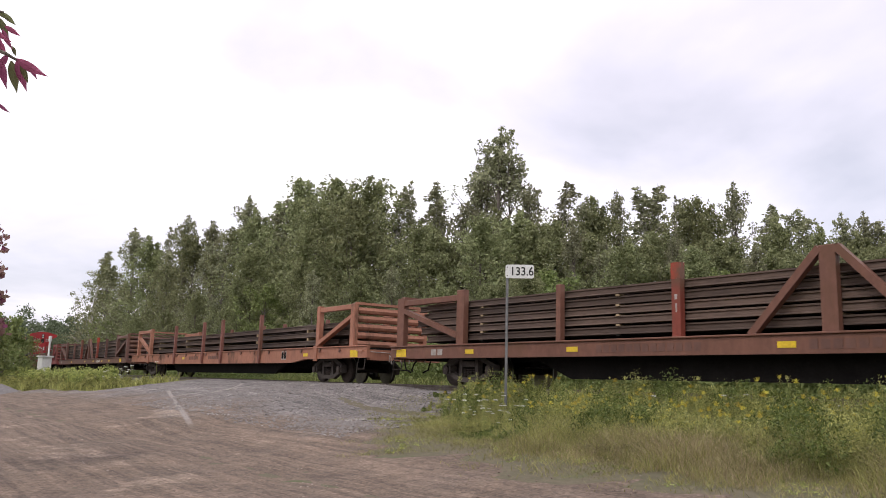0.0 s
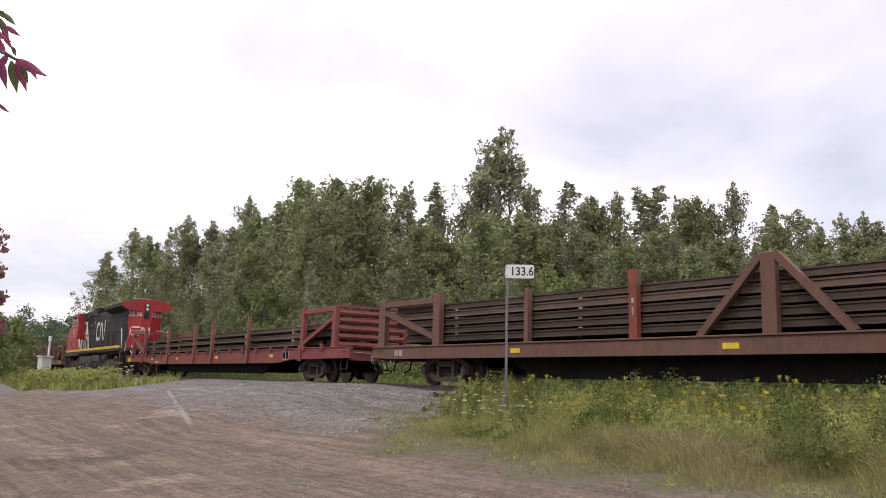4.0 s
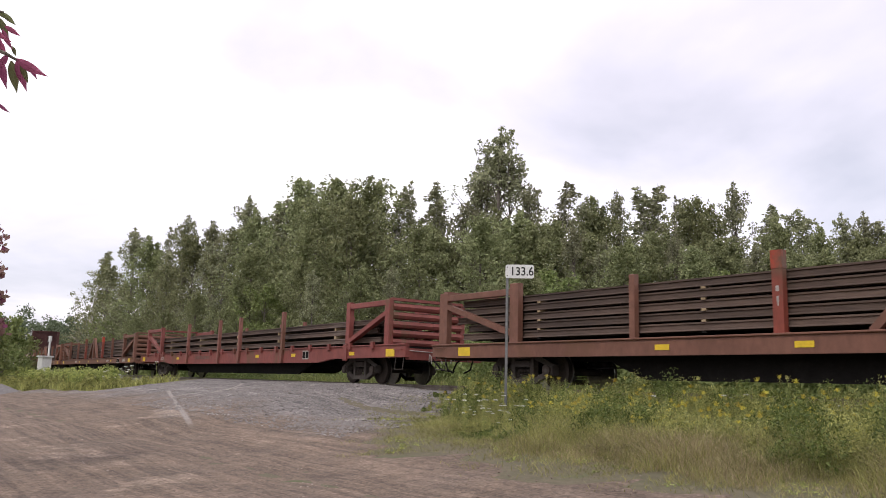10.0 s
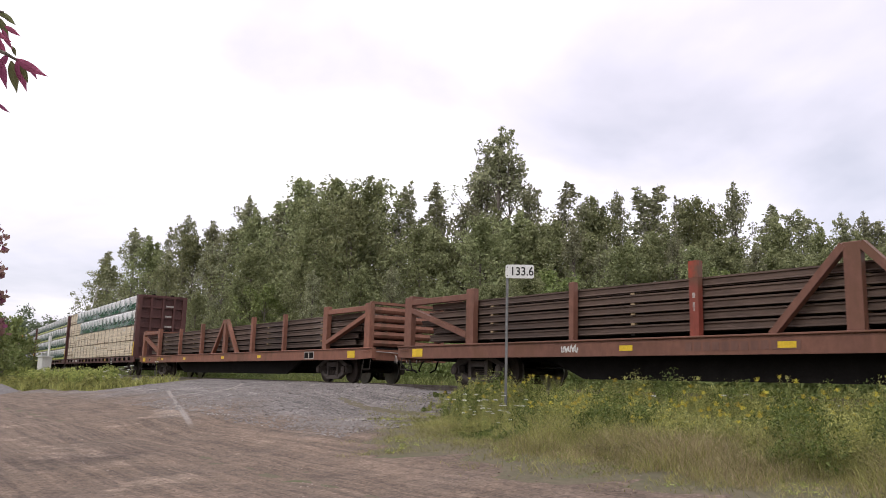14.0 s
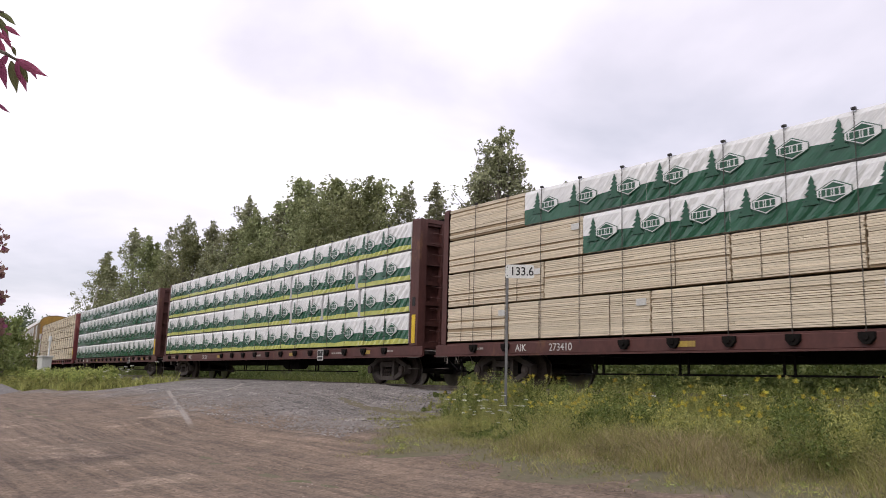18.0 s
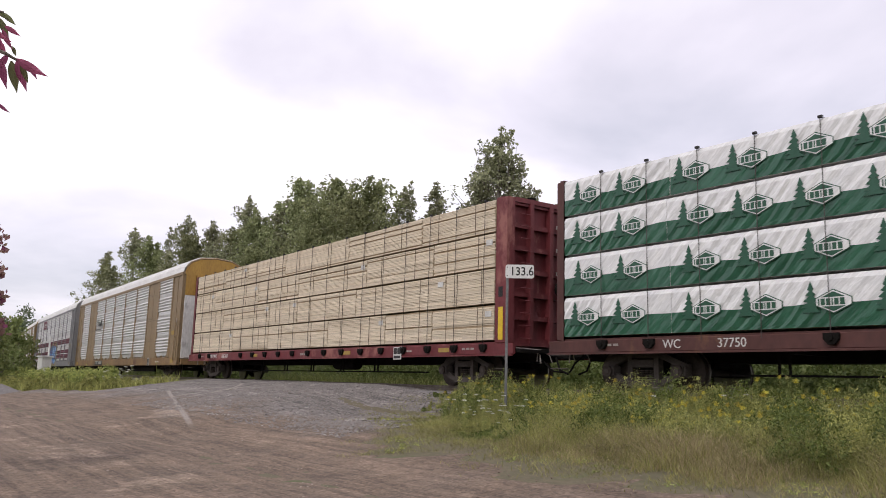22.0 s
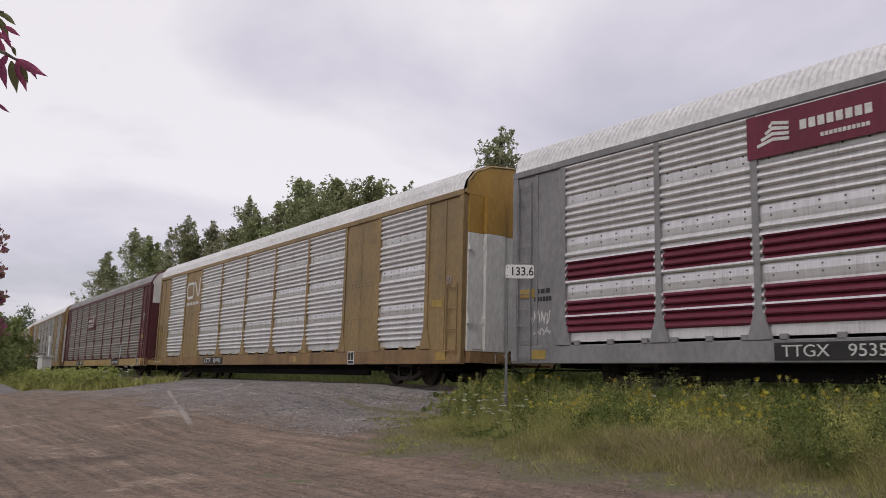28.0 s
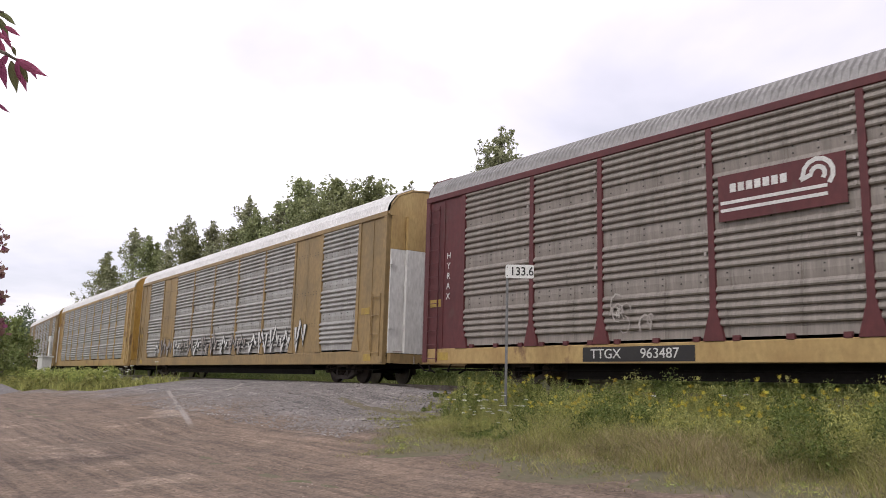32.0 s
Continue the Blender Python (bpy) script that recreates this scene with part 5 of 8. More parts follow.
    part("white_stripe", Shape().add([(-5.45, -0.972, 3.97), (-4.45, -0.972, 3.97), (-2.85, -0.972, 1.84), (-4.05, -0.972, 1.84)], [(0, 1, 2, 3)]), L_WHITE, car, "white diagonal stripe")
    part("red_side", Shape().prism_y([(-5.5, 1.68), (-3.95, 1.68), (-5.45, 3.97), (-5.5, 3.97)], -0.962, -0.952), L_RED, car)
    part("tool_box", Shape().box(-4.08, -3.45, -1.40, -0.98, 1.66, 2.5, c=0.02), TOOL_G, car, "pale grey toolbox on the walkway")
    part("skirt_panel", Shape().box(-9.75, -4.1, -1.506, -1.49, 1.36, 1.60), L_GREY, car)
    part("box_stripe", Shape().add([(-4.8, -1.446, 2.6), (-4.11, -1.446, 2.6), (-4.11, -1.446, 1.84), (-4.34, -1.446, 1.84)], [(0, 1, 2, 3)]), L_WHITE, car)
    for x, z in ((-2.55, 3.6), (-1.2, 3.72), (3.55, 3.7)):
        part("warning_sticker", Shape().box(x - 0.04, x + 0.04, -0.998, -0.992, z - 0.07, z + 0.07), WHITE_P, car)
    # handrails and stanchions
    for side in (-1, 1):
        yy = side * 1.42
        part("handrail", Shape().rod([(-5.45, yy, 3.2), (-4.1, yy, 3.42), (-4.1, yy, 2.92), (-3.9, yy, 2.82), (9.2, yy, 2.84), (9.75, yy, 2.84), (9.95, yy, 2.6), (9.95, yy, 1.9), (10.1, yy, 0.9)], 0.024, 6), L_GREY, car)
        for x in (-4.1, -3.0, -1.45, 0.1, 1.6, 3.1, 4.7, 6.2, 7.7, 9.2):
            part("stanchion", Shape().rod([(x, yy, 1.66), (x, yy, 2.84)], 0.022, 6), L_BLACK, car)
        part("corner_handrail", Shape().rod([(10.15, yy * 0.98, 0.7), (10.15, yy * 0.98, 1.9), (9.98, yy * 0.98, 2.55), (9.8, yy * 0.98, 2.86)], 0.028, 6), CHROME, car, "pale corner handrail")
        part("corner_handrail", Shape().rod([(10.75, yy * 0.9, 1.3), (10.72, yy * 0.9, 1.9), (10.95, yy * 0.75, 2.7), (10.95, yy * 0.3, 2.76)], 0.026, 6), CHROME, car, "pale corner handrail")
        part("corner_handrail", Shape().rod([(-10.45, yy * 0.97, 0.8), (-10.4, yy * 0.97, 1.9), (-10.15, yy * 0.97, 2.6), (-9.95, yy * 0.97, 2.8)], 0.028, 6), CHROME, car, "pale corner handrail")
        part("corner_handrail", Shape().rod([(-10.85, yy * 0.9, 1.2), (-10.8, yy * 0.9, 1.7), (-10.6, yy * 0.85, 2.6), (-10.6, yy * 0.4, 2.7)], 0.026, 6), CHROME, car, "pale corner handrail")
        # steps
        for sg in (-1, 1):
            st = part("step_well", Shape().box(*sorted((sg * 10.1, sg * 10.2)), *sorted((side * 1.45, side * 0.8)), 0.42, 1.64), L_GREY, car)
            for k in range(4):
                part("tread", Shape().box(*sorted((sg * 10.2, sg * 10.62)), *sorted((side * 1.48, side * 0.9)), 0.36 + k * 0.34, 0.40 + k * 0.34), L_YEL if k in (0, 1) else L_GREY, st)
    for sg in (-1, 1):
        part("platform", Shape().box(*sorted((sg * 9.9, sg * 10.75)), -1.25, 1.25, 1.5, 1.66), L_GREY, car)
        part("pilot", Shape().prism_y([(sg * 10.62, 1.5), (sg * 10.8, 1.45), (sg * 10.95, 0.2), (sg * 10.7, 0.2)], -1.3, 1.3), STEEL_D, car)
        part("end_rail", Shape().rod([(sg * 10.7, -0.9, 1.66), (sg * 10.7, -0.9, 2.7), (sg * 10.7, -0.35, 2.75), (sg * 10.7, -0.35, 1.66)], 0.025, 6).rod([(sg * 10.7, 0.9, 1.66), (sg * 10.7, 0.9, 2.7), (sg * 10.7, 0.35, 2.75), (sg * 10.7, 0.35, 1.66)], 0.025, 6), L_RED, car)
        part("end_box", Shape().box(*sorted((sg * 10.55, sg * 10.68)), -0.2, 0.2, 1.66, 2.3, c=0.02), L_BLACK, car)
        part("mu_hose", Shape().rod([(sg * 10.9, -1.0, 1.5), (sg * 11.1, -0.9, 1.2), (sg * 11.1, -0.6, 1.15), (sg * 10.95, -0.4, 1.45)], 0.03, 6), CHROME, car)
        part("ditch_lamp", Shape().rod([(sg * 10.82, -0.85, 1.75), (sg * 10.95, -0.85, 1.75)], 0.11, 12).rod([(sg * 10.82, 0.85, 1.75), (sg * 10.95, 0.85, 1.75)], 0.11, 12), LAMP_GL, car)
        part("coupler", COUPLER_ME, None, car, at=Matrix.Translation((sg * 10.75, 0, 0)) @ Matrix.Rotation(0 if sg > 0 else math.pi, 4, "Z"))
    # fuel tank
    tank = [(-1.28, 0.55), (-1.4, 0.8), (-1.4, 1.28), (1.4, 1.28), (1.4, 0.8), (1.28, 0.55), (1.0, 0.36), (-1.0, 0.36)]
    tk = part("fuel_tank", Shape().prism_x(tank, -3.95, 3.95), L_GREY, car, "grey dusty fuel tank")
    part("tank_box", Shape().box(1.35, 3.9, -1.46, -1.38, 0.86, 1.3, c=0.02), L_GREY, tk)
    part("tank_seam", Shape().box(1.2, 1.28, -1.47, -1.4, 0.6, 1.3), L_GREY, tk)
    part("belly_plate", Shape().box(-9.3, 9.3, -0.7, 0.7, 0.95, 1.4), STEEL_D, car)
    part("air_reservoir", Shape().rod([(4.2, -1.15, 1.18), (5.4, -1.15, 1.18)], 0.19, 12), L_GREY, car)
    for k in range(3):
        part("cable", Shape().rod([(4.6 + k * 1.3, -1.1, 1.45), (5.2 + k * 1.3, -1.2, 1.2 - 0.04 * k), (6.2 + k * 1.2, -1.15, 1.4)], 0.025, 5), L_GREY, car)
    # three-axle trucks
    wm = Shape().disc_y(0, -0.07, 0.06, 0, 0.53, 22).disc_y(0, -0.14, -0.07, 0, 0.15, 12).disc_y(0, -0.09, -0.07, 0, 0.42, 22).mesh("wheel", WHEEL)
    for sg in (-1, 1):
        t = part("truck", Shape().box(-0.5, 0.5, -0.6, 0.6, 0.6, 1.0), STEEL_D, car, at=Matrix.Translation((sg * 6.7, 0, 0)))
        for dx in (-2.0, 0.0, 2.0):
            part("axle", AXLE_ME, None, t, at=Matrix.Translation((dx, 0, 0.53)))
            for side in (-1, 1):
                part("wheel", wm, None, t, at=Matrix.Translation((dx, side * 0.76, 0.53)) @ Matrix.Rotation(0 if side < 0 else math.pi, 4, "Z"))
                part("axle_box", Shape().box(dx - 0.24, dx + 0.24, *sorted((side * 1.22, side * 0.95)), 0.32, 0.78, c=0.05).disc_y(dx, side * 1.22, side * 1.27, 0.53, 0.14, 14), STEEL_B, t)
                for ddx in (-0.42, 0.42):
                    part("spring", Shape().rod([(dx + ddx, side * 1.08, 0.34), (dx + ddx, side * 1.08, 0.72)], 0.1, 10), STEEL_B, t)
        for side in (-1, 1):
            fr = [(-2.75, 0.95), (-2.5, 1.05), (-1.4, 1.02), (-1.1, 0.88), (-0.7, 0.88), (-0.4, 1.02), (0.4, 1.02), (0.7, 0.88), (1.1, 0.88), (1.4, 1.02), (2.5, 1.05), (2.75, 0.95), (2.75, 0.72), (1.4, 0.66), (1.0, 0.56), (0.6, 0.66), (-0.6, 0.66), (-1.0, 0.56), (-1.4, 0.66), (-2.75, 0.72)]
            part("side_frame", Shape().prism_y(fr, *sorted((side * 1.2, side * 1.02))), STEEL_B, t, "heavy cast truck frame")
            for bx in (-2.5, 1.5):
                part("brake_cylinder", Shape().rod([(bx, side * 1.25, 1.05), (bx + 0.8, side * 1.25, 1.05)], 0.12, 10), STEEL_B, t)
        part("sand_pipe", Shape().rod([(-2.9, -1.0, 1.2), (-2.9, -0.9, 0.5), (-2.7, -0.8, 0.2)], 0.02, 5), STEEL_D, t)
    TRAIN.append((car, mid))


locomotive(101.4)


# ---- lumber cars: a bulkhead at each end, stacked bundles between ----
P_OXIDE = paint("dark_oxide_paint", (0.105, 0.04, 0.035), spots=0.02)
P_WRED = paint("bright_oxide_paint", (0.175, 0.034, 0.04), (0.27, 0.105, 0.09), 0.07)
STRAP = mat("steel_cable", (0.05, 0.048, 0.045), (0.1, 0.09, 0.08), 5, 0.6, 0.4, 0.05)
WRAP_W = mat("white_wrap_film", (0.86, 0.855, 0.85), (0.74, 0.74, 0.75), 1.6, 0.24, 0.0, 1.0, 3.2, spec=0.55, stretch=(2.6, 1, 0.42), turn=-0.75)
WRAP_G = mat("green_wrap_film", (0.012, 0.066, 0.036), (0.036, 0.135, 0.08), 1.6, 0.24, 0.0, 1.0, 3.2, spec=0.55, stretch=(2.6, 1, 0.42), turn=-0.75)
WRAP_Y = mat("yellow_wrap_film", (0.60, 0.60, 0.15), (0.42, 0.46, 0.12), 1.6, 0.3, 0.0, 1.0, 3.2, spec=0.5, stretch=(2.6, 1, 0.42), turn=-0.75)
LOGO_G = mat("green_print", (0.02, 0.085, 0.05), (0.035, 0.11, 0.07), 3, 0.35, bump=0.2)
LUMBER = mat("fresh_sawn_lumber", (0.80, 0.70, 0.55), (0.68, 0.575, 0.43), 2.2, 0.8, 0.0, 0.25, 60, (0.45, 0.34, 0.22), -0.04, (0.25, 1, 5), rnd=0.13)
# lumber colour darkened to paint the shade between board courses
LUMBER_B = mat("lumber_gap_shade", (0.40, 0.31, 0.20), (0.30, 0.22, 0.14), 4, 0.9)
GAP = mat("dark_board_gap", (0.15, 0.11, 0.075), (0.09, 0.065, 0.045), 5, 0.9)


# pack ends along the tiers of the car with yellow bands, bottom tier first
YCUTS = ([-6.2, -1.3, 3.55, 6.0, 8.43], [-6.4, -1.6, 3.41, 5.89, 8.44], [-6.5, -1.6, 3.3, 8.21], [-6.4, -1.5, 3.36, 8.23])


def bare_bundle(load, x0, x1, z0, z1, r):
    """A strapped pack of boards: courses a little out of line, stickers under it."""
    # the body behind the boards is darker, so the gaps read as shaded
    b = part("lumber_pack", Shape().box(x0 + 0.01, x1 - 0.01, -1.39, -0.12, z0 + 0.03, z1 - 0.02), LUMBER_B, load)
    n = 21
    h = (z1 - z0 - 0.05) / n
    for k in range(n):
        dy = r.uniform(0, 0.014) if r.random() < 0.9 else r.uniform(0.02, 0.05)
        za = z0 + 0.035 + k * h
        cuts = [x0 + r.uniform(0, 0.03)] + ([r.uniform(x0 + 1, x1 - 1)] if r.random() < 0.35 else []) + [x1 - r.uniform(0, 0.03)]
        for a, c in zip(cuts, cuts[1:]):
            part("board", Shape().box(a + 0.004, c - 0.004, -1.42 + dy, -1.3, za + 0.003, za + h * (r.uniform(0.93, 0.985) if r.random() < 0.62 else r.uniform(0.74, 0.9))), LUMBER, b)
    if r.random() < 0.55:
        part("paper_tag", Shape().box(x1 - 0.35, x1 - 0.1, -1.432, -1.424, z1 - 0.3, z1 - 0.16), WHITE_P, b)
    return b


def wrapped_bundle(load, x0, x1, z0, z1, r, yellow):
    """A pack under printed film, creased and slightly slack."""
    nx, rows = max(4, int((x1 - x0) / 0.09)), [0.0, 0.07, 0.16, 0.30, 0.45, 0.6, 0.75, 0.9, 1.0]
    vs, fs, ms = [], [], []
    ph = r.uniform(0, 6)
    for i in range(nx + 1):
        x = x0 + 0.002 + (x1 - x0 - 0.004) * i / nx
        slack = 0.5 + 0.5 * math.sin(x * 0.9 + ph)
        sag = 0.02 * math.sin(x * 4.1 + ph) * math.sin(x * 1.7 + ph)
        for j, v in enumerate(rows):
            cre = slack * 0.014 * math.sin((x - 0.85 * v) * 21 + 2 * math.sin(x * 2.3 + ph)) + r.uniform(-0.002, 0.002)
            y = -1.43 + cre - (0.0 if j < 8 else -0.03)
            z = z0 + 0.03 + (z1 - z0 - 0.05) * v + (sag if j in (1, 2, 3, 4) else 0)
            vs.append((x, y, z))
        vs.append((x, -0.2, z1 - 0.02))
        vs.append((x, -0.2, z0 + 0.03))
    k = len(rows) + 2
    for i in range(nx):
        for j in range(k):
            j2 = (j + 1) % k
            fs.append((i * k + j, (i + 1) * k + j, (i + 1) * k + j2, i * k + j2))
            ms.append((2 if j < 2 and yellow else 1 if j < 4 else 0) if j < len(rows) - 1 else 0)
    fs.append(tuple(range(k)))
    fs.append(tuple(nx * k + j for j in range(k - 1, -1, -1)))
    ms += [0, 0]
    me = mesh_of("wrapped_pack", vs, fs)
    for m in (WRAP_W, WRAP_G, WRAP_Y):
        me.materials.append(m)
    me.polygons.foreach_set("material_index", ms)
    b = part("wrapped_pack", me, None, load)
    # printed marks: a fir and a lozenge with a bar in it
    h = z1 - z0
    x = x0 + 0.14 + r.uniform(0, 0.32)
    while x + 0.72 < x1:
        zc = z0 + 0.54 * h
        s = Shape()
        fir = [(x + 0.02 + 1.15 * a, zc - 0.02 + 1.0 * b) for a, b in ((-0.16, -0.2), (0.14, -0.2), (0.07, -0.12), (0.13, -0.10), (0.05, -0.03), (0.10, 0.0), (0.035, 0.07), (0.075, 0.10), (0.02, 0.16), (0.045, 0.19), (0.0, 0.32), (-0.05, 0.18), (-0.02, 0.16), (-0.085, 0.09), (-0.035, 0.07), (-0.12, -0.01), (-0.05, -0.03), (-0.15, -0.11), (-0.07, -0.12))]
        s.prism_y(fir, -1.452, -1.444)
        s.prism_y([(x + 0.095, zc + 0.01), (x + 0.4, zc + 0.153), (x + 0.705, zc + 0.01), (x + 0.705, zc - 0.113), (x + 0.4, zc - 0.253), (x + 0.095, zc - 0.113)], -1.452, -1.446)
        part("printed_mark", s, LOGO_G, b)
        badge = part("printed_badge", Shape().prism_y([(x + 0.11, zc), (x + 0.4, zc + 0.135), (x + 0.69, zc), (x + 0.69, zc - 0.105), (x + 0.4, zc - 0.235), (x + 0.11, zc - 0.105)], -1.458, -1.4525), WRAP_W, b, "white badge with green lettering")
        t = Shape()
        for k, (bx, bw) in enumerate(((0.145, 0.022), (0.19, 0.07), (0.28, 0.07), (0.37, 0.022), (0.415, 0.07), (0.51, 0.075))):
            t.box(x + bx, x + bx + bw, -1.463, -1.4585, zc - 0.11, zc)
        t.prism_y([(x + 0.2, zc + 0.02), (x + 0.4, zc + 0.11), (x + 0.6, zc + 0.02)], -1.463, -1.4585)
        t.prism_y([(x + 0.2, zc - 0.13), (x + 0.6, zc - 0.13), (x + 0.4, zc - 0.215)], -1.463, -1.4585)
        part("lettering", t, LOGO_G, badge)
        x += 1.2 + r.uniform(-0.02, 0.03)
    return b


def rear_fill(load, z0, z1, material):
    """The far side's stack, seen past the ends only."""
    part("far_pack", Shape().box(-11.2, 11.25, 0.12, 1.38, z0 + 0.03, z1 - 0.02), material, load)


def lumber_car(lo, hi, p, style, label, load_label, number, mark, seed, at_mark=-8.4, at_number=-7.1, at_panel=5.95):
    L, mid = (hi - lo) / 2, (lo + hi) / 2
    r = random.Random(seed)
    car = thing("lumber_car", label, "freight car", "lumber cars")
    # floor and sills
    part("deck", Shape().box(-L, L, -1.38, 1.38, 1.02, 1.10, c=0.01), p, car)
    for side in (-1, 1):
        y0, y1 = sorted((side * 1.42, side * 1.34))
        part("side_sill", Shape().box(-L - 0.25, L + 0.25, y0, y1, 0.80, 1.06, c=0.012), p, car)
        part("sill_flange", Shape().box(-L - 0.25, L + 0.25, *sorted((side * 1.47, side * 1.40)), 0.76, 0.80), p, car)
        if side < 0:
            for x in np.arange(-10.75 if style == "yellow" else -10.14, 11.2, 1.22):
                if at_mark - 0.5 < x < at_mark + 0.75 or at_number - 0.7 < x < at_number + 1.1:
                    continue
                part("winch", Shape().prism_y([(x - 0.13, 1.05), (x + 0.13, 1.05), (x + 0.13, 0.95), (x + 0.05, 0.86), (x - 0.05, 0.86), (x - 0.13, 0.95)], -1.49, -1.42).disc_y(x, -1.52, -1.49, 0.97, 0.05, 8), STEEL_D, car)
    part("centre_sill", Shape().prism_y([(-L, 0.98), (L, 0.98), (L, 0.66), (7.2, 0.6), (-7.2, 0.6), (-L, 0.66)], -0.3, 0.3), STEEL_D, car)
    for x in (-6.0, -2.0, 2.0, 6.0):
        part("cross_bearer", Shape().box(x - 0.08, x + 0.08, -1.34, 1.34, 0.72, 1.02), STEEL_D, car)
    part("pipe_line", Shape().rod([(-7.5, -0.9, 0.36), (7.5, -0.9, 0.36)], 0.02, 5), STEEL_D, car)
    for x in np.arange(-6.5, 6.6, 2.2):
        part("pipe_hanger", Shape().bar((x, -0.9, 0.34), (x, -0.9, 0.8), 0.04).bar((x + 0.2, -0.9, 0.34), (x + 0.2, -0.9, 0.8), 0.04), STEEL_D, car)
    part("brake_reservoir", Shape().rod([(1.5, -0.6, 0.62), (2.9, -0.6, 0.62)], 0.2, 12), STEEL_D, car)
    truck(car, -L + 2.1)
    truck(car, L - 2.1)
    draft_gear(car, L + 0.2)
    # bulkheads
    for sg in (-1, 1):
        xa, xb = sg * (L - (0.42 if sg > 0 else 0.2)), sg * L
        x0, x1 = sorted((xa, xb))
        bh = part("bulkhead", Shape().box(*sorted((xa, xb - sg * (0.15 if sg > 0 else 0.08))), -1.42, 1.42, 1.06, 4.72), p, car, "ribbed steel bulkhead")
        for side in (-1, 1):
            part("bulkhead_post", Shape().box(x0, x1, *sorted((side * 1.43, side * 1.18)), 1.06, 4.70, c=0.03), p, bh)
        for k in range(7):
            z = 1.14 + k * 0.575
            part("rib", Shape().box(*sorted((xa, xb - sg * 0.04)), -1.18, 1.18, z - 0.06, z + 0.06), p, bh)
        for y in (-0.62, 0.05, 0.7):
            part("stiffener", Shape().box(*sorted((xa, xb + sg * 0.02)), y - 0.06, y + 0.06, 1.06, 4.64), p, bh)
        part("top_cap", Shape().box(x0, x1, -1.18, 1.18, 4.60, 4.72, c=0.02), p, bh)
        part("cap_lug", Shape().box(x0 + 0.05, x1 - 0.05, -0.6, -0.45, 4.72, 4.80).box(x0 + 0.05, x1 - 0.05, 0.5, 0.65, 4.72, 4.80), STEEL_D, bh)
        ld = Shape()
        for k in range(11):
            ld.rod([(xb + sg * 0.06, -1.05, 1.2 + k * 0.31), (xb + sg * 0.06, -0.65, 1.2 + k * 0.31)], 0.013, 5)
        part("end_ladder", ld, p, bh)
        if sg > 0:
            part("reflector", Shape().box(x0 + 0.13, x0 + 0.3, -1.44, -1.43, 1.15, 1.95), YELLOW, bh, "yellow reflective strip")
            part("lift_eye", Shape().box(x0 + 0.12, x0 + 0.28, -1.436, -1.43, 2.2, 2.45), GRILLE, bh)
        part("end_platform", Shape().box(*sorted((xb, xb + sg * 0.4)), -1.3, 1.3, 0.85, 0.92), STEEL_D, car)
        ladder(car, xb - sg * 0.1, -1.42, 0.45, 0.75, 0.5, 2, STEEL_B, "sill_step")
        bars(car, xb - sg * 1.5, 0.95, 0.5, 0.05, WHITE_F, -1.424, 3)
    part("hand_brake", Shape().rod([(L + 0.04, 0.35, 2.5), (L + 0.12, 0.35, 2.5)], 0.22, 14), STEEL_D, car)
    for z, w in ((4.1, 0.45), (3.5, 0.35), (2.9, 0.4)):
        part("end_stencil", Shape().box(L + 0.022, L + 0.026, 0.2, 0.2 + w, z - 0.05, z + 0.05), WHITE_F, car)
    # marks on the sill
    y = -1.424
    for x in (-3.8, 3.6, 8.9):
        plate(car, "reflector", x - 0.24, x + 0.24, 0.88, 0.99, y, YELLOW_W, "dusty yellow reflector")
    words(car, mark, at_mark, 0.93, 0.24, WHITE_P, y, "reporting_mark")
    words(car, number, at_number, 0.93, 0.24, WHITE_P, y, "car_number")
    bars(car, 0.5, 0.93, 0.5, 0.07, WHITE_F, y, 4)
    bars(car, 7.0, 0.93, 0.7, 0.05, WHITE_F, y, 5)
    fr = plate(car, "data_panel", at_panel - 0.21, at_panel + 0.21, 0.7, 1.06, -1.48, WHITE_P, "white framed data panel")
    for k in range(2):
        part("data_field", Shape().box(at_panel - 0.18 + k * 0.19, at_panel - 0.02 + k * 0.19, -1.492, -1.486, 0.85, 1.03), BLACK_P, fr)
    part("data_line", Shape().box(at_panel - 0.18, at_panel + 0.17, -1.492, -1.486, 0.73, 0.81), BLACK_P, fr)
    # load
    load = thing("lumber_load", load_label, "lumber load", "lumber loads")
    zs = [1.12, 2.03, 2.94, 3.84, 4.70]
    for k in range(4):
        x = -L + 0.23
        end = L - 0.46
        cuts = [x]
        step = [3.66, 4.88, 2.44, 4.88, 4.27, 3.66]
        r.shuffle(step)
        if style == "white":
            cuts += [-8.4 + r.uniform(-0.05, 0.05)]
            step = [4.88]
        if style == "yellow":
            cuts += YCUTS[k]
            step = [4.88]
        if style == "mixed" and k == 2:
            cuts.append(-6.4)
        if style == "mixed" and k == 3:
            cuts.append(-8.3)
        i = 0
        while cuts[-1] + step[i % len(step)] < end - 1.5:
            cuts.append(cuts[-1] + step[i % len(step)])
            i += 1
        cuts.append(end)
        for a, c in zip(cuts, cuts[1:]):
            gap = 0.16 if style == "yellow" and k in (1, 2) and c > 0 and c != end else 0.004
            if style == "bare" or (style == "mixed" and (k < 2 or c <= (-6.3 if k == 2 else -8.2))):
                bare_bundle(load, a, c - 0.01, zs[k], zs[k + 1], r)
            else:
                wrapped_bundle(load, a, c - gap, zs[k], zs[k + 1], r, style == "yellow")
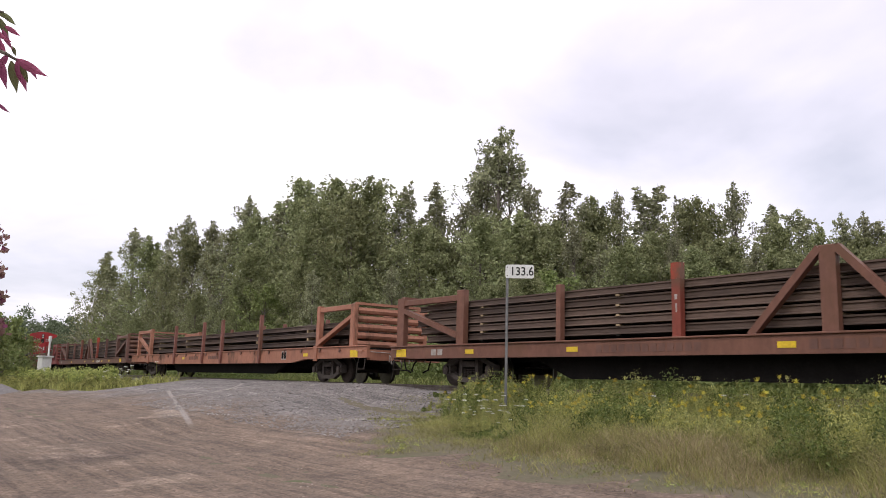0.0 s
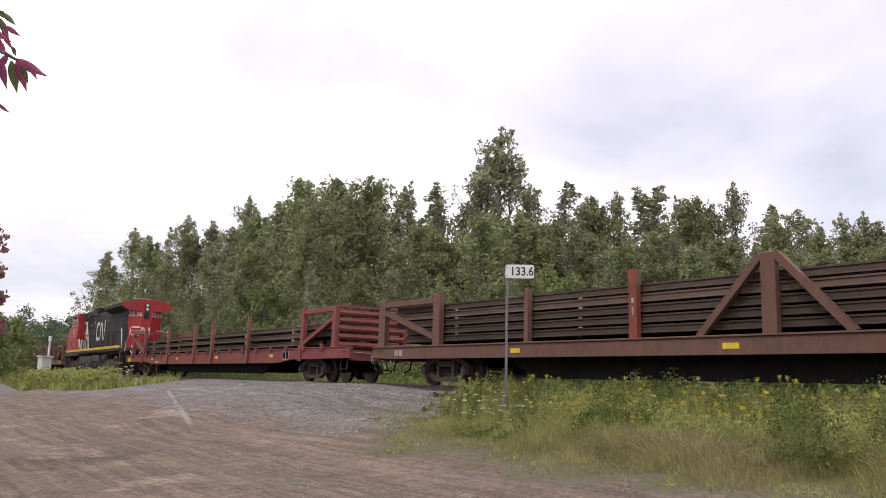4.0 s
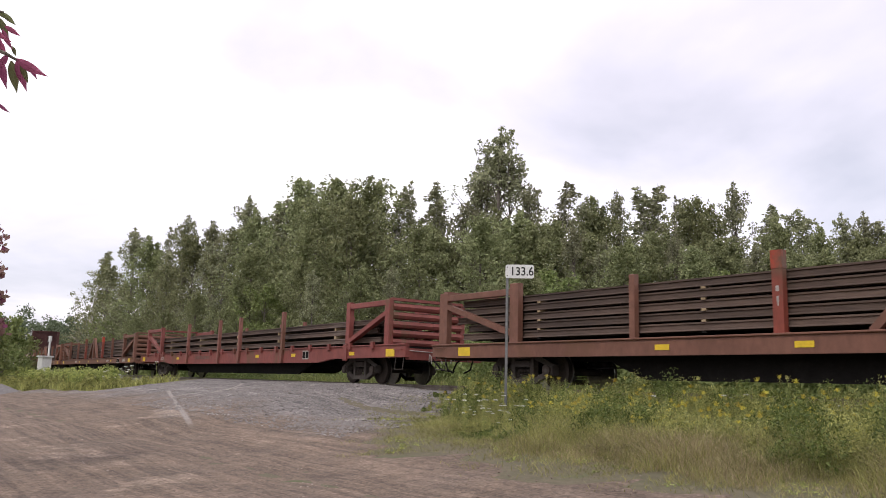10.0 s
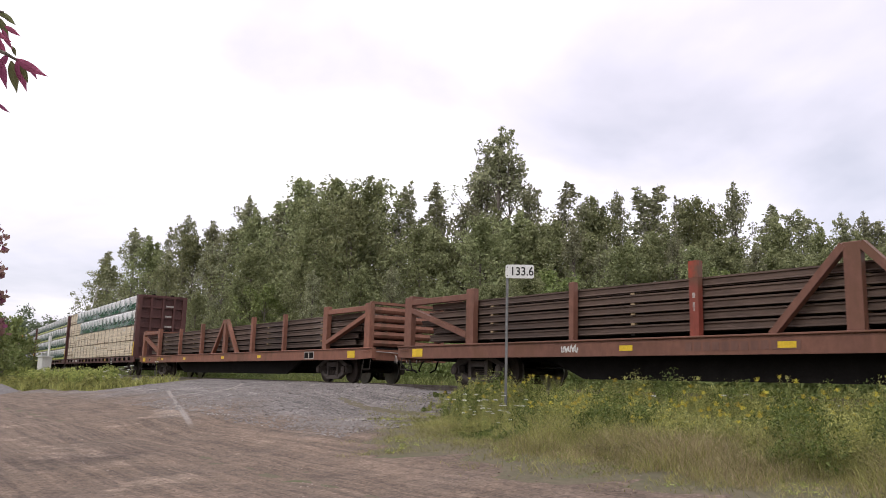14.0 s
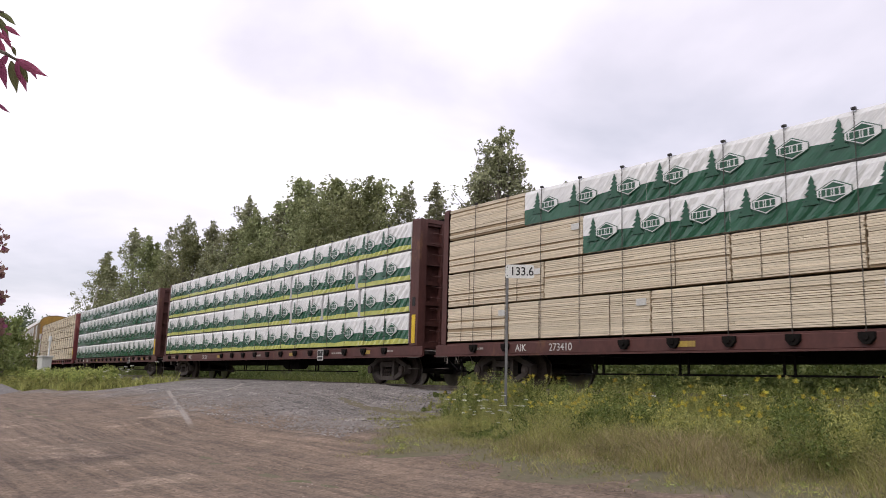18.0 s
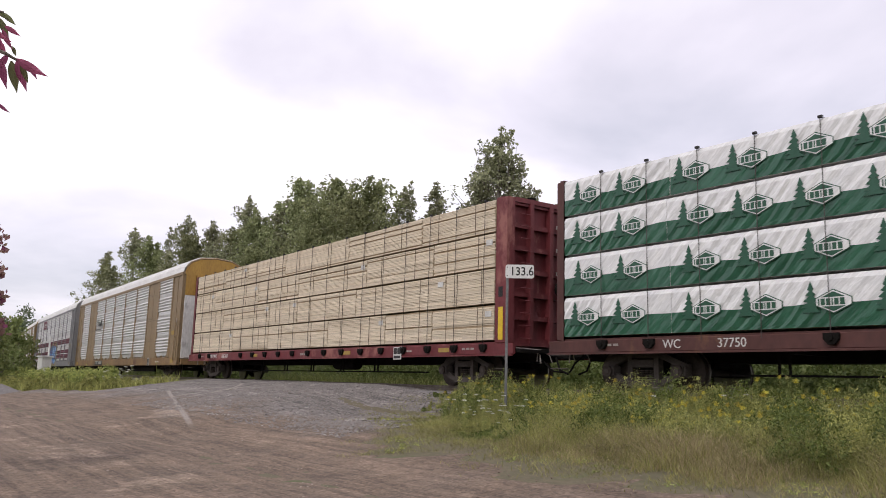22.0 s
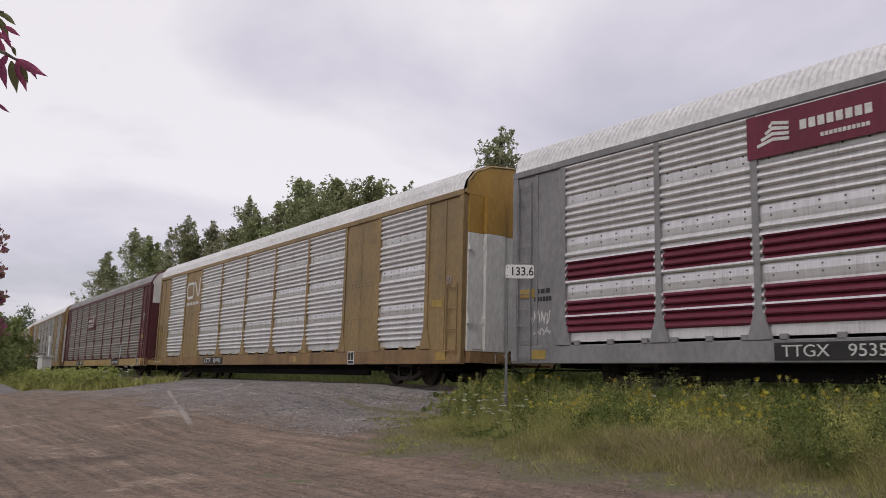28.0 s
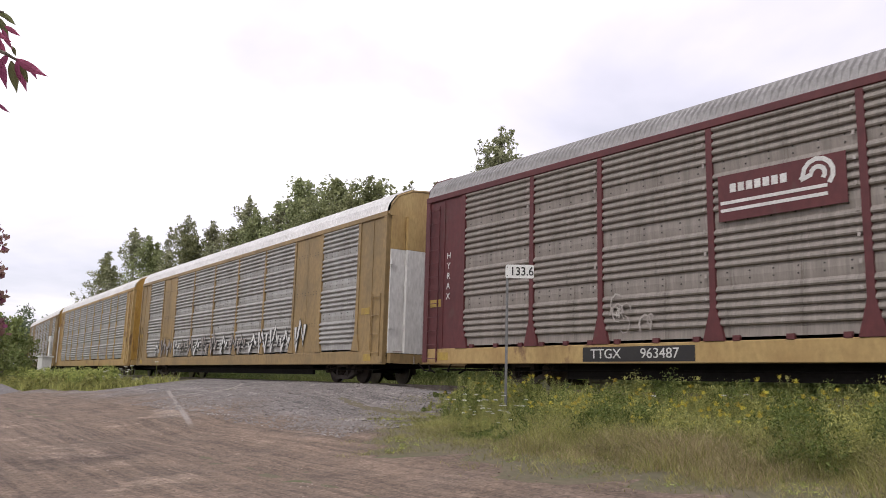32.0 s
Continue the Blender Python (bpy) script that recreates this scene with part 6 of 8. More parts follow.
            for xx in (a + (c - a) * 0.25, a + (c - a) * 0.75):
                if style == "bare" or (style == "mixed" and k < 2):
                    part("bundle_strap", Shape().box(xx - 0.007, xx + 0.007, -1.432, -1.425, zs[k] + 0.03, zs[k + 1] - 0.02), GAP, load)
        rear_fill(load, zs[k], zs[k + 1], LUMBER if style in ("bare", "mixed") else WRAP_W)
    for x in np.arange(-10.75 if style == "yellow" else -10.14, 11.0, 1.22):
        cb = part("tie_cable", Shape().rod([(x, -1.47, 1.0), (x, -1.475, 2.9), (x, -1.46, 4.68), (x, -1.2, 4.74), (x, 0, 4.76)], 0.008, 5), STRAP, load)
        part("corner_guard", Shape().box(x - 0.035, x + 0.035, -1.475, -1.41, 4.68, 4.73, c=0.012), BLACK_P, cb)
    TRAIN.append((car, mid))
    TRAIN.append((load, mid))


lumber_car(-44.0, -20.95, P_OXIDE, "mixed", "dark oxide centre-beam car stacked with lumber", "bare lumber under white and green wrapped bundles", "273410", "AIK", 31)
lumber_car(-68.5, -45.1, P_OXIDE, "yellow", "dark oxide centre-beam car with wrapped lumber", "bundles in white film with green and yellow bands", "37 321", "WC", 32, -7.65, -5.6)
lumber_car(-93.2, -70.25, P_OXIDE, "white", "dark oxide centre-beam car stacked with white bundles", "lumber bundles in white film with a green band", "37750", "WC", 33)
lumber_car(-117.8, -94.9, P_WRED, "bare", "oxide-red centre-beam car loaded with bare lumber", "four tiers of bare pale sawn lumber", "106268", "WRWK", 34, at_panel=6.7)


# ---- enclosed auto carriers ----
def galvanised(name, base, second, streak, rough=0.42, metal=0.55, run=1.6):
    """Zinc sheet with stains that run down it."""
    return mat(name, base, second, 1.3, rough, metal, 0.06, 30, streak, 0.02, (run, 1, 0.3))


ZINC = galvanised("galvanised_panel", (0.80, 0.785, 0.775), (0.67, 0.655, 0.645), (0.52, 0.505, 0.49), 0.36, 0.6, 5.0)
ZINC_DULL = galvanised("weathered_panel", (0.32, 0.285, 0.255), (0.215, 0.19, 0.17), (0.15, 0.128, 0.112), 0.6, 0.15, 6.0)
ZINC_MID = galvanised("dusty_panel", (0.45, 0.44, 0.42), (0.33, 0.32, 0.30), (0.25, 0.235, 0.215), 0.5, 0.4)
ROOF_W = mat("pale_roof_metal", (0.80, 0.79, 0.785), (0.68, 0.67, 0.665), 1.0, 0.58, 0.3, 0.03, 20)
ROOF_D = mat("dusty_roof_metal", (0.36, 0.35, 0.345), (0.26, 0.25, 0.245), 1.0, 0.55, 0.3, 0.05, 20)
TAN_G = paint("dirty_tan_carrier_paint", (0.28, 0.198, 0.108), (0.185, 0.132, 0.075), 0.0, (0.225, 0.162, 0.094))
TAN_S = paint("rust_stained_tan_sill", (0.30, 0.185, 0.08), (0.13, 0.075, 0.04), 0.04, (0.17, 0.105, 0.055))
TAN = paint("tan_carrier_paint", (0.325, 0.22, 0.095), (0.18, 0.122, 0.055), 0.0, (0.21, 0.15, 0.075))
MUSTARD = paint("mustard_carrier_paint", (0.42, 0.25, 0.05), (0.22, 0.12, 0.05), 0.02, (0.33, 0.19, 0.045))
GREY_P = paint("grey_carrier_paint", (0.27, 0.265, 0.27), (0.16, 0.14, 0.13), 0.0, (0.2, 0.195, 0.2))
WINE = paint("wine_carrier_paint", (0.118, 0.03, 0.032), (0.085, 0.04, 0.036), 0.02, (0.09, 0.026, 0.028))
WINE_S = paint("wine_stripe_paint", (0.165, 0.022, 0.048), (0.12, 0.022, 0.038), 0.0)
OCHRE = paint("ochre_sill_paint", (0.46, 0.33, 0.14), (0.16, 0.09, 0.05), 0.05, (0.34, 0.22, 0.09))
END_W = paint("white_end_door", (0.72, 0.715, 0.70), (0.42, 0.39, 0.36), 0.0, (0.58, 0.57, 0.55))
SPRAY_B = mat("blue_spray", (0.055, 0.17, 0.44), (0.09, 0.25, 0.56), 3, 0.5, bump=0.02)
SPRAY_O = mat("rust_orange_spray", (0.26, 0.05, 0.03), (0.16, 0.035, 0.04), 3, 0.5, bump=0.02)
SPRAY_G = mat("olive_spray", (0.17, 0.18, 0.06), (0.24, 0.23, 0.1), 2, 0.5, bump=0.02)
SPRAY_Y = mat("ochre_spray", (0.30, 0.25, 0.07), (0.20, 0.19, 0.07), 2, 0.5, bump=0.02)
SPRAY_L = mat("pale_blue_spray", (0.35, 0.55, 0.75), (0.25, 0.45, 0.68), 3, 0.5, bump=0.02)
SPRAY_P = mat("pale_grey_spray", (0.42, 0.47, 0.52), (0.33, 0.36, 0.40), 4, 0.6, bump=0.02)
BOLT = mat("dark_bolt", (0.08, 0.075, 0.07), (0.05, 0.045, 0.04), 5, 0.6, 0.3, 0.0)

GRID = [-11.66, -9.07, -6.96, -4.24, -1.42, 1.42, 4.24, 6.96, 9.07, 11.66]


def ridge_profile(y):
    """Side sheet in section: four bands of ridges with flat lands between."""
    pts = [(y, 1.02)]
    for z in (1.22, 2.28, 3.34, 4.28):
        for k in range(5):
            pts += [(y + 0.010, z), (y - 0.042, z + 0.012), (y - 0.056, z + 0.040), (y - 0.046, z + 0.080), (y + 0.006, z + 0.128)]
            z += 0.152
        pts += [(y, z + 0.02), (y - 0.008, z + 0.13), (y, z + 0.24)]
    pts.append((y, 4.97))
    return [p for p in pts if p[1] <= 4.97]


def side_sheet(x0, x1, side=-1):
    prof = ridge_profile(-1.555)
    vs = [(x, side * -p[0], p[1]) for x in (x0, x1) for p in prof]
    n = len(prof)
    fs = [(i, i + 1, n + i + 1, n + i) for i in range(n - 1)]
    return Shape().add(vs, fs)


SHEETS = {}


def sheet_mesh(x0, x1, side, m):
    key = (round(x1 - x0, 2), side, m.name)
    if key not in SHEETS:
        h = (x1 - x0) / 2
        SHEETS[key] = side_sheet(-h, h, side).mesh("side_sheet", m)
    return SHEETS[key]


def roof_mesh(m):
    prof = [(-1.60, 5.12), (-1.52, 5.38), (-1.30, 5.66), (-0.82, 5.89), (0.0, 5.97), (0.82, 5.89), (1.30, 5.66), (1.52, 5.38), (1.60, 5.12)]
    if m is ROOF_D:
        prof = [(y, z - 0.13 * (z - 5.12)) for y, z in prof]
    vs, fs = [], []
    xs_ = []
    x = -13.25
    while x < 13.2:
        xs_ += [(x, 0), (x + 0.02, 1), (x + 0.065, 1), (x + 0.085, 0)]
        x += 0.14
    xs_.append((13.25, 0))
    for x, up in xs_:
        for y, z in prof:
            vs.append((x, y * (1 + (0.008 if z < 5.2 else 0.022) * up), z + (0.0 if z < 5.2 else 0.03) * up))
    n = len(prof)
    for i in range(len(xs_) - 1):
        fs += [(i * n + j, (i + 1) * n + j, (i + 1) * n + j + 1, i * n + j + 1) for j in range(n - 1)]
    return Shape().add(vs, fs).mesh("roof", m)


ROOFS = {}
CLIPS = {}
BOLTS = {}


def bolt_mesh(w):
    """Rows of bolt heads on a sheet's flat lands."""
    key = round(w, 2)
    if key not in BOLTS:
        s = Shape()
        for z in (2.12, 3.18, 4.2):
            for dz in (-0.06, 0.07):
                for k in range(6):
                    x = -w / 2 + w * (k + 0.5) / 6
                    s.box(x - 0.014, x + 0.014, -1.568, -1.553, z + dz - 0.014, z + dz + 0.014)
        BOLTS[key] = s.mesh("bolt_row", BOLT)
    return BOLTS[key]


def auto_car(mid, label, frame_m, sill_m, sheet_m, roof_m, end_hi, end_lo, solid=(), deep_end=False):
    """One carrier: sill, posts, ridged sheets, arched roof, end doors."""
    car = thing("auto_carrier", label, "auto carrier", "auto carriers")
    H = 13.3
    part("floor", Shape().box(-H, H, -1.5, 1.5, 0.72, 0.92), STEEL_D, car)
    for side in (-1, 1):
        y0, y1 = sorted((side * 1.60, side * 1.48))
        part("side_sill", Shape().box(-H, H, y0, y1, 0.56, 0.96, c=0.015), sill_m, car)
        part("eave_rail", Shape().box(-H, H, *sorted((side * 1.63, side * 1.5)), 4.97, 5.13, c=0.015), frame_m, car)
        for i, x in enumerate(GRID):
            w = 0.065 if i not in (0, 9) else 0.08
            s = Shape().box(x - w, x + w, *sorted((side * 1.615, side * 1.5)), 0.96, 4.97, c=0.01)
            s.prism_y([(x - w - 0.16, 0.96), (x + w + 0.16, 0.96), (x + w, 1.55), (x - w, 1.55)], *sorted((side * 1.62, side * 1.55)))
            part("post", s, frame_m, car)
        cells = list(zip(GRID, GRID[1:]))
        for i, (a, c) in enumerate(cells):
            if i in solid:
                p = part("solid_panel", Shape().box(a + 0.1, c - 0.1, *sorted((side * 1.59, side * 1.5)), 0.96, 4.97), frame_m, car)
                if side < 0:
                    dots = Shape()
                    for zz in (1.85, 2.95, 4.3):
                        for xx in np.linspace(a + 0.3, c - 0.3, 8):
                            for dz in (0, 0.09) if int(xx * 7) % 3 else (0,):
                                dots.box(xx - 0.014, xx + 0.014, -1.597, -1.588, zz + dz - 0.014, zz + dz + 0.014)
                    tagged(part("bolt_row", dots, BOLT, p), kind="stuff")
                    part("panel_seam", Shape().box((a + c) / 2 - 0.012, (a + c) / 2 + 0.012, -1.598, -1.588, 0.98, 4.95), frame_m, p)
            else:
                p = part("side_sheet", sheet_mesh(a + 0.06, c - 0.06, side, sheet_m), None, car, at=Matrix.Translation(((a + c) / 2, 0, 0)))
                if side < 0:
                    tagged(part("bolt_row", bolt_mesh(c - a - 0.12), None, p), kind="stuff")
                    if mid > -230:
                        for q in (-0.34, 0.02, 0.36):
                            part("sheet_clip", CLIPS.setdefault(frame_m.name, Shape().box(-0.07, 0.07, -1.612, -1.55, 0.955, 1.05).mesh("sheet_clip", frame_m)), None, p, at=Matrix.Translation((q * (c - a), 0, 0)))
        # end bays
        for sg in (-1, 1):
            xa, xb = sorted((sg * 11.68, sg * H))
            bay = part("end_bay", Shape().box(xa, xb, *sorted((side * 1.58, side * 1.5)), 0.96, 4.97), frame_m, car)
            if side < 0:
                part("bay_seam", Shape().box((xa + xb) / 2 - 0.03, (xa + xb) / 2 + 0.03, -1.60, -1.58, 0.98, 4.95), frame_m, bay)
                part("caution_plate", Shape().box((xa + xb) / 2 - 0.56, (xa + xb) / 2 - 0.08, -1.59, -1.58, 2.07, 2.27), YELLOW_W, bay)
            part("corner_post", Shape().box(*sorted((sg * (H - 0.16), sg * H)), *sorted((side * 1.62, side * 1.46)), 0.6, 5.1, c=0.02), frame_m, car)
    # ladders at the corners
    if deep_end:
        for sg in (-1, 1):
            ladder(car, sg * (H - 0.45), -1.62, 0.7, 4.7, 0.42, 12, frame_m, "ladder", True)
    else:
        for sg in (-1, 1):
            ladder(car, sg * (H - 0.42), -1.60, 0.9, 2.55, 0.46, 4, frame_m, "ladder", True)
    if roof_m.name not in ROOFS:
        ROOFS[roof_m.name] = roof_mesh(roof_m)
    part("roof", ROOFS[roof_m.name], None, car, "ribbed arched metal roof")
    arch = [(-1.56, 5.0), (-1.47, 5.34), (-1.26, 5.6), (-0.78, 5.81), (0, 5.89), (0.78, 5.81), (1.26, 5.6), (1.47, 5.34), (1.56, 5.0)]
    for sg in (-1, 1):
        x0, x1 = sorted((sg * (H - 0.03), sg * (H + 0.05)))
        part("end_arch", Shape().prism_x(arch, x0, x1), end_hi, car)
        part("arch_trim", Shape().rod([(sg * (H + 0.03), y, z + 0.03) for y, z in arch], 0.045, 5), frame_m, car)
        for k, (ya, yb) in enumerate(((-1.46, -0.98), (-0.96, -0.34), (-0.32, 0.32), (0.34, 0.96), (0.98, 1.46))):
            dx = (0.0, 0.12, 0.03, 0.12, 0.0)[k]
            d = part("end_door", Shape().box(*sorted((sg * (H - 0.04), sg * (H + 0.05 + dx))), ya, yb, 0.9, 3.98), end_lo, car)
            part("door_top", Shape().box(*sorted((sg * (H - 0.04), sg * (H + 0.045 + dx))), ya, yb, 3.99, 5.0), end_hi, d)
            part("hinge", Shape().box(*sorted((sg * (H + 0.05), sg * (H + 0.14))), ya - 0.03, ya + 0.03, 1.6, 1.75).box(*sorted((sg * (H + 0.05), sg * (H + 0.14))), ya - 0.03, ya + 0.03, 3.5, 3.65), end_lo, d)
        part("end_sill", Shape().box(*sorted((sg * H, sg * (H + 0.2))), -1.45, 1.45, 0.6, 0.88), sill_m, car)
        part("stencil", Shape().box(*sorted((sg * (H + 0.112), sg * (H + 0.116))), -0.85, -0.55, 2.1, 2.6), WHITE_F if end_lo is not END_W else GREY_P, car)
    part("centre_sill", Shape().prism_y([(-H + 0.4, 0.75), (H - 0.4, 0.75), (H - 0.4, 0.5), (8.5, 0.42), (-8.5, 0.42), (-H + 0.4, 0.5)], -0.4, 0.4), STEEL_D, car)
    # added dark slab in place of the shadow below the carrier's sill
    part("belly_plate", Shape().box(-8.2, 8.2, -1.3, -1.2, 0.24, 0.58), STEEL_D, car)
    part("brake_pipe", Shape().rod([(-H + 0.5, -1.3, 0.42), (-9, -1.3, 0.42), (9, -1.3, 0.42), (H - 0.5, -1.3, 0.42)], 0.022, 5), STEEL_D, car)
    truck(car, -9.9)
    truck(car, 9.9)
    draft_gear(car, H + 0.05)
    for sg in (-1, 1):
        plate(car, "caution_plate", sg * 12.4 - 0.22, sg * 12.4 + 0.22, 0.66, 0.86, -1.602, YELLOW_W, "dusty yellow warning plate")
    TRAIN.append((car, mid))
    return car


def number_board(car, x, mark, number, half=1.2):
    plate(car, "number_board", x - half, x + half, 0.6, 0.9, -1.602, BLACK_P, "black number board")
    words(car, mark, x - half * 0.55, 0.75, 0.28, WHITE_P, -1.612, "reporting_mark", 1.1)
    words(car, number, x + half * 0.42, 0.75, 0.28, WHITE_P, -1.612, "car_number", 1.1)


def data_frame(car, x, z=0.76):
    fr = plate(car, "data_panel", x - 0.2, x + 0.2, z - 0.2, z + 0.2, -1.604, WHITE_P, "white framed data panel")
    for k in range(2):
        part("data_field", Shape().box(x - 0.17 + k * 0.18, x - 0.02 + k * 0.18, -1.614, -1.610, z - 0.06, z + 0.17), BLACK_P, fr)
    part("data_line", Shape().box(x - 0.17, x + 0.17, -1.614, -1.610, z - 0.17, z - 0.09), BLACK_P, fr)


def spray_loops(car, cx, cz, rx, rz, paints, y, n, w0, w1, seed):
    """A tangle of sprayed loops."""
    r_ = random.Random(seed)
    for k in range(n):
        a0, q0 = r_.uniform(0, 6.28), math.sqrt(r_.random())
        x, z, r0 = cx + rx * q0 * math.cos(a0), cz + rz * q0 * math.sin(a0), r_.uniform(0.25, 0.55) * rz
        b0, turn_ = r_.uniform(0, 6.28), r_.uniform(2.2, 5.2)
        stroke(car, [(x + r0 * math.cos(b0 + turn_ * q / 6), z + 1.3 * r0 * math.sin(b0 + turn_ * q / 6)) for q in range(7)], r_.uniform(w0, w1), y - 0.0015 * k, paints[k % len(paints)], "graffiti_loop")


MIDS = [-132.5, -161.2, -189.7, -218.24, -246.85, -275.4, -303.95]
YS = -1.597
YR = -1.628  # just proud of the ridges
# tan carrier with a dark speed emblem
a1 = auto_car(MIDS[0], "tan auto carrier with bright galvanised side sheets", TAN_G, TAN_S, ZINC, ROOF_W, MUSTARD, END_W, (1, 7))
for k in range(4):
    part("emblem_bar", Shape().add([(-6.55 + 0.1 * k, YR - 0.004, 3.6 - 0.12 * k), (-5.75 + 0.02 * k, YR - 0.004, 3.72 - 0.12 * k), (-5.75 + 0.02 * k, YR - 0.004, 3.66 - 0.12 * k), (-6.65 + 0.1 * k, YR - 0.004, 3.54 - 0.12 * k)], [(0, 1, 2, 3)]), BLACK_P, a1)
part("emblem", Shape().prism_y([(-5.7, 3.2), (-5.55, 3.5), (-5.3, 3.5), (-5.15, 3.32), (-5.05, 3.6), (-4.7, 3.62), (-4.85, 3.4), (-4.78, 3.2), (-5.2, 3.2), (-5.4, 3.36), (-5.5, 3.2)], YR - 0.006, YR - 0.002), BLACK_P, a1, "black slanted emblem")
bars(a1, -5.75, 3.0, 1.9, 0.09, BLACK_P, YR - 0.002, 9)
number_board(a1, -4.83, "TTGX", "691681")
data_frame(a1, 8.0)
words(a1, "BI", 12.7, 2.75, 0.3, WHITE_F, -1.602, "end_mark")
bars(a1, 5.0, 0.76, 0.5, 0.2, P_DARK, -1.602, 3)
# silver carrier with wine stripes and a large painted piece
a2 = auto_car(MIDS[1], "silver auto carrier with wine-red stripes and graffiti", GREY_P, GREY_P, ZINC, ROOF_W, GREY_P, GREY_P, (), True)
for i, (a, c) in enumerate(zip(GRID, GRID[1:])):
    for z0, z1 in ((1.22, 1.5), (1.68, 1.84), (2.42, 2.7)) if i > -1 else ():
        s = Shape()
        prof = [(q - 0.004, z) for q, z in ridge_profile(-1.555) if z0 - 0.09 <= z <= z1 + 0.09]
        s.add([(x, q, z) for x in (a + 0.115, c - 0.115) for q, z in prof], [(k, k + 1, len(prof) + k + 1, len(prof) + k) for k in range(len(prof) - 1)])
        part("wine_stripe", s, WINE_S, a2)
for x0, x1 in ((-7.05, -4.62),):
    plate(a2, "sign_panel", x0, x1, 4.15, 4.93, YR, WINE_S, "wine-red sign panel")
    for k in range(4):
        stroke(a2, [(-6.85 + 0.08 * k, 4.36 + 0.1 * k), (-6.55, 4.44 + 0.1 * k), (-6.25, 4.40 + 0.09 * k)], 0.06, YR - 0.012, WHITE_P, "emblem_wave")
    bars(a2, -5.45, 4.58, 1.2, 0.17, WHITE_P, YR - 0.01, 8)
    bars(a2, -5.3, 4.33, 0.8, 0.07, WHITE_P, YR - 0.01, 11)
number_board(a2, -5.5, "TTGX", "953526")
bars(a2, -12.3, 2.2, 0.45, 0.1, BLACK_P, -1.585, 3)
bars(a2, -12.3, 2.02, 0.55, 0.1, BLACK_P, -1.585, 6)
scribble(a2, -12.35, 1.6, 0.6, 0.4, WHITE_P, -1.586, 3, 3, 0.03)
scribble(a2, -12.3, 1.3, 0.5, 0.2, WHITE_P, -1.586, 5, 2, 0.03)
scribble(a2, -2.7, 1.55, 0.9, 0.2, WHITE_P, -1.632, 6, 4, 0.03)


def sprayed(car, poly, lift, material, name):
    """Paint that follows the sill and the ridges of the side; poly is a convex outline of (x, z)."""
    rows = [(-1.604, 0.60), (-1.604, 0.955)] + ridge_profile(-1.555)
    lo, hi = min(q[1] for q in poly), max(q[1] for q in poly)
    levels = sorted(set([lo + 1e-4, hi - 1e-4] + [z for _, z in rows if lo < z < hi]))
    vs = []
    for z in levels:
        cut = []
        for (xa, za), (xb, zb) in zip(poly, poly[1:] + poly[:1]):
            if (za > z) != (zb > z):
                cut.append(xa + (xb - xa) * (z - za) / (zb - za))
        y = float(np.interp(z, [q[1] for q in rows], [q[0] for q in rows])) - lift
        vs += [(min(cut), y, z), (max(cut), y, z)]
    fs = [(2 * i, 2 * i + 1, 2 * i + 3, 2 * i + 2) for i in range(len(levels) - 1)]
    return part(name, Shape().add(vs, fs), material, car)


def limb(xa, za, xb, zb, w):
    """A stout brush stroke with rounded ends."""
    d = Vector((xb - xa, zb - za)).normalized()
    n = Vector((-d.y, d.x))
    out = []
    for (cx, cz), sgn in (((xb, zb), 1), ((xa, za), -1)):
        for a0 in (80, 40, 0, -40, -80):
            c_, s_ = math.cos(radians(a0)), math.sin(radians(a0))
            v_ = (d * c_ + n * s_) * sgn * w
            out.append((cx + v_.x, cz + v_.y))
    return out


rg_ = random.Random(8)
for k in range(11):
    cx = -1.45 + 0.54 * k
    rr = rg_.uniform(0.55, 0.8)
    top = rg_.uniform(2.35, 2.8)
    sprayed(a2, [(cx - rr, 0.9), (cx - rr * 0.6, 0.62), (cx + rr * 0.6, 0.62), (cx + rr, 1.0), (cx + rr * 0.9, top - 0.5), (cx + rr * 0.3, top), (cx - rr * 0.4, top - 0.05), (cx - rr, top - 0.7)], 0.003 + 0.0004 * k, SPRAY_G if k % 3 else SPRAY_Y, "sprayed_ground")
FORMS = [[(0.1, 0.25, 0.3, 1.45), (0.3, 1.45, 0.75, 1.3), (0.75, 1.3, 0.85, 0.3)], [(0.1, 0.3, 0.45, 1.5), (0.45, 1.5, 0.85, 0.25), (0.3, 0.7, 0.7, 0.65)], [(0.12, 1.45, 0.2, 0.35), (0.2, 0.35, 0.8, 0.3), (0.8, 0.3, 0.85, 1.5)],
         [(0.15, 0.25, 0.15, 1.5), (0.15, 1.5, 0.8, 0.35), (0.8, 0.35, 0.85, 1.5)], [(0.2, 0.3, 0.25, 1.5), (0.25, 1.5, 0.85, 1.25), (0.25, 0.85, 0.8, 0.8), (0.2, 0.3, 0.85, 0.3)]]
for k, form in enumerate(FORMS):
    ox = -1.3 + 1.04 * k
    for j, (xa, za, xb, zb) in enumerate(form):
        a_, b_, c_, d_ = ox + xa, 0.68 + za, ox + xb, 0.68 + zb
        sprayed(a2, limb(a_, b_, c_, d_, 0.30), 0.010 + 0.0008 * k, SPRAY_O, "graffiti_edge")
        sprayed(a2, limb(a_, b_, c_, d_, 0.21), 0.016 + 0.0006 * k + 0.0001 * j, SPRAY_B, "graffiti_letter")
        sprayed(a2, limb(a_ - 0.06, b_ + 0.05, c_ - 0.06, d_ + 0.05, 0.06), 0.021 + 0.0006 * k, SPRAY_L, "graffiti_shine")
for x in (-1.42, 1.42):
    plate(a2, "sprayed_post", x - 0.06, x + 0.06, 1.0, 2.2, -1.617, SPRAY_B)
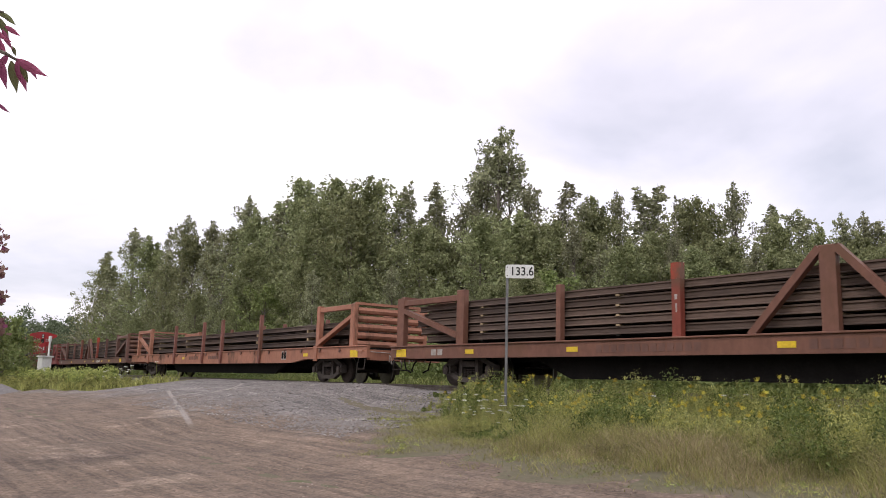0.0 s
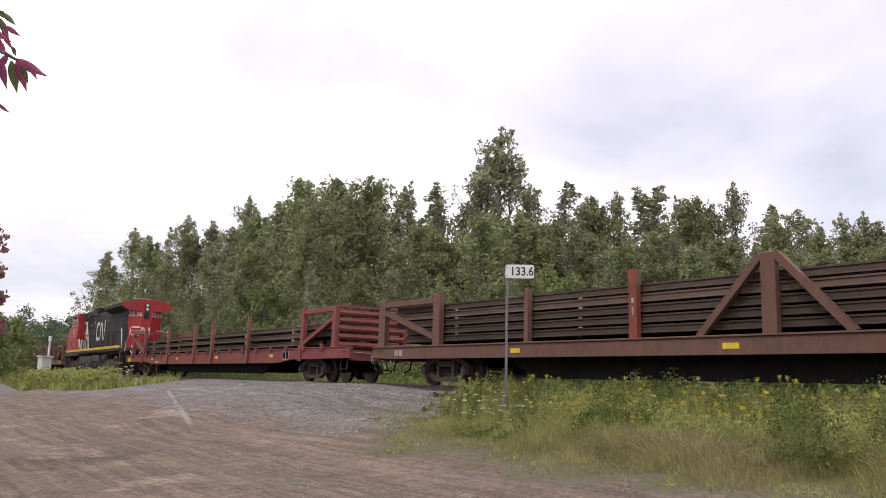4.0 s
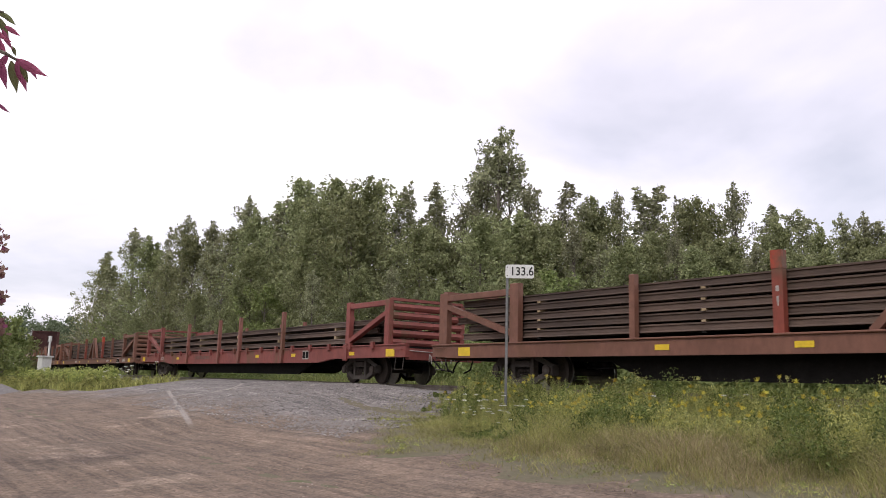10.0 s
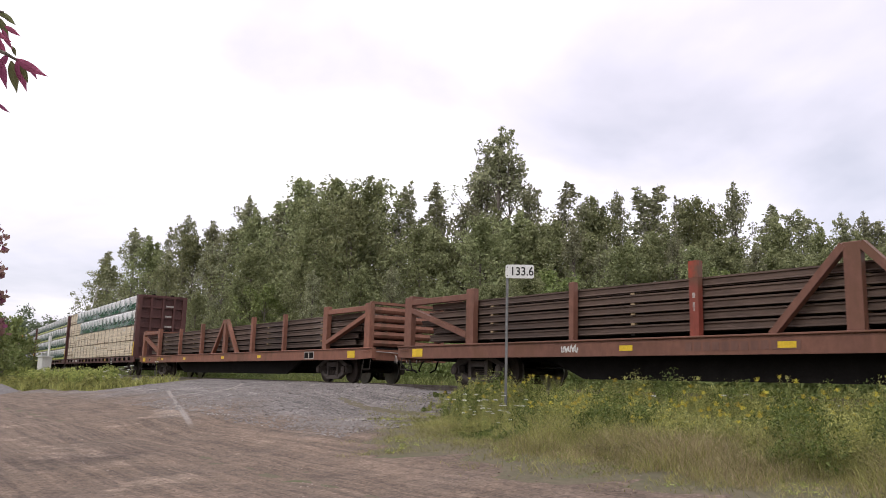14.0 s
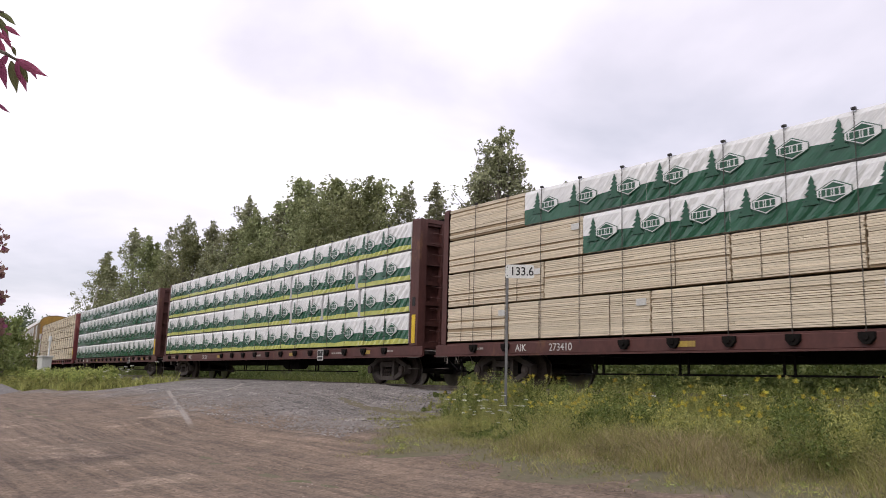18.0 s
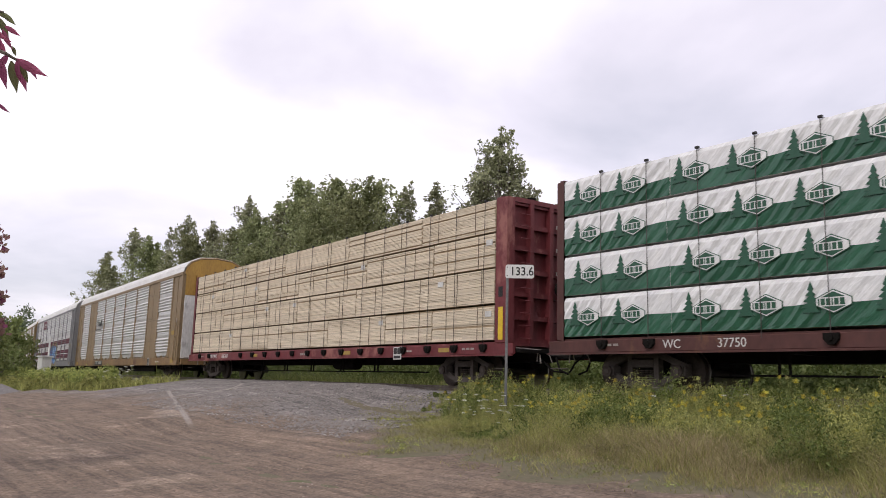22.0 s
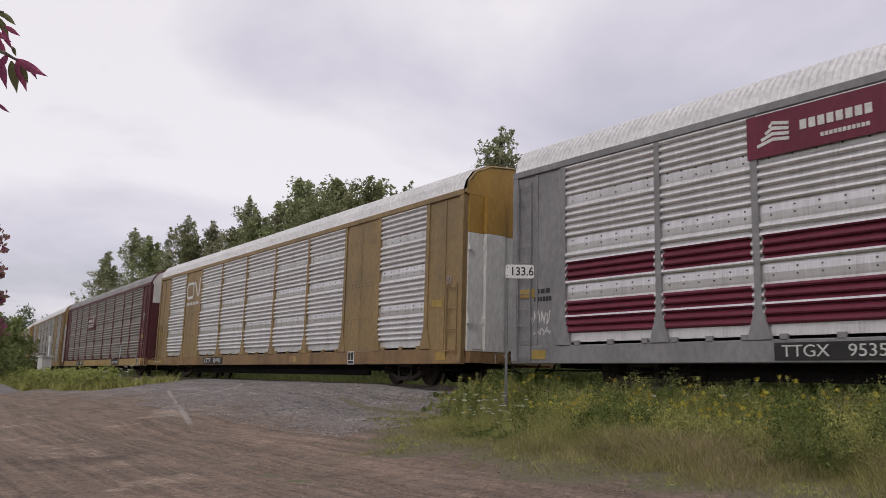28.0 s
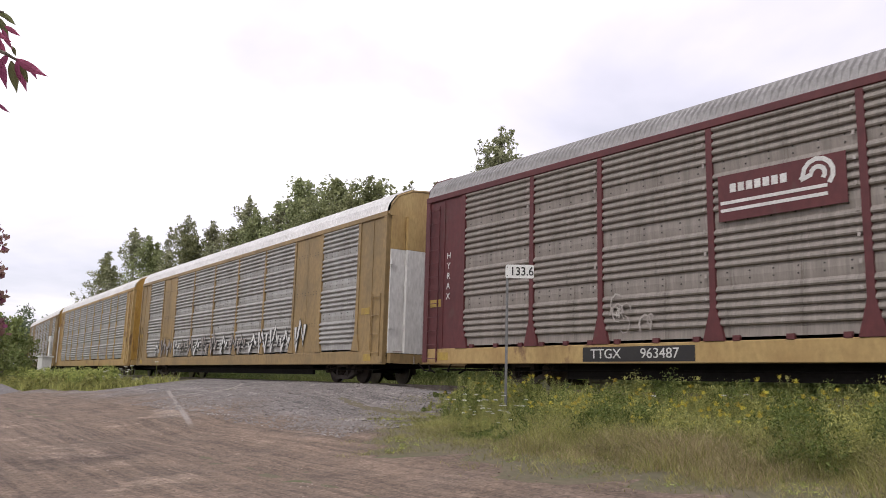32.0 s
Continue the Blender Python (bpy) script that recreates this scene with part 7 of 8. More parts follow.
# tan carrier with a white ribbon emblem
a3 = auto_car(MIDS[2], "tan auto carrier with a white ribbon emblem", TAN, TAN_S, ZINC, ROOF_W, MUSTARD, END_W, (1, 7))
arc = lambda cx, cz, r, a0, a1, n=6: [(cx + r * math.cos(radians(a0 + (a1 - a0) * i / (n - 1))), cz + r * math.sin(radians(a0 + (a1 - a0) * i / (n - 1)))) for i in range(n)]
stroke(a3, [(x_ + 0.26, z_) for x_, z_ in [(-8.28, 4.42)] + arc(-8.95, 4.2, 0.22, 95, 180) + arc(-8.95, 3.97, 0.22, 180, 270) + [(-8.5, 3.75)] + arc(-8.42, 3.88, 0.14, 280, 350) + arc(-8.12, 4.25, 0.17, 180, 50) + arc(-7.6, 3.95, 0.14, 215, 350) + [(-7.44, 4.62)]], 0.13, YS, WHITE_P, "emblem")
bars(a3, -8.02, 3.45, 1.7, 0.13, WHITE_P, YS, 8)
number_board(a3, -4.7, "CTTX", "694151")
data_frame(a3, 7.6)
bars(a3, 3.4, 0.76, 0.5, 0.2, OCHRE, -1.602, 3)
words(a3, "BI", 12.7, 2.75, 0.3, WHITE_F, -1.602, "end_mark")
# dark weathered carrier in wine red
a4 = auto_car(MIDS[3], "weathered grey and wine-red auto carrier", WINE, OCHRE, ZINC_DULL, ROOF_D, END_W, WINE, (), True)
part("sign_panel", Shape().box(-4.05, -1.68, YR, YR + 0.012, 3.12, 3.98), WINE, a4, "wine-red sign panel")
bars(a4, -3.25, 3.72, 1.1, 0.16, WHITE_P, YR - 0.002, 7)
bars(a4, -3.0, 3.46, 2.0, 0.06, WHITE_P, YR - 0.002, 1)
bars(a4, -3.0, 3.32, 2.0, 0.06, WHITE_P, YR - 0.002, 1)
for r in (0.12, 0.26):
    stroke(a4, [(-2.45, 3.62)] + arc(-2.15, 3.68, r, 180, -45, 9), 0.08, YR - 0.008, WHITE_P, "emblem_ring")
number_board(a4, -6.05, "TTGX", "963487", 1.4)
for k, ch in enumerate("HYRAX"):
    words(a4, ch, -12.25, 3.4 - k * 0.27, 0.24, WHITE_P, -1.602, "end_lettering")
plate(a4, "data_panel", 12.1, 12.55, 3.1, 3.45, -1.602, WHITE_F)
data_frame(a4, 11.5)
for sx, w, s in ((-6.15, 1.1, 2), (-0.65, 1.0, 4), (2.6, 1.1, 5), (5.8, 2.5, 6), (7.8, 0.8, 7)):
    spray_loops(a4, sx, 1.5, w / 2, 0.32, (WHITE_F,), YR, int(9 * w), 0.02, 0.045, s)
part("graffiti", Shape().prism_y([(7.05, 1.1), (7.12, 1.75), (7.24, 1.85), (7.36, 1.5), (7.42, 1.1), (7.25, 1.02)], YR - 0.006, YR), SPRAY_P, a4, "pale sprayed form")
for z in (3.14, 3.24, 3.34):
    bars(a4, 12.32, z, 0.34, 0.05, BLACK_P, -1.610, 3)
bars(a4, 12.3, 2.55, 0.22, 0.05, WHITE_F, -1.586, 2)
bars(a4, 12.35, 2.45, 0.36, 0.05, WHITE_F, -1.586, 4)
plate(a4, "stencil_panel", 12.0, 12.75, 1.72, 1.8, -1.586, WHITE_F)
spray_loops(a4, 12.4, 1.35, 0.4, 0.2, (WHITE_F,), -1.59, 6, 0.02, 0.04, 31)
plate(a4, "sprayed_patch", 4.8, 6.9, 0.6, 0.95, -1.604, BLACK_P)
scribble(a4, 5.85, 0.77, 1.7, 0.22, WHITE_P, -1.614, 9, 5, 0.05)
for x in GRID[1:-1]:
    for z in np.arange(1.7, 4.9, 0.42):
        part("post_clip", Shape().box(x - 0.15, x - 0.1, -1.625, -1.615, z, z + 0.07), WHITE_F, a4)
# pale tan carrier with silver scrawl
a5 = auto_car(MIDS[4], "dusty tan auto carrier with silver graffiti along its foot", TAN, TAN, ZINC_MID, ROOF_W, OCHRE, END_W, (1, 7))
rg_ = random.Random(15)
for k in range(17):
    x, h = -9.6 + k * 1.08 + rg_.uniform(-0.15, 0.15), rg_.uniform(0.6, 0.95) * (1.2 if k > 13 else 1.0)
    form = [(x - 0.36, 1.05 + h * rg_.uniform(0.5, 1)), (x - 0.3, 1.05), (x + rg_.uniform(-0.1, 0.2), 1.05 + h), (x + 0.3, 1.05 + h * rg_.uniform(0, 0.3)), (x + 0.38, 1.0 + h * rg_.uniform(0.6, 1))]
    stroke(a5, form, 0.30, YR, BLACK_P, "graffiti_edge")
    stroke(a5, form, 0.19, YR - 0.008, WHITE_P if k > 12 or k % 3 == 0 else WHITE_F, "graffiti_letter")
    stroke(a5, [(x - 0.3, 1.3), (x + 0.1, 1.2 + 0.4 * h), (x + 0.34, 1.25)], 0.05, YR - 0.016, BLACK_P, "graffiti_line")
# two more that follow
a6 = auto_car(MIDS[5], "dusty silver auto carrier with mustard ends", OCHRE, OCHRE, ZINC_MID, ROOF_W, MUSTARD, MUSTARD, (), True)
scribble(a6, 6.0, 1.5, 2.0, 0.7, WHITE_F, -1.625, 91, 5, 0.08)
a7 = auto_car(MIDS[6], "tan auto carrier at the visible tail", TAN, TAN, ZINC_MID, ROOF_W, MUSTARD, END_W, (1, 7))


# ---- verge plants ----
def blades(rng, pts, h0, h1, w, lean, grow=None):
    """Bent grass blades rooted at points."""
    n = len(pts)
    p = np.asarray(pts, float)
    th = rng.uniform(0, 2 * math.pi, n)
    side = np.stack([np.cos(th), np.sin(th), np.zeros(n)], 1)
    bend = np.stack([rng.normal(size=n), rng.normal(size=n), np.zeros(n)], 1) * lean
    h = rng.uniform(h0, h1, n)[:, None]
    if grow is not None:
        h = h * grow(p[:, 0], p[:, 1])[:, None]
    ww = w * rng.uniform(0.6, 1.3, n)[:, None]
    up = np.array([0, 0, 1.0])
    a, b = p - side * ww, p + side * ww
    m = p + up * h * 0.55 + bend * h * 0.35
    c, d = m + side * ww * 0.8, m - side * ww * 0.8
    t = p + up * h * 0.97 + bend * h
    v = np.stack([a, b, c, d, t + side * ww * 0.15, t - side * ww * 0.15], 1).reshape(-1, 3)
    k = np.arange(n)[:, None] * 6
    f = np.concatenate([k + np.array([0, 1, 2, 3]), k + np.array([3, 2, 4, 5])], 0)
    return v, f


def strewn(rng, n, x0, x1, y0, y1, test):
    out = []
    while len(out) < n:
        x, y = rng.uniform(x0, x1, 4000), rng.uniform(y0, y1, 4000)
        ok = test(x, y)
        z = land(x, y) + ripple(x, y) * (np.abs(line_y(x) - y) > 3.4)
        out += [(a, b, c - 0.02) for a, b, c, o in zip(x, y, z, ok) if o]
    return out[:n]


rng_w = np.random.default_rng(21)
off = lambda x, y: ~on_road(x, y)
gap_to = lambda x, y: line_y(x) - y
edge = lambda x, y: on_road(x - 0.6, y - 0.7) | on_road(x - 1.0, y) | on_road(x, y - 1.0)
tuft = lambda x, y: 0.5 + 0.5 * np.sin(x * 1.3 + 1.7 * np.sin(y * 1.1)) * np.sin(y * 1.6 + 0.8 * np.sin(x * 0.9))
inner = lambda x, y: ~on_road(x - 0.7, y - 0.6) & ~on_road(x - 0.5, y - 0.9) & ~on_road(x - 0.9, y)
# how far a spot lies in from the gravel, and how tall things grow there
depth = lambda x, y: y - np.interp(x, [-19.4, -17.6, -15.6, -14.6, -12.2, -10.6, -8.2, -6.7, -5.0, -3.0, 1.0], [14.0, 12.4, 10.6, 9.6, 8.3, 7.7, 7.35, 7.6, 7.3, 7.9, 7.4])
grow = lambda x, y: 0.16 + 0.84 * smooth(0.15, 1.7, depth(x, y) - 0.9 * (1 - smooth(-11, -7.5, x)) + 0.35 * np.sin(x * 2.1 + y) + 0.2 * np.sin(x * 4.7))
# how far a spot lies into the lush strip beside the ballast
lush = lambda x, y: smooth(0.0, 1.0, (y - 8.35 + 0.55 * np.sin(x * 1.1) + 0.3 * np.sin(x * 2.9 + y)) / 1.2 + 0.9 * (1 - smooth(-12.5, -9.5, x)))
pts = strewn(rng_w, 34000, -19.0, 2.0, 8.2, 12.8, lambda x, y: off(x, y) & inner(x, y) & (gap_to(x, y) > 1.9) & (rng_w.uniform(size=x.shape) < 0.08 + lush(x, y)))
v, f = blades(rng_w, pts, 0.15, 0.5, 0.0042, 0.4, grow)
g1 = new("tall_grass", quads_mesh("tall_grass", v, f, GRASS_G))
tagged(g1, "tall green grass beside the track", "grass", kind="stuff")
# ripe bents between the weeds and the gravel
GRASS_R = leaf_mat("ripe_grass", (0.28, 0.215, 0.12), (0.60, 0.49, 0.30), patch=0.7, trans=0.3)
for name, n, h0, h1, x0, share, material, label in (("dry_grass", 15000, 0.16, 0.46, -9.0, 0.85, GRASS_R, "ripe brown bents before the weeds"), ("straw_grass", 20000, 0.12, 0.44, -12.5, 0.5, GRASS_D, "pale straw-coloured bents at the gravel's edge"), ("green_bents", 52000, 0.14, 0.52, -14.0, 0.2, GRASS_G, "fine yellow-green grass among the bents")):
    pts = strewn(rng_w, n, -14.0, 2.0, 7.0, 11.2, lambda x, y: off(x, y) & (rng_w.uniform(size=x.shape) < smooth(x0 - 2.5, x0 + 3.5, x) * (0.2 + 0.8 * tuft(x * (1 + share), y * (1 + share))) * (1.0 - share * lush(x, y)) * smooth(-0.1, 0.8, depth(x, y))))
    v, f = blades(rng_w, pts, h0, h1, 0.0026, 0.7, grow)
    tagged(new(name, quads_mesh(name, v, f, material)), label, "grass", kind="stuff")
# short turf at the edge, thinning out over the gravel
pts = strewn(rng_w, 46000, -18.0, 2.0, 6.2, 12.4, lambda x, y: (gap_to(x, y) > 2.2) & ((off(x, y) & (rng_w.uniform(size=x.shape) < (0.15 + 0.85 * tuft(x * 1.8, y * 1.8)) * (0.6 + 0.4 * inner(x, y)))) | (off(x + 0.5, y + 0.6) & (rng_w.uniform(size=x.shape) < 0.5 * tuft(x * 2.3, y * 2.1) ** 2))))
v, f = blades(rng_w, pts, 0.02, 0.12, 0.004, 0.9)
g3 = new("short_turf", quads_mesh("short_turf", v, f, GRASS_G))
tagged(g3, "short uneven turf by the gravel", "grass", kind="stuff")
# leafy body of the weeds
LEAF_W = leaf_mat("weed_leaf", (0.135, 0.165, 0.05), (0.50, 0.50, 0.165), patch=1.1, trans=0.3)
LEAF_D = leaf_mat("deep_green_weed_leaf", (0.055, 0.085, 0.022), (0.22, 0.27, 0.075), patch=1.4, trans=0.3)
LEAF_O = leaf_mat("olive_weed_leaf", (0.15, 0.135, 0.065), (0.32, 0.28, 0.14), patch=2.2)


def weed_mass(name, n, x0, x1, y0, y1, test, hmin, hmax, per, size, leaf, label):
    """Leafy herbs standing in tufts of uneven height."""
    spots = strewn(rng_w, n, x0, x1, y0, y1, test)
    cs_, rs_ = [], []
    for x, y, z in spots:
        top = (hmin + (hmax - hmin) * float(tuft(x, y))) * rng_w.uniform(0.55, 1.15) * (float(grow(x, y)) if x > -20 else 1.0)
        for k in range(3):
            cs_.append((x + rng_w.normal() * 0.05, y + rng_w.normal() * 0.05, z + top * (0.2 + 0.36 * k)))
            rs_.append(0.22 * top + 0.06 - 0.02 * k)
    v_, f_ = leaf_cloud(rng_w, cs_, rs_, per, size, -0.5, 3.0, 4, 1.2)
    ob = new(name, quads_mesh(name, v_, f_, leaf))
    tagged(ob, label, "weeds", kind="stuff")


deep = lambda x, y: np.sin(x * 1.9 + 2.2 * np.sin(y * 0.8)) * np.sin(y * 2.3 + x * 0.7) + 0.5 * np.sin(x * 5.3 + y * 3.1)
weed_mass("weed_foliage", 1150, -18.4, 1.0, 8.8, 12.8, lambda x, y: off(x, y) & inner(x, y) & (gap_to(x, y) > 1.9) & (lush(x, y) > 0.35) & (deep(x, y) < 0.15), 0.2, 0.66, 40, 0.0165, LEAF_W, "matted yellow-green weeds along the track")
weed_mass("deep_green_weeds", 950, -18.4, 1.0, 8.6, 12.8, lambda x, y: off(x, y) & inner(x, y) & (gap_to(x, y) > 1.9) & (lush(x, y) > 0.3) & (deep(x, y) > 0.05), 0.26, 0.8, 40, 0.018, LEAF_D, "darker green weeds in clumps along the track")
weed_mass("low_weeds", 420, -14.0, 1.0, 7.4, 10.4, lambda x, y: off(x, y) & (tuft(x * 1.4, y * 1.7) > 0.5) & inner(x, y), 0.10, 0.34, 22, 0.013, LEAF_O, "low olive herbs among the dry grass")
weed_mass("edge_herbs", 700, -17.0, 0.0, 7.0, 11.6, lambda x, y: off(x, y) & (tuft(x * 1.9 + 2, y * 1.4) > 0.5), 0.04, 0.16, 20, 0.012, LEAF_W, "small green herbs creeping over the gravel's edge")
# left verge
pts = strewn(rng_w, 30000, -88.0, -36.0, 6.8, 18.0, lambda x, y: off(x, y) & (gap_to(x, y) > 2.3))
v, f = blades(rng_w, pts, 0.12, 0.5, 0.016, 0.5)
g4 = new("verge_grass", quads_mesh("verge_grass", v, f, GRASS_G))
tagged(g4, "yellow-green grass on the verge before the line", "grass", kind="stuff")
weed_mass("verge_weeds", 700, -80.0, -38.0, 8.0, 17.0, lambda x, y: off(x, y) & (gap_to(x, y) > 2.6), 0.3, 0.75, 26, 0.05, LEAF_W, "yellow-green herbs on the verge")
weed_mass("case_weeds", 520, -72.0, -46.0, 10.6, 13.2, lambda x, y: off(x, y) & (gap_to(x, y) > 2.4), 0.55, 1.05, 34, 0.05, LEAF_W, "high yellow-green herbs round the equipment case")
# behind the line
pts = strewn(rng_w, 36000, -70.0, 8.0, 16.5, 26.0, lambda x, y: (gap_to(x, y) < -2.4) & (gap_to(x, y) > -8))
v, f = blades(rng_w, pts, 0.2, 0.65, 0.014, 0.5)
GRASS_F = leaf_mat("meadow_grass", (0.15, 0.185, 0.06), (0.42, 0.45, 0.165), trans=0.4)
g5 = new("far_side_grass", quads_mesh("far_side_grass", v, f, GRASS_F))
tagged(g5, "high green grass beyond the track", "grass", kind="stuff")


def leafy_stem(rng, h, leaf, bloom, n_leaf, top, seed):
    """One weed: stem, lance leaves up it, a flower head."""
    root = thing("goldenrod", "goldenrod plant with a plume of small yellow flowers", "wild flower", "goldenrod by the track")
    lean = rng.normal(size=2) * 0.06
    st = Shape().rod([(0, 0, 0), (lean[0] * 0.4, lean[1] * 0.4, h * 0.5), (lean[0], lean[1], h * 0.97)], [0.008, 0.006, 0.003], 5)
    part("stem", st, leaf, root)
    vs, fs = [], []
    for i in range(n_leaf):
        u = 0.15 + 0.75 * i / n_leaf
        th = i * 2.4 + seed
        l = 0.15 * (1.15 - u * 0.6)
        c, s = math.cos(th), math.sin(th)
        px, py, pz = lean[0] * u * u, lean[1] * u * u, h * u
        dz = 0.05 - 0.04 * u
        k = len(vs)
        vs += [(px, py, pz), (px + c * l * 0.5 - s * 0.010, py + s * l * 0.5 + c * 0.010, pz + dz), (px + c * l, py + s * l, pz - 0.01), (px + c * l * 0.5 + s * 0.010, py + s * l * 0.5 - c * 0.010, pz + dz)]
        fs.append((k, k + 1, k + 2, k + 3))
    part("leaves", quads_mesh("leaves", np.array(vs), np.array(fs), leaf), leaf, root)
    if bloom is not None:
        cs = []
        for i in range(top):
            th = i * 2.4
            for u in (0.25, 0.6, 1.0):
                r = u * (0.012 + 0.034 * (i % 5) / 4)
                cs.append((lean[0] + 1.7 * r * math.cos(th), lean[1] + 1.7 * r * math.sin(th), h * (0.91 + 0.011 * (i % 8)) + 0.02 * u))
        v, f = leaf_cloud(rng, cs, [0.02] * len(cs), 5, 0.012, 0, 1.2)
        tagged(part("flower_head", quads_mesh("flower_head", v, f, bloom), bloom, root), kind="stuff")
    return root


weeds = [leafy_stem(rng_w, 1.1, LEAF_W, FLOWER_P, 60, 16, 0), leafy_stem(rng_w, 0.95, LEAF_W, FLOWER_Y, 54, 20, 1), leafy_stem(rng_w, 1.2, LEAF_W, FLOWER_Y, 64, 18, 2)]
green = [leafy_stem(rng_w, 0.9, LEAF_W, None, 60, 0, 3), leafy_stem(rng_w, 1.15, LEAF_W, None, 76, 0, 4)]
for o in green:
    o.name = "leafy_weed"
    tagged(o, "tall leafy green weed without flowers", "weed", "weeds by the track")
rw = random.Random(5)
CLUSTERS = ((-10.3, 10.5, 26), (-9.6, 10.9, 14), (-7.2, 10.3, 22), (-6.6, 11.4, 20), (-5.6, 11.6, 20), (-12.9, 12.0, 12), (-8.4, 11.3, 14))  # bright yellow clumps
spots = strewn(rng_w, 330, -18.0, -1.0, 8.8, 12.6, lambda x, y: off(x, y) & inner(x, y) & (gap_to(x, y) > 2.0) & (lush(x, y) > rng_w.uniform(0.25, 1.0, x.shape)) & (np.sin(x * 0.8) * np.cos(x * 0.31 + y) + (y - 10.4) * 0.5 > rng_w.uniform(-1.1, 0.5, x.shape)))
for cx, cy, n_c in CLUSTERS:
    for _ in range(n_c):
        x, y = cx + rw.gauss(0, 0.35), cy + rw.gauss(0, 0.3)
        spots.append((x, y, float(land(x, y)) - 0.02))
for i, (x, y, z) in enumerate(spots):
    src = weeds[1 + i % 2] if i >= 330 else rw.choice(weeds + green + green)
    m = Matrix.Translation((x, y, z)) @ Matrix.Rotation(rw.uniform(0, 6.28), 4, "Z")
    if i < 5:
        src = (weeds + green)[i]
        src.matrix_basis = m
        o = src
    else:
        o = copy_thing(src, m)
    s = rw.uniform(0.36, 0.62) * (0.8 if y < 9.8 else 1.0)
    o.scale = (s * 1.15, s * 1.15, s)


def umbel(h, label, name):
    root = thing(name, label, "wild flower", "white flowers")
    s = Shape().rod([(0, 0, 0), (0.03, 0.01, h * 0.6), (0.05, 0.0, h)], [0.005, 0.004, 0.003], 5)
    for k in range(6):
        a = k * 1.05
        s.rod([(0.05, 0, h), (0.05 + 0.04 * math.cos(a), 0.04 * math.sin(a), h + 0.05)], 0.002, 4)
    part("stem", s, LEAF_W, root)
    v, f = leaf_cloud(rng_w, [(0.05 + 0.035 * math.cos(k), 0.035 * math.sin(k), h + 0.055) for k in range(7)], [0.018] * 7, 6, 0.016, 0, 1.0)
    part("flower_head", quads_mesh("flower_head", v, f, FLOWER_W), FLOWER_W, root)
    return root


u1 = umbel(0.55, "white flat-topped wild flower on a thin stem", "white_flower")
spots = strewn(rng_w, 46, -14.6, -9.0, 8.8, 11.6, lambda x, y: off(x, y) & (np.abs(x + 11.75 + 0.85 * (y - 10)) < rng_w.uniform(0.1, 1.3, x.shape))) + strewn(rng_w, 14, -9.0, 3.0, 10.5, 12.2, off) + strewn(rng_w, 22, -44.0, -38.0, 10.4, 12.6, off)
for i, (x, y, z) in enumerate(spots):
    m = Matrix.Translation((x, y, z)) @ Matrix.Rotation(rw.uniform(0, 6.28), 4, "Z")
    o = u1 if i == 0 else copy_thing(u1, m)
    o.matrix_basis = m
    k = rw.uniform(0.5, 1.0) * (1.8 if x < -30 else 1.0)
    o.scale = (k, k, k)

# ---- bushes and the plum tree at the left ----
def bush(seed, x, y, h, rad, leaf, label, per=40, size=0.12, n=60, low=0.1):
    rng = np.random.default_rng(seed)
    root = thing("bush", label, "bush", m=Matrix.Translation((x, y, float(land(x, y)))))
    s = Shape()
    cs, rs = [], []
    for i in range(n):
        th, u = rng.uniform(0, 6.28), rng.uniform(low, 1)
        r = rad * math.sqrt(rng.uniform()) * (1 - 0.5 * u * u)
        cs.append((r * math.cos(th), r * math.sin(th), h * u * (1 - 0.25 * (r / rad) ** 2)))
        rs.append(rng.uniform(0.25, 0.5) * rad / 1.6)
        if i % 5 == 0:
            s.rod([(0.1 * math.cos(th), 0.1 * math.sin(th), 0), (cs[-1][0] * 0.5, cs[-1][1] * 0.5, cs[-1][2] * 0.6), cs[-1]], [0.03, 0.02, 0.008], 5)
    part("stems", s, BARK, root)
    v, f = leaf_cloud(rng, cs, rs, per, size, 0.1)
    part("foliage", quads_mesh("foliage", v, f, leaf), leaf, root)
    return root


bush(1, -63.0, 8.2, 4.2, 2.3, LEAF_C, "light green bush at the road's far side", n=90, per=44, size=0.17)
bush(2, -70.0, 10.3, 5.4, 2.6, LEAF_C, "tall green bush behind the gravel heap", n=90, per=44, size=0.18)
bush(3, -58.0, 6.3, 2.4, 1.8, LEAF_C, "low green bush by the gravel heap", n=70, per=40, size=0.15)
bush(4, -86.0, 14.4, 4.2, 2.7, LEAF_C, "rounded green bush near the line", n=70, per=40, size=0.17)


# ---- milepost, equipment case, pole ----
GALV = mat("galvanised_post", (0.26, 0.26, 0.26), (0.17, 0.17, 0.17), 5, 0.6, 0.5, 0.05)
SIGN_W = mat("sign_white", (0.78, 0.78, 0.76), (0.68, 0.68, 0.66), 3, 0.5, bump=0.02)
mile = thing("milepost", "white mileage sign on a thin galvanised post", "sign", m=pose(-12.54, 11.21, float(land(-12.54, 11.21)) - 0.03, 0, 0, 47))
post_s = Shape().box(-0.028, 0.028, -0.012, 0.012, 0, 3.28).box(-0.012, 0.012, -0.03, -0.012, 0, 3.28)
part("post", post_s, GALV, mile)
W2, H2, RR = 0.30, 0.145, 0.045
ring = []
for cx, cz, a0 in ((W2 - RR, H2 - RR, 0), (-W2 + RR, H2 - RR, 90), (-W2 + RR, -H2 + RR, 180), (W2 - RR, -H2 + RR, 270)):
    ring += [(0.26 + cx + RR * math.cos(radians(a0 + 22.5 * k)), 3.16 + cz + RR * math.sin(radians(a0 + 22.5 * k))) for k in range(5)]
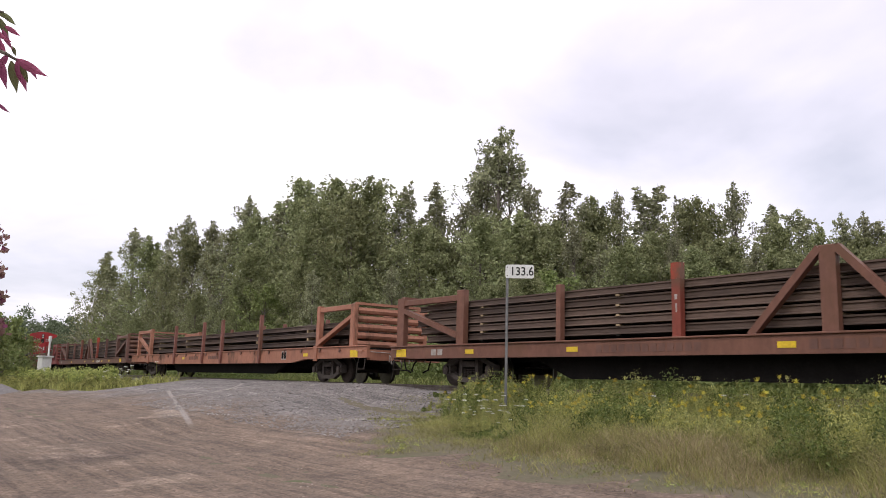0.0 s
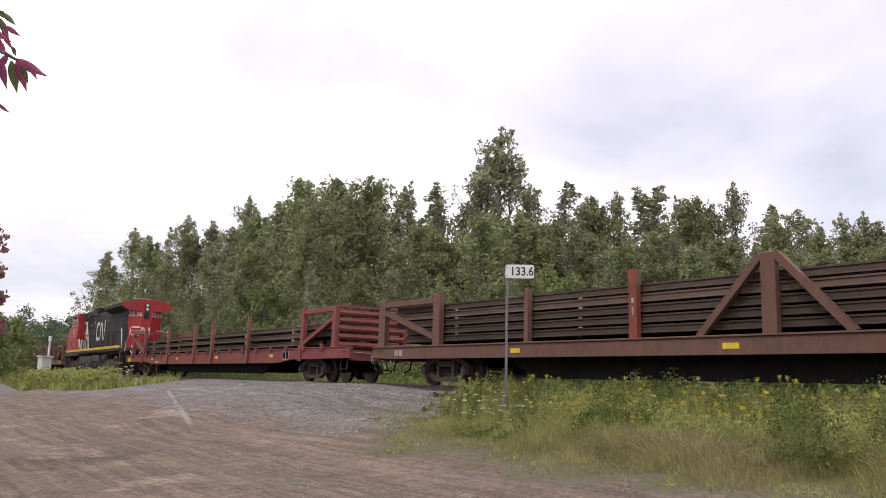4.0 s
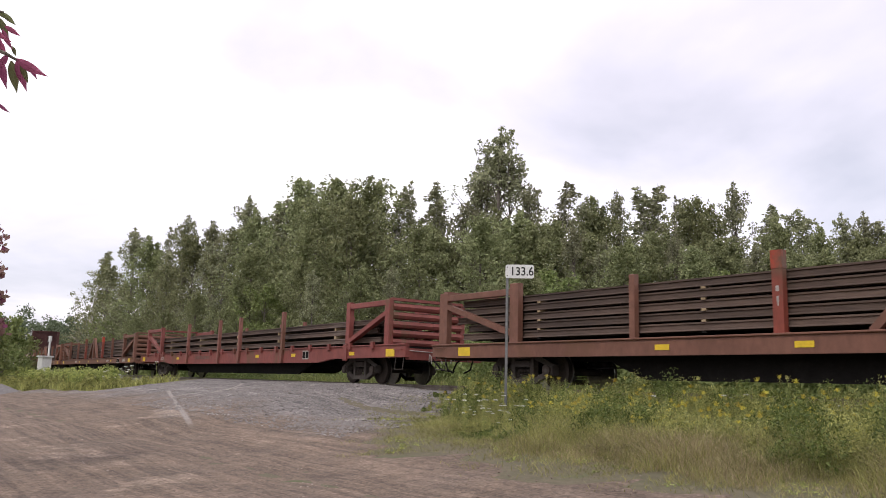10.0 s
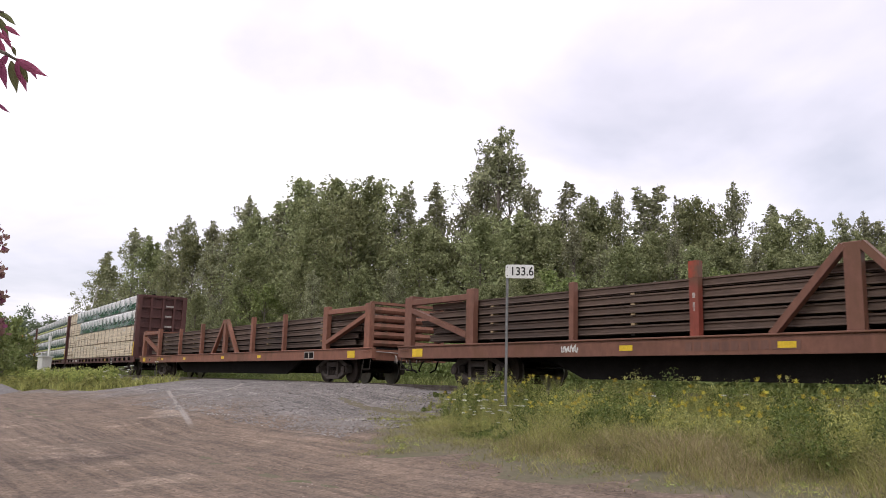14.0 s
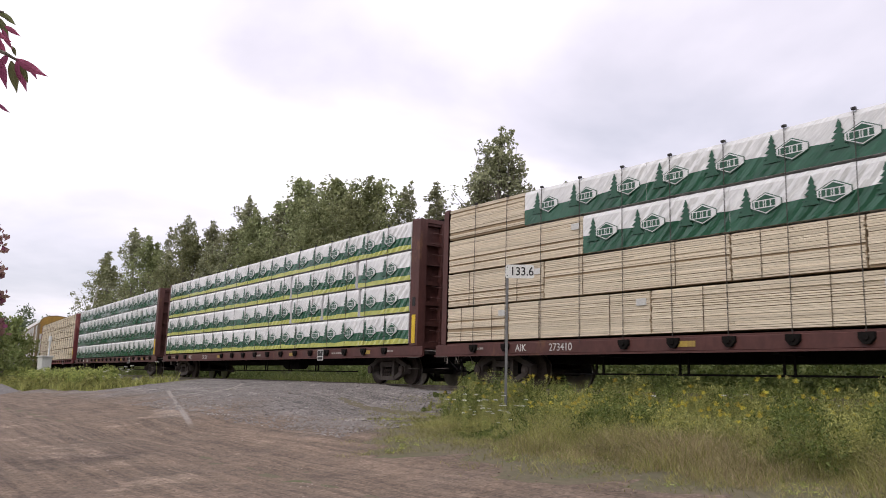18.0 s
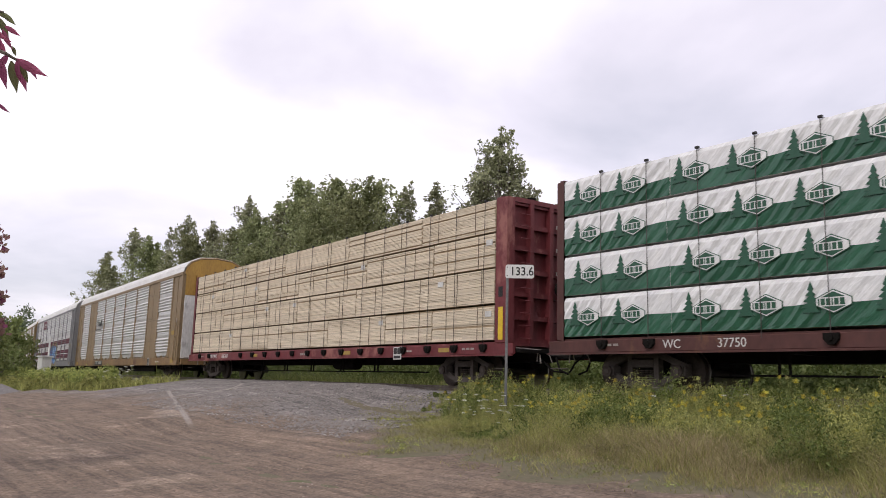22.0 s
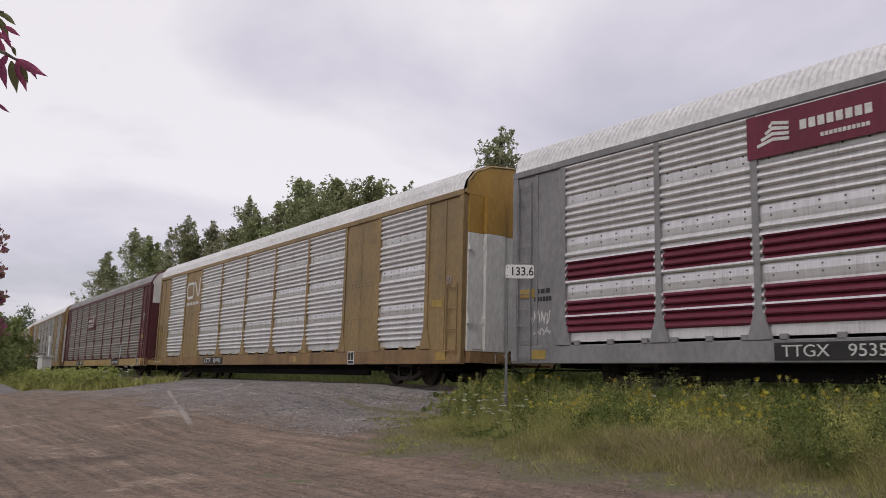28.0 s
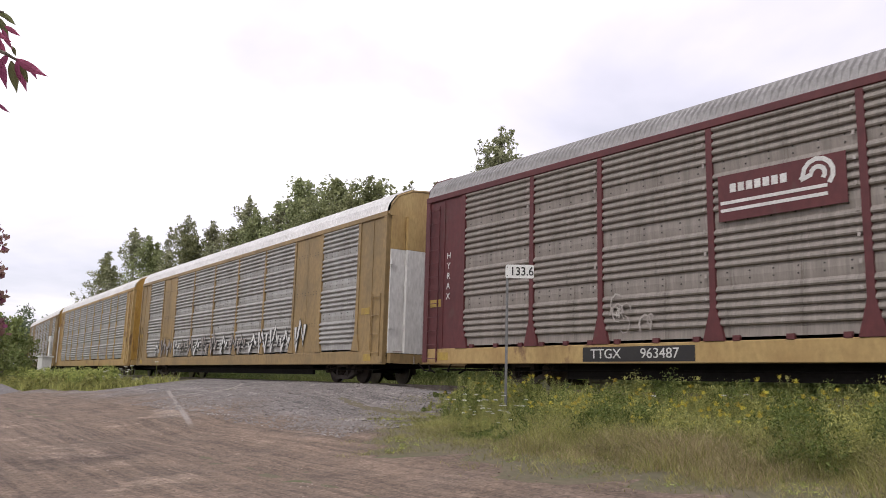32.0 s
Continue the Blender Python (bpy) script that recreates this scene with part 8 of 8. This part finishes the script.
board = part("sign_board", Shape().prism_y(ring, -0.042, -0.036), SIGN_W, mile, "white rounded sign board")
words(mile, "133.6", 0.305, 3.155, 0.25, BLACK_P, -0.046, "sign_lettering", 0.9, bold=0.003)
for z in (3.07, 3.25):
    part("bolt", Shape().disc_y(0.0, -0.05, -0.042, z, 0.014, 8), GALV, mile)

case = thing("equipment_case", "white metal equipment case on the verge", "equipment case", m=pose(-65.76, 12.85, -0.74, 0, 0, 10))
part("body", Shape().box(-0.42, 0.42, -0.34, 0.34, 0.2, 1.86, c=0.03), SIGN_W, case)
part("lid", Shape().box(-0.52, 0.52, -0.42, 0.42, 1.86, 1.98, c=0.03), SIGN_W, case)
part("base", Shape().box(-0.4, 0.4, -0.3, 0.3, -0.1, 0.2), GALV, case)
part("door", Shape().box(-0.36, 0.36, -0.355, -0.34, 0.3, 1.78), SIGN_W, case)
mast = thing("mast", "short white mast with a capped top", "mast", m=pose(-66.4, 13.2, -0.76))
part("tube", Shape().rod([(0, 0, 0), (0, 0, 3.3)], 0.07, 10), SIGN_W, mast)
part("cap", Shape().rod([(0, 0, 3.1), (0, 0, 3.5)], 0.12, 10), SIGN_W, mast)
part("foot", Shape().box(-0.3, 0.3, -0.3, 0.3, 0, 0.9, c=0.03), GALV, mast)
pole = thing("utility_pole", "leaning grey utility pole with one crossarm", "pole", m=pose(-96.0, 31.0, -1.2, 0, 4, 0))
part("pole_shaft", Shape().rod([(0, 0, 0), (0, 0, 9.5)], [0.16, 0.11], 8), BARK, pole)
part("crossarm", Shape().box(-2.4, 2.4, -0.06, 0.06, 8.4, 8.55), GALV, pole)


# ---- heap of spoil by the road ----
hx, hy = np.arange(-4, 4.01, 0.25), np.arange(-4, 4.01, 0.25)
heap = sheet("gravel_heap", hx, hy, lambda x, y: 0.62 * np.exp(-((x / 1.9) ** 2 + (y / 1.5) ** 2)) + 0.07 * np.sin(x * 4 + y * 3) * np.exp(-(x * x + y * y) / 6) - 0.06, BALLAST)
heap.matrix_basis = pose(-50.5, 7.3, float(land(-50.5, 7.3)))
tagged(heap, "small heap of grey gravel at the road's edge", "gravel heap")


# ---- the plum tree whose twig hangs before the lens ----
def sight(px, py, d):
    """The point d metres from the eye in the direction of a spot of the view (1568 wide)."""
    m = look(EYE, EYE + AHEAD, ROLL)
    k = math.tan(radians(29.0)) / 784
    return m @ (Vector(((px - 784) * k, (441 - py) * k, -1)).normalized() * d)


def lance_leaf(material):
    s = Shape()
    n, vs, fs = 7, [], []
    for i in range(n):
        u = i / (n - 1)
        w = 0.19 * math.sin(math.pi * min(1, u * 1.05 + 0.02)) ** 0.8 * (1 - 0.45 * u)
        z = -0.22 * u * u
        vs += [(u, -w, z + 0.05 * w), (u, 0, z - 0.03), (u, w, z + 0.05 * w)]
    for i in range(n - 1):
        fs += [(3 * i, 3 * i + 3, 3 * i + 4, 3 * i + 1), (3 * i + 1, 3 * i + 4, 3 * i + 5, 3 * i + 2)]
    return s.add(vs, fs).mesh("leaf", material)


plum = thing("plum_tree", "purple-leaved plum tree with drooping twigs", "tree", m=pose(-4.3, -1.3, float(land(-4.3, -1.3)) - 0.03))
base_m = plum.matrix_basis.inverted()
tw = Shape()
knots = [base_m @ p for p in (sight(-230, 40, 3.7), sight(-120, 60, 3.4), sight(-40, 75, 3.25), sight(10, 95, 3.2), sight(32, 108, 3.2))]
tw.rod([(0, 0, 0), (0.05, 0.02, 1.2), (0.1, 0.1, 2.4), (0.05, 0.2, 3.4)], [0.09, 0.075, 0.055, 0.02], 8)
tw.rod([(0.1, 0.1, 2.3)] + knots, [0.04, 0.025, 0.016, 0.01, 0.006, 0.004], 6)
up_twig = [base_m @ p for p in (sight(-120, 60, 3.4), sight(-30, 15, 3.25), sight(6, 22, 3.2))]
tw.rod(up_twig, [0.01, 0.006, 0.004], 5)
low_twig = [base_m @ p for p in (sight(-120, 60, 3.4), sight(-60, 150, 3.3), sight(-2, 182, 3.2))]
tw.rod(low_twig, [0.01, 0.006, 0.004], 5)
part("trunk", tw, BARK, plum)
LEAF_ME = lance_leaf(LEAF_P)
LEAF_ME2 = lance_leaf(leaf_mat("plum_leaf_green", (0.12, 0.14, 0.06), (0.2, 0.2, 0.1), trans=0.4))
rl = random.Random(3)


def hang(b, t, d, me):
    p, q = base_m @ sight(*b, d), base_m @ sight(*t, d + rl.uniform(-0.03, 0.05))
    ax = (q - p)
    l = ax.length
    ax.normalize()
    sd = ax.cross((base_m @ EYE - p).normalized()).normalized()
    nz = ax.cross(sd)
    rot = Matrix((ax, sd, nz)).transposed().to_4x4()
    part("leaf", me, None, plum, at=Matrix.Translation(p) @ rot @ Matrix.Rotation(rl.uniform(-0.7, 0.7), 4, "X") @ Matrix.Scale(l, 4))


for k, (b, t) in enumerate((((3, 22), (30, 46)), ((8, 46), (37, 64)), ((4, 52), (17, 88)), ((20, 82), (33, 102)), ((28, 104), (82, 140)), ((30, 106), (45, 157)), ((20, 108), (29, 162)), ((3, 108), (6, 156)),
                            ((44, 108), (68, 138)), ((36, 114), (52, 147)), ((-3, 184), (13, 200)), ((-2, 72), (10, 94)), ((-6, 20), (14, 38)), ((-8, 60), (3, 90)), ((14, 96), (-6, 130)), ((-4, 30), (20, 70)))):
    hang(b, t, 3.2 + 0.02 * (k % 4), LEAF_ME if k % 3 else LEAF_ME2)
for k in range(70):
    bx, by = rl.uniform(-420, -12), rl.uniform(-120, 210)
    hang((bx, by), (bx + rl.uniform(-35, 35), by + rl.uniform(20, 55)), rl.uniform(3.1, 4.0), LEAF_ME if k % 3 else LEAF_ME2)
LEAF_PB = leaf_mat("pale_plum_leaf", (0.24, 0.06, 0.13), (0.42, 0.34, 0.24), trans=0.45)
bush(8, -13.93, 1.42, 4.0, 0.85, LEAF_PB, "small plum tree with purplish leaves at the road's edge", per=46, size=0.075, n=80, low=0.52)


# ---- what moves ----
def motions():
    times = [0.0, 2.0, 4.0, 6.0, 8.0, 10.0, 12.0, 14.0, 16.0, 18.0, 20.0, 22.0, 24.0, 26.0, 28.0, 30.0, 32.0]
    for car, mid in TRAIN:
        walk(car, [(t, on_line(mid + run(t))) for t in times])


motions()
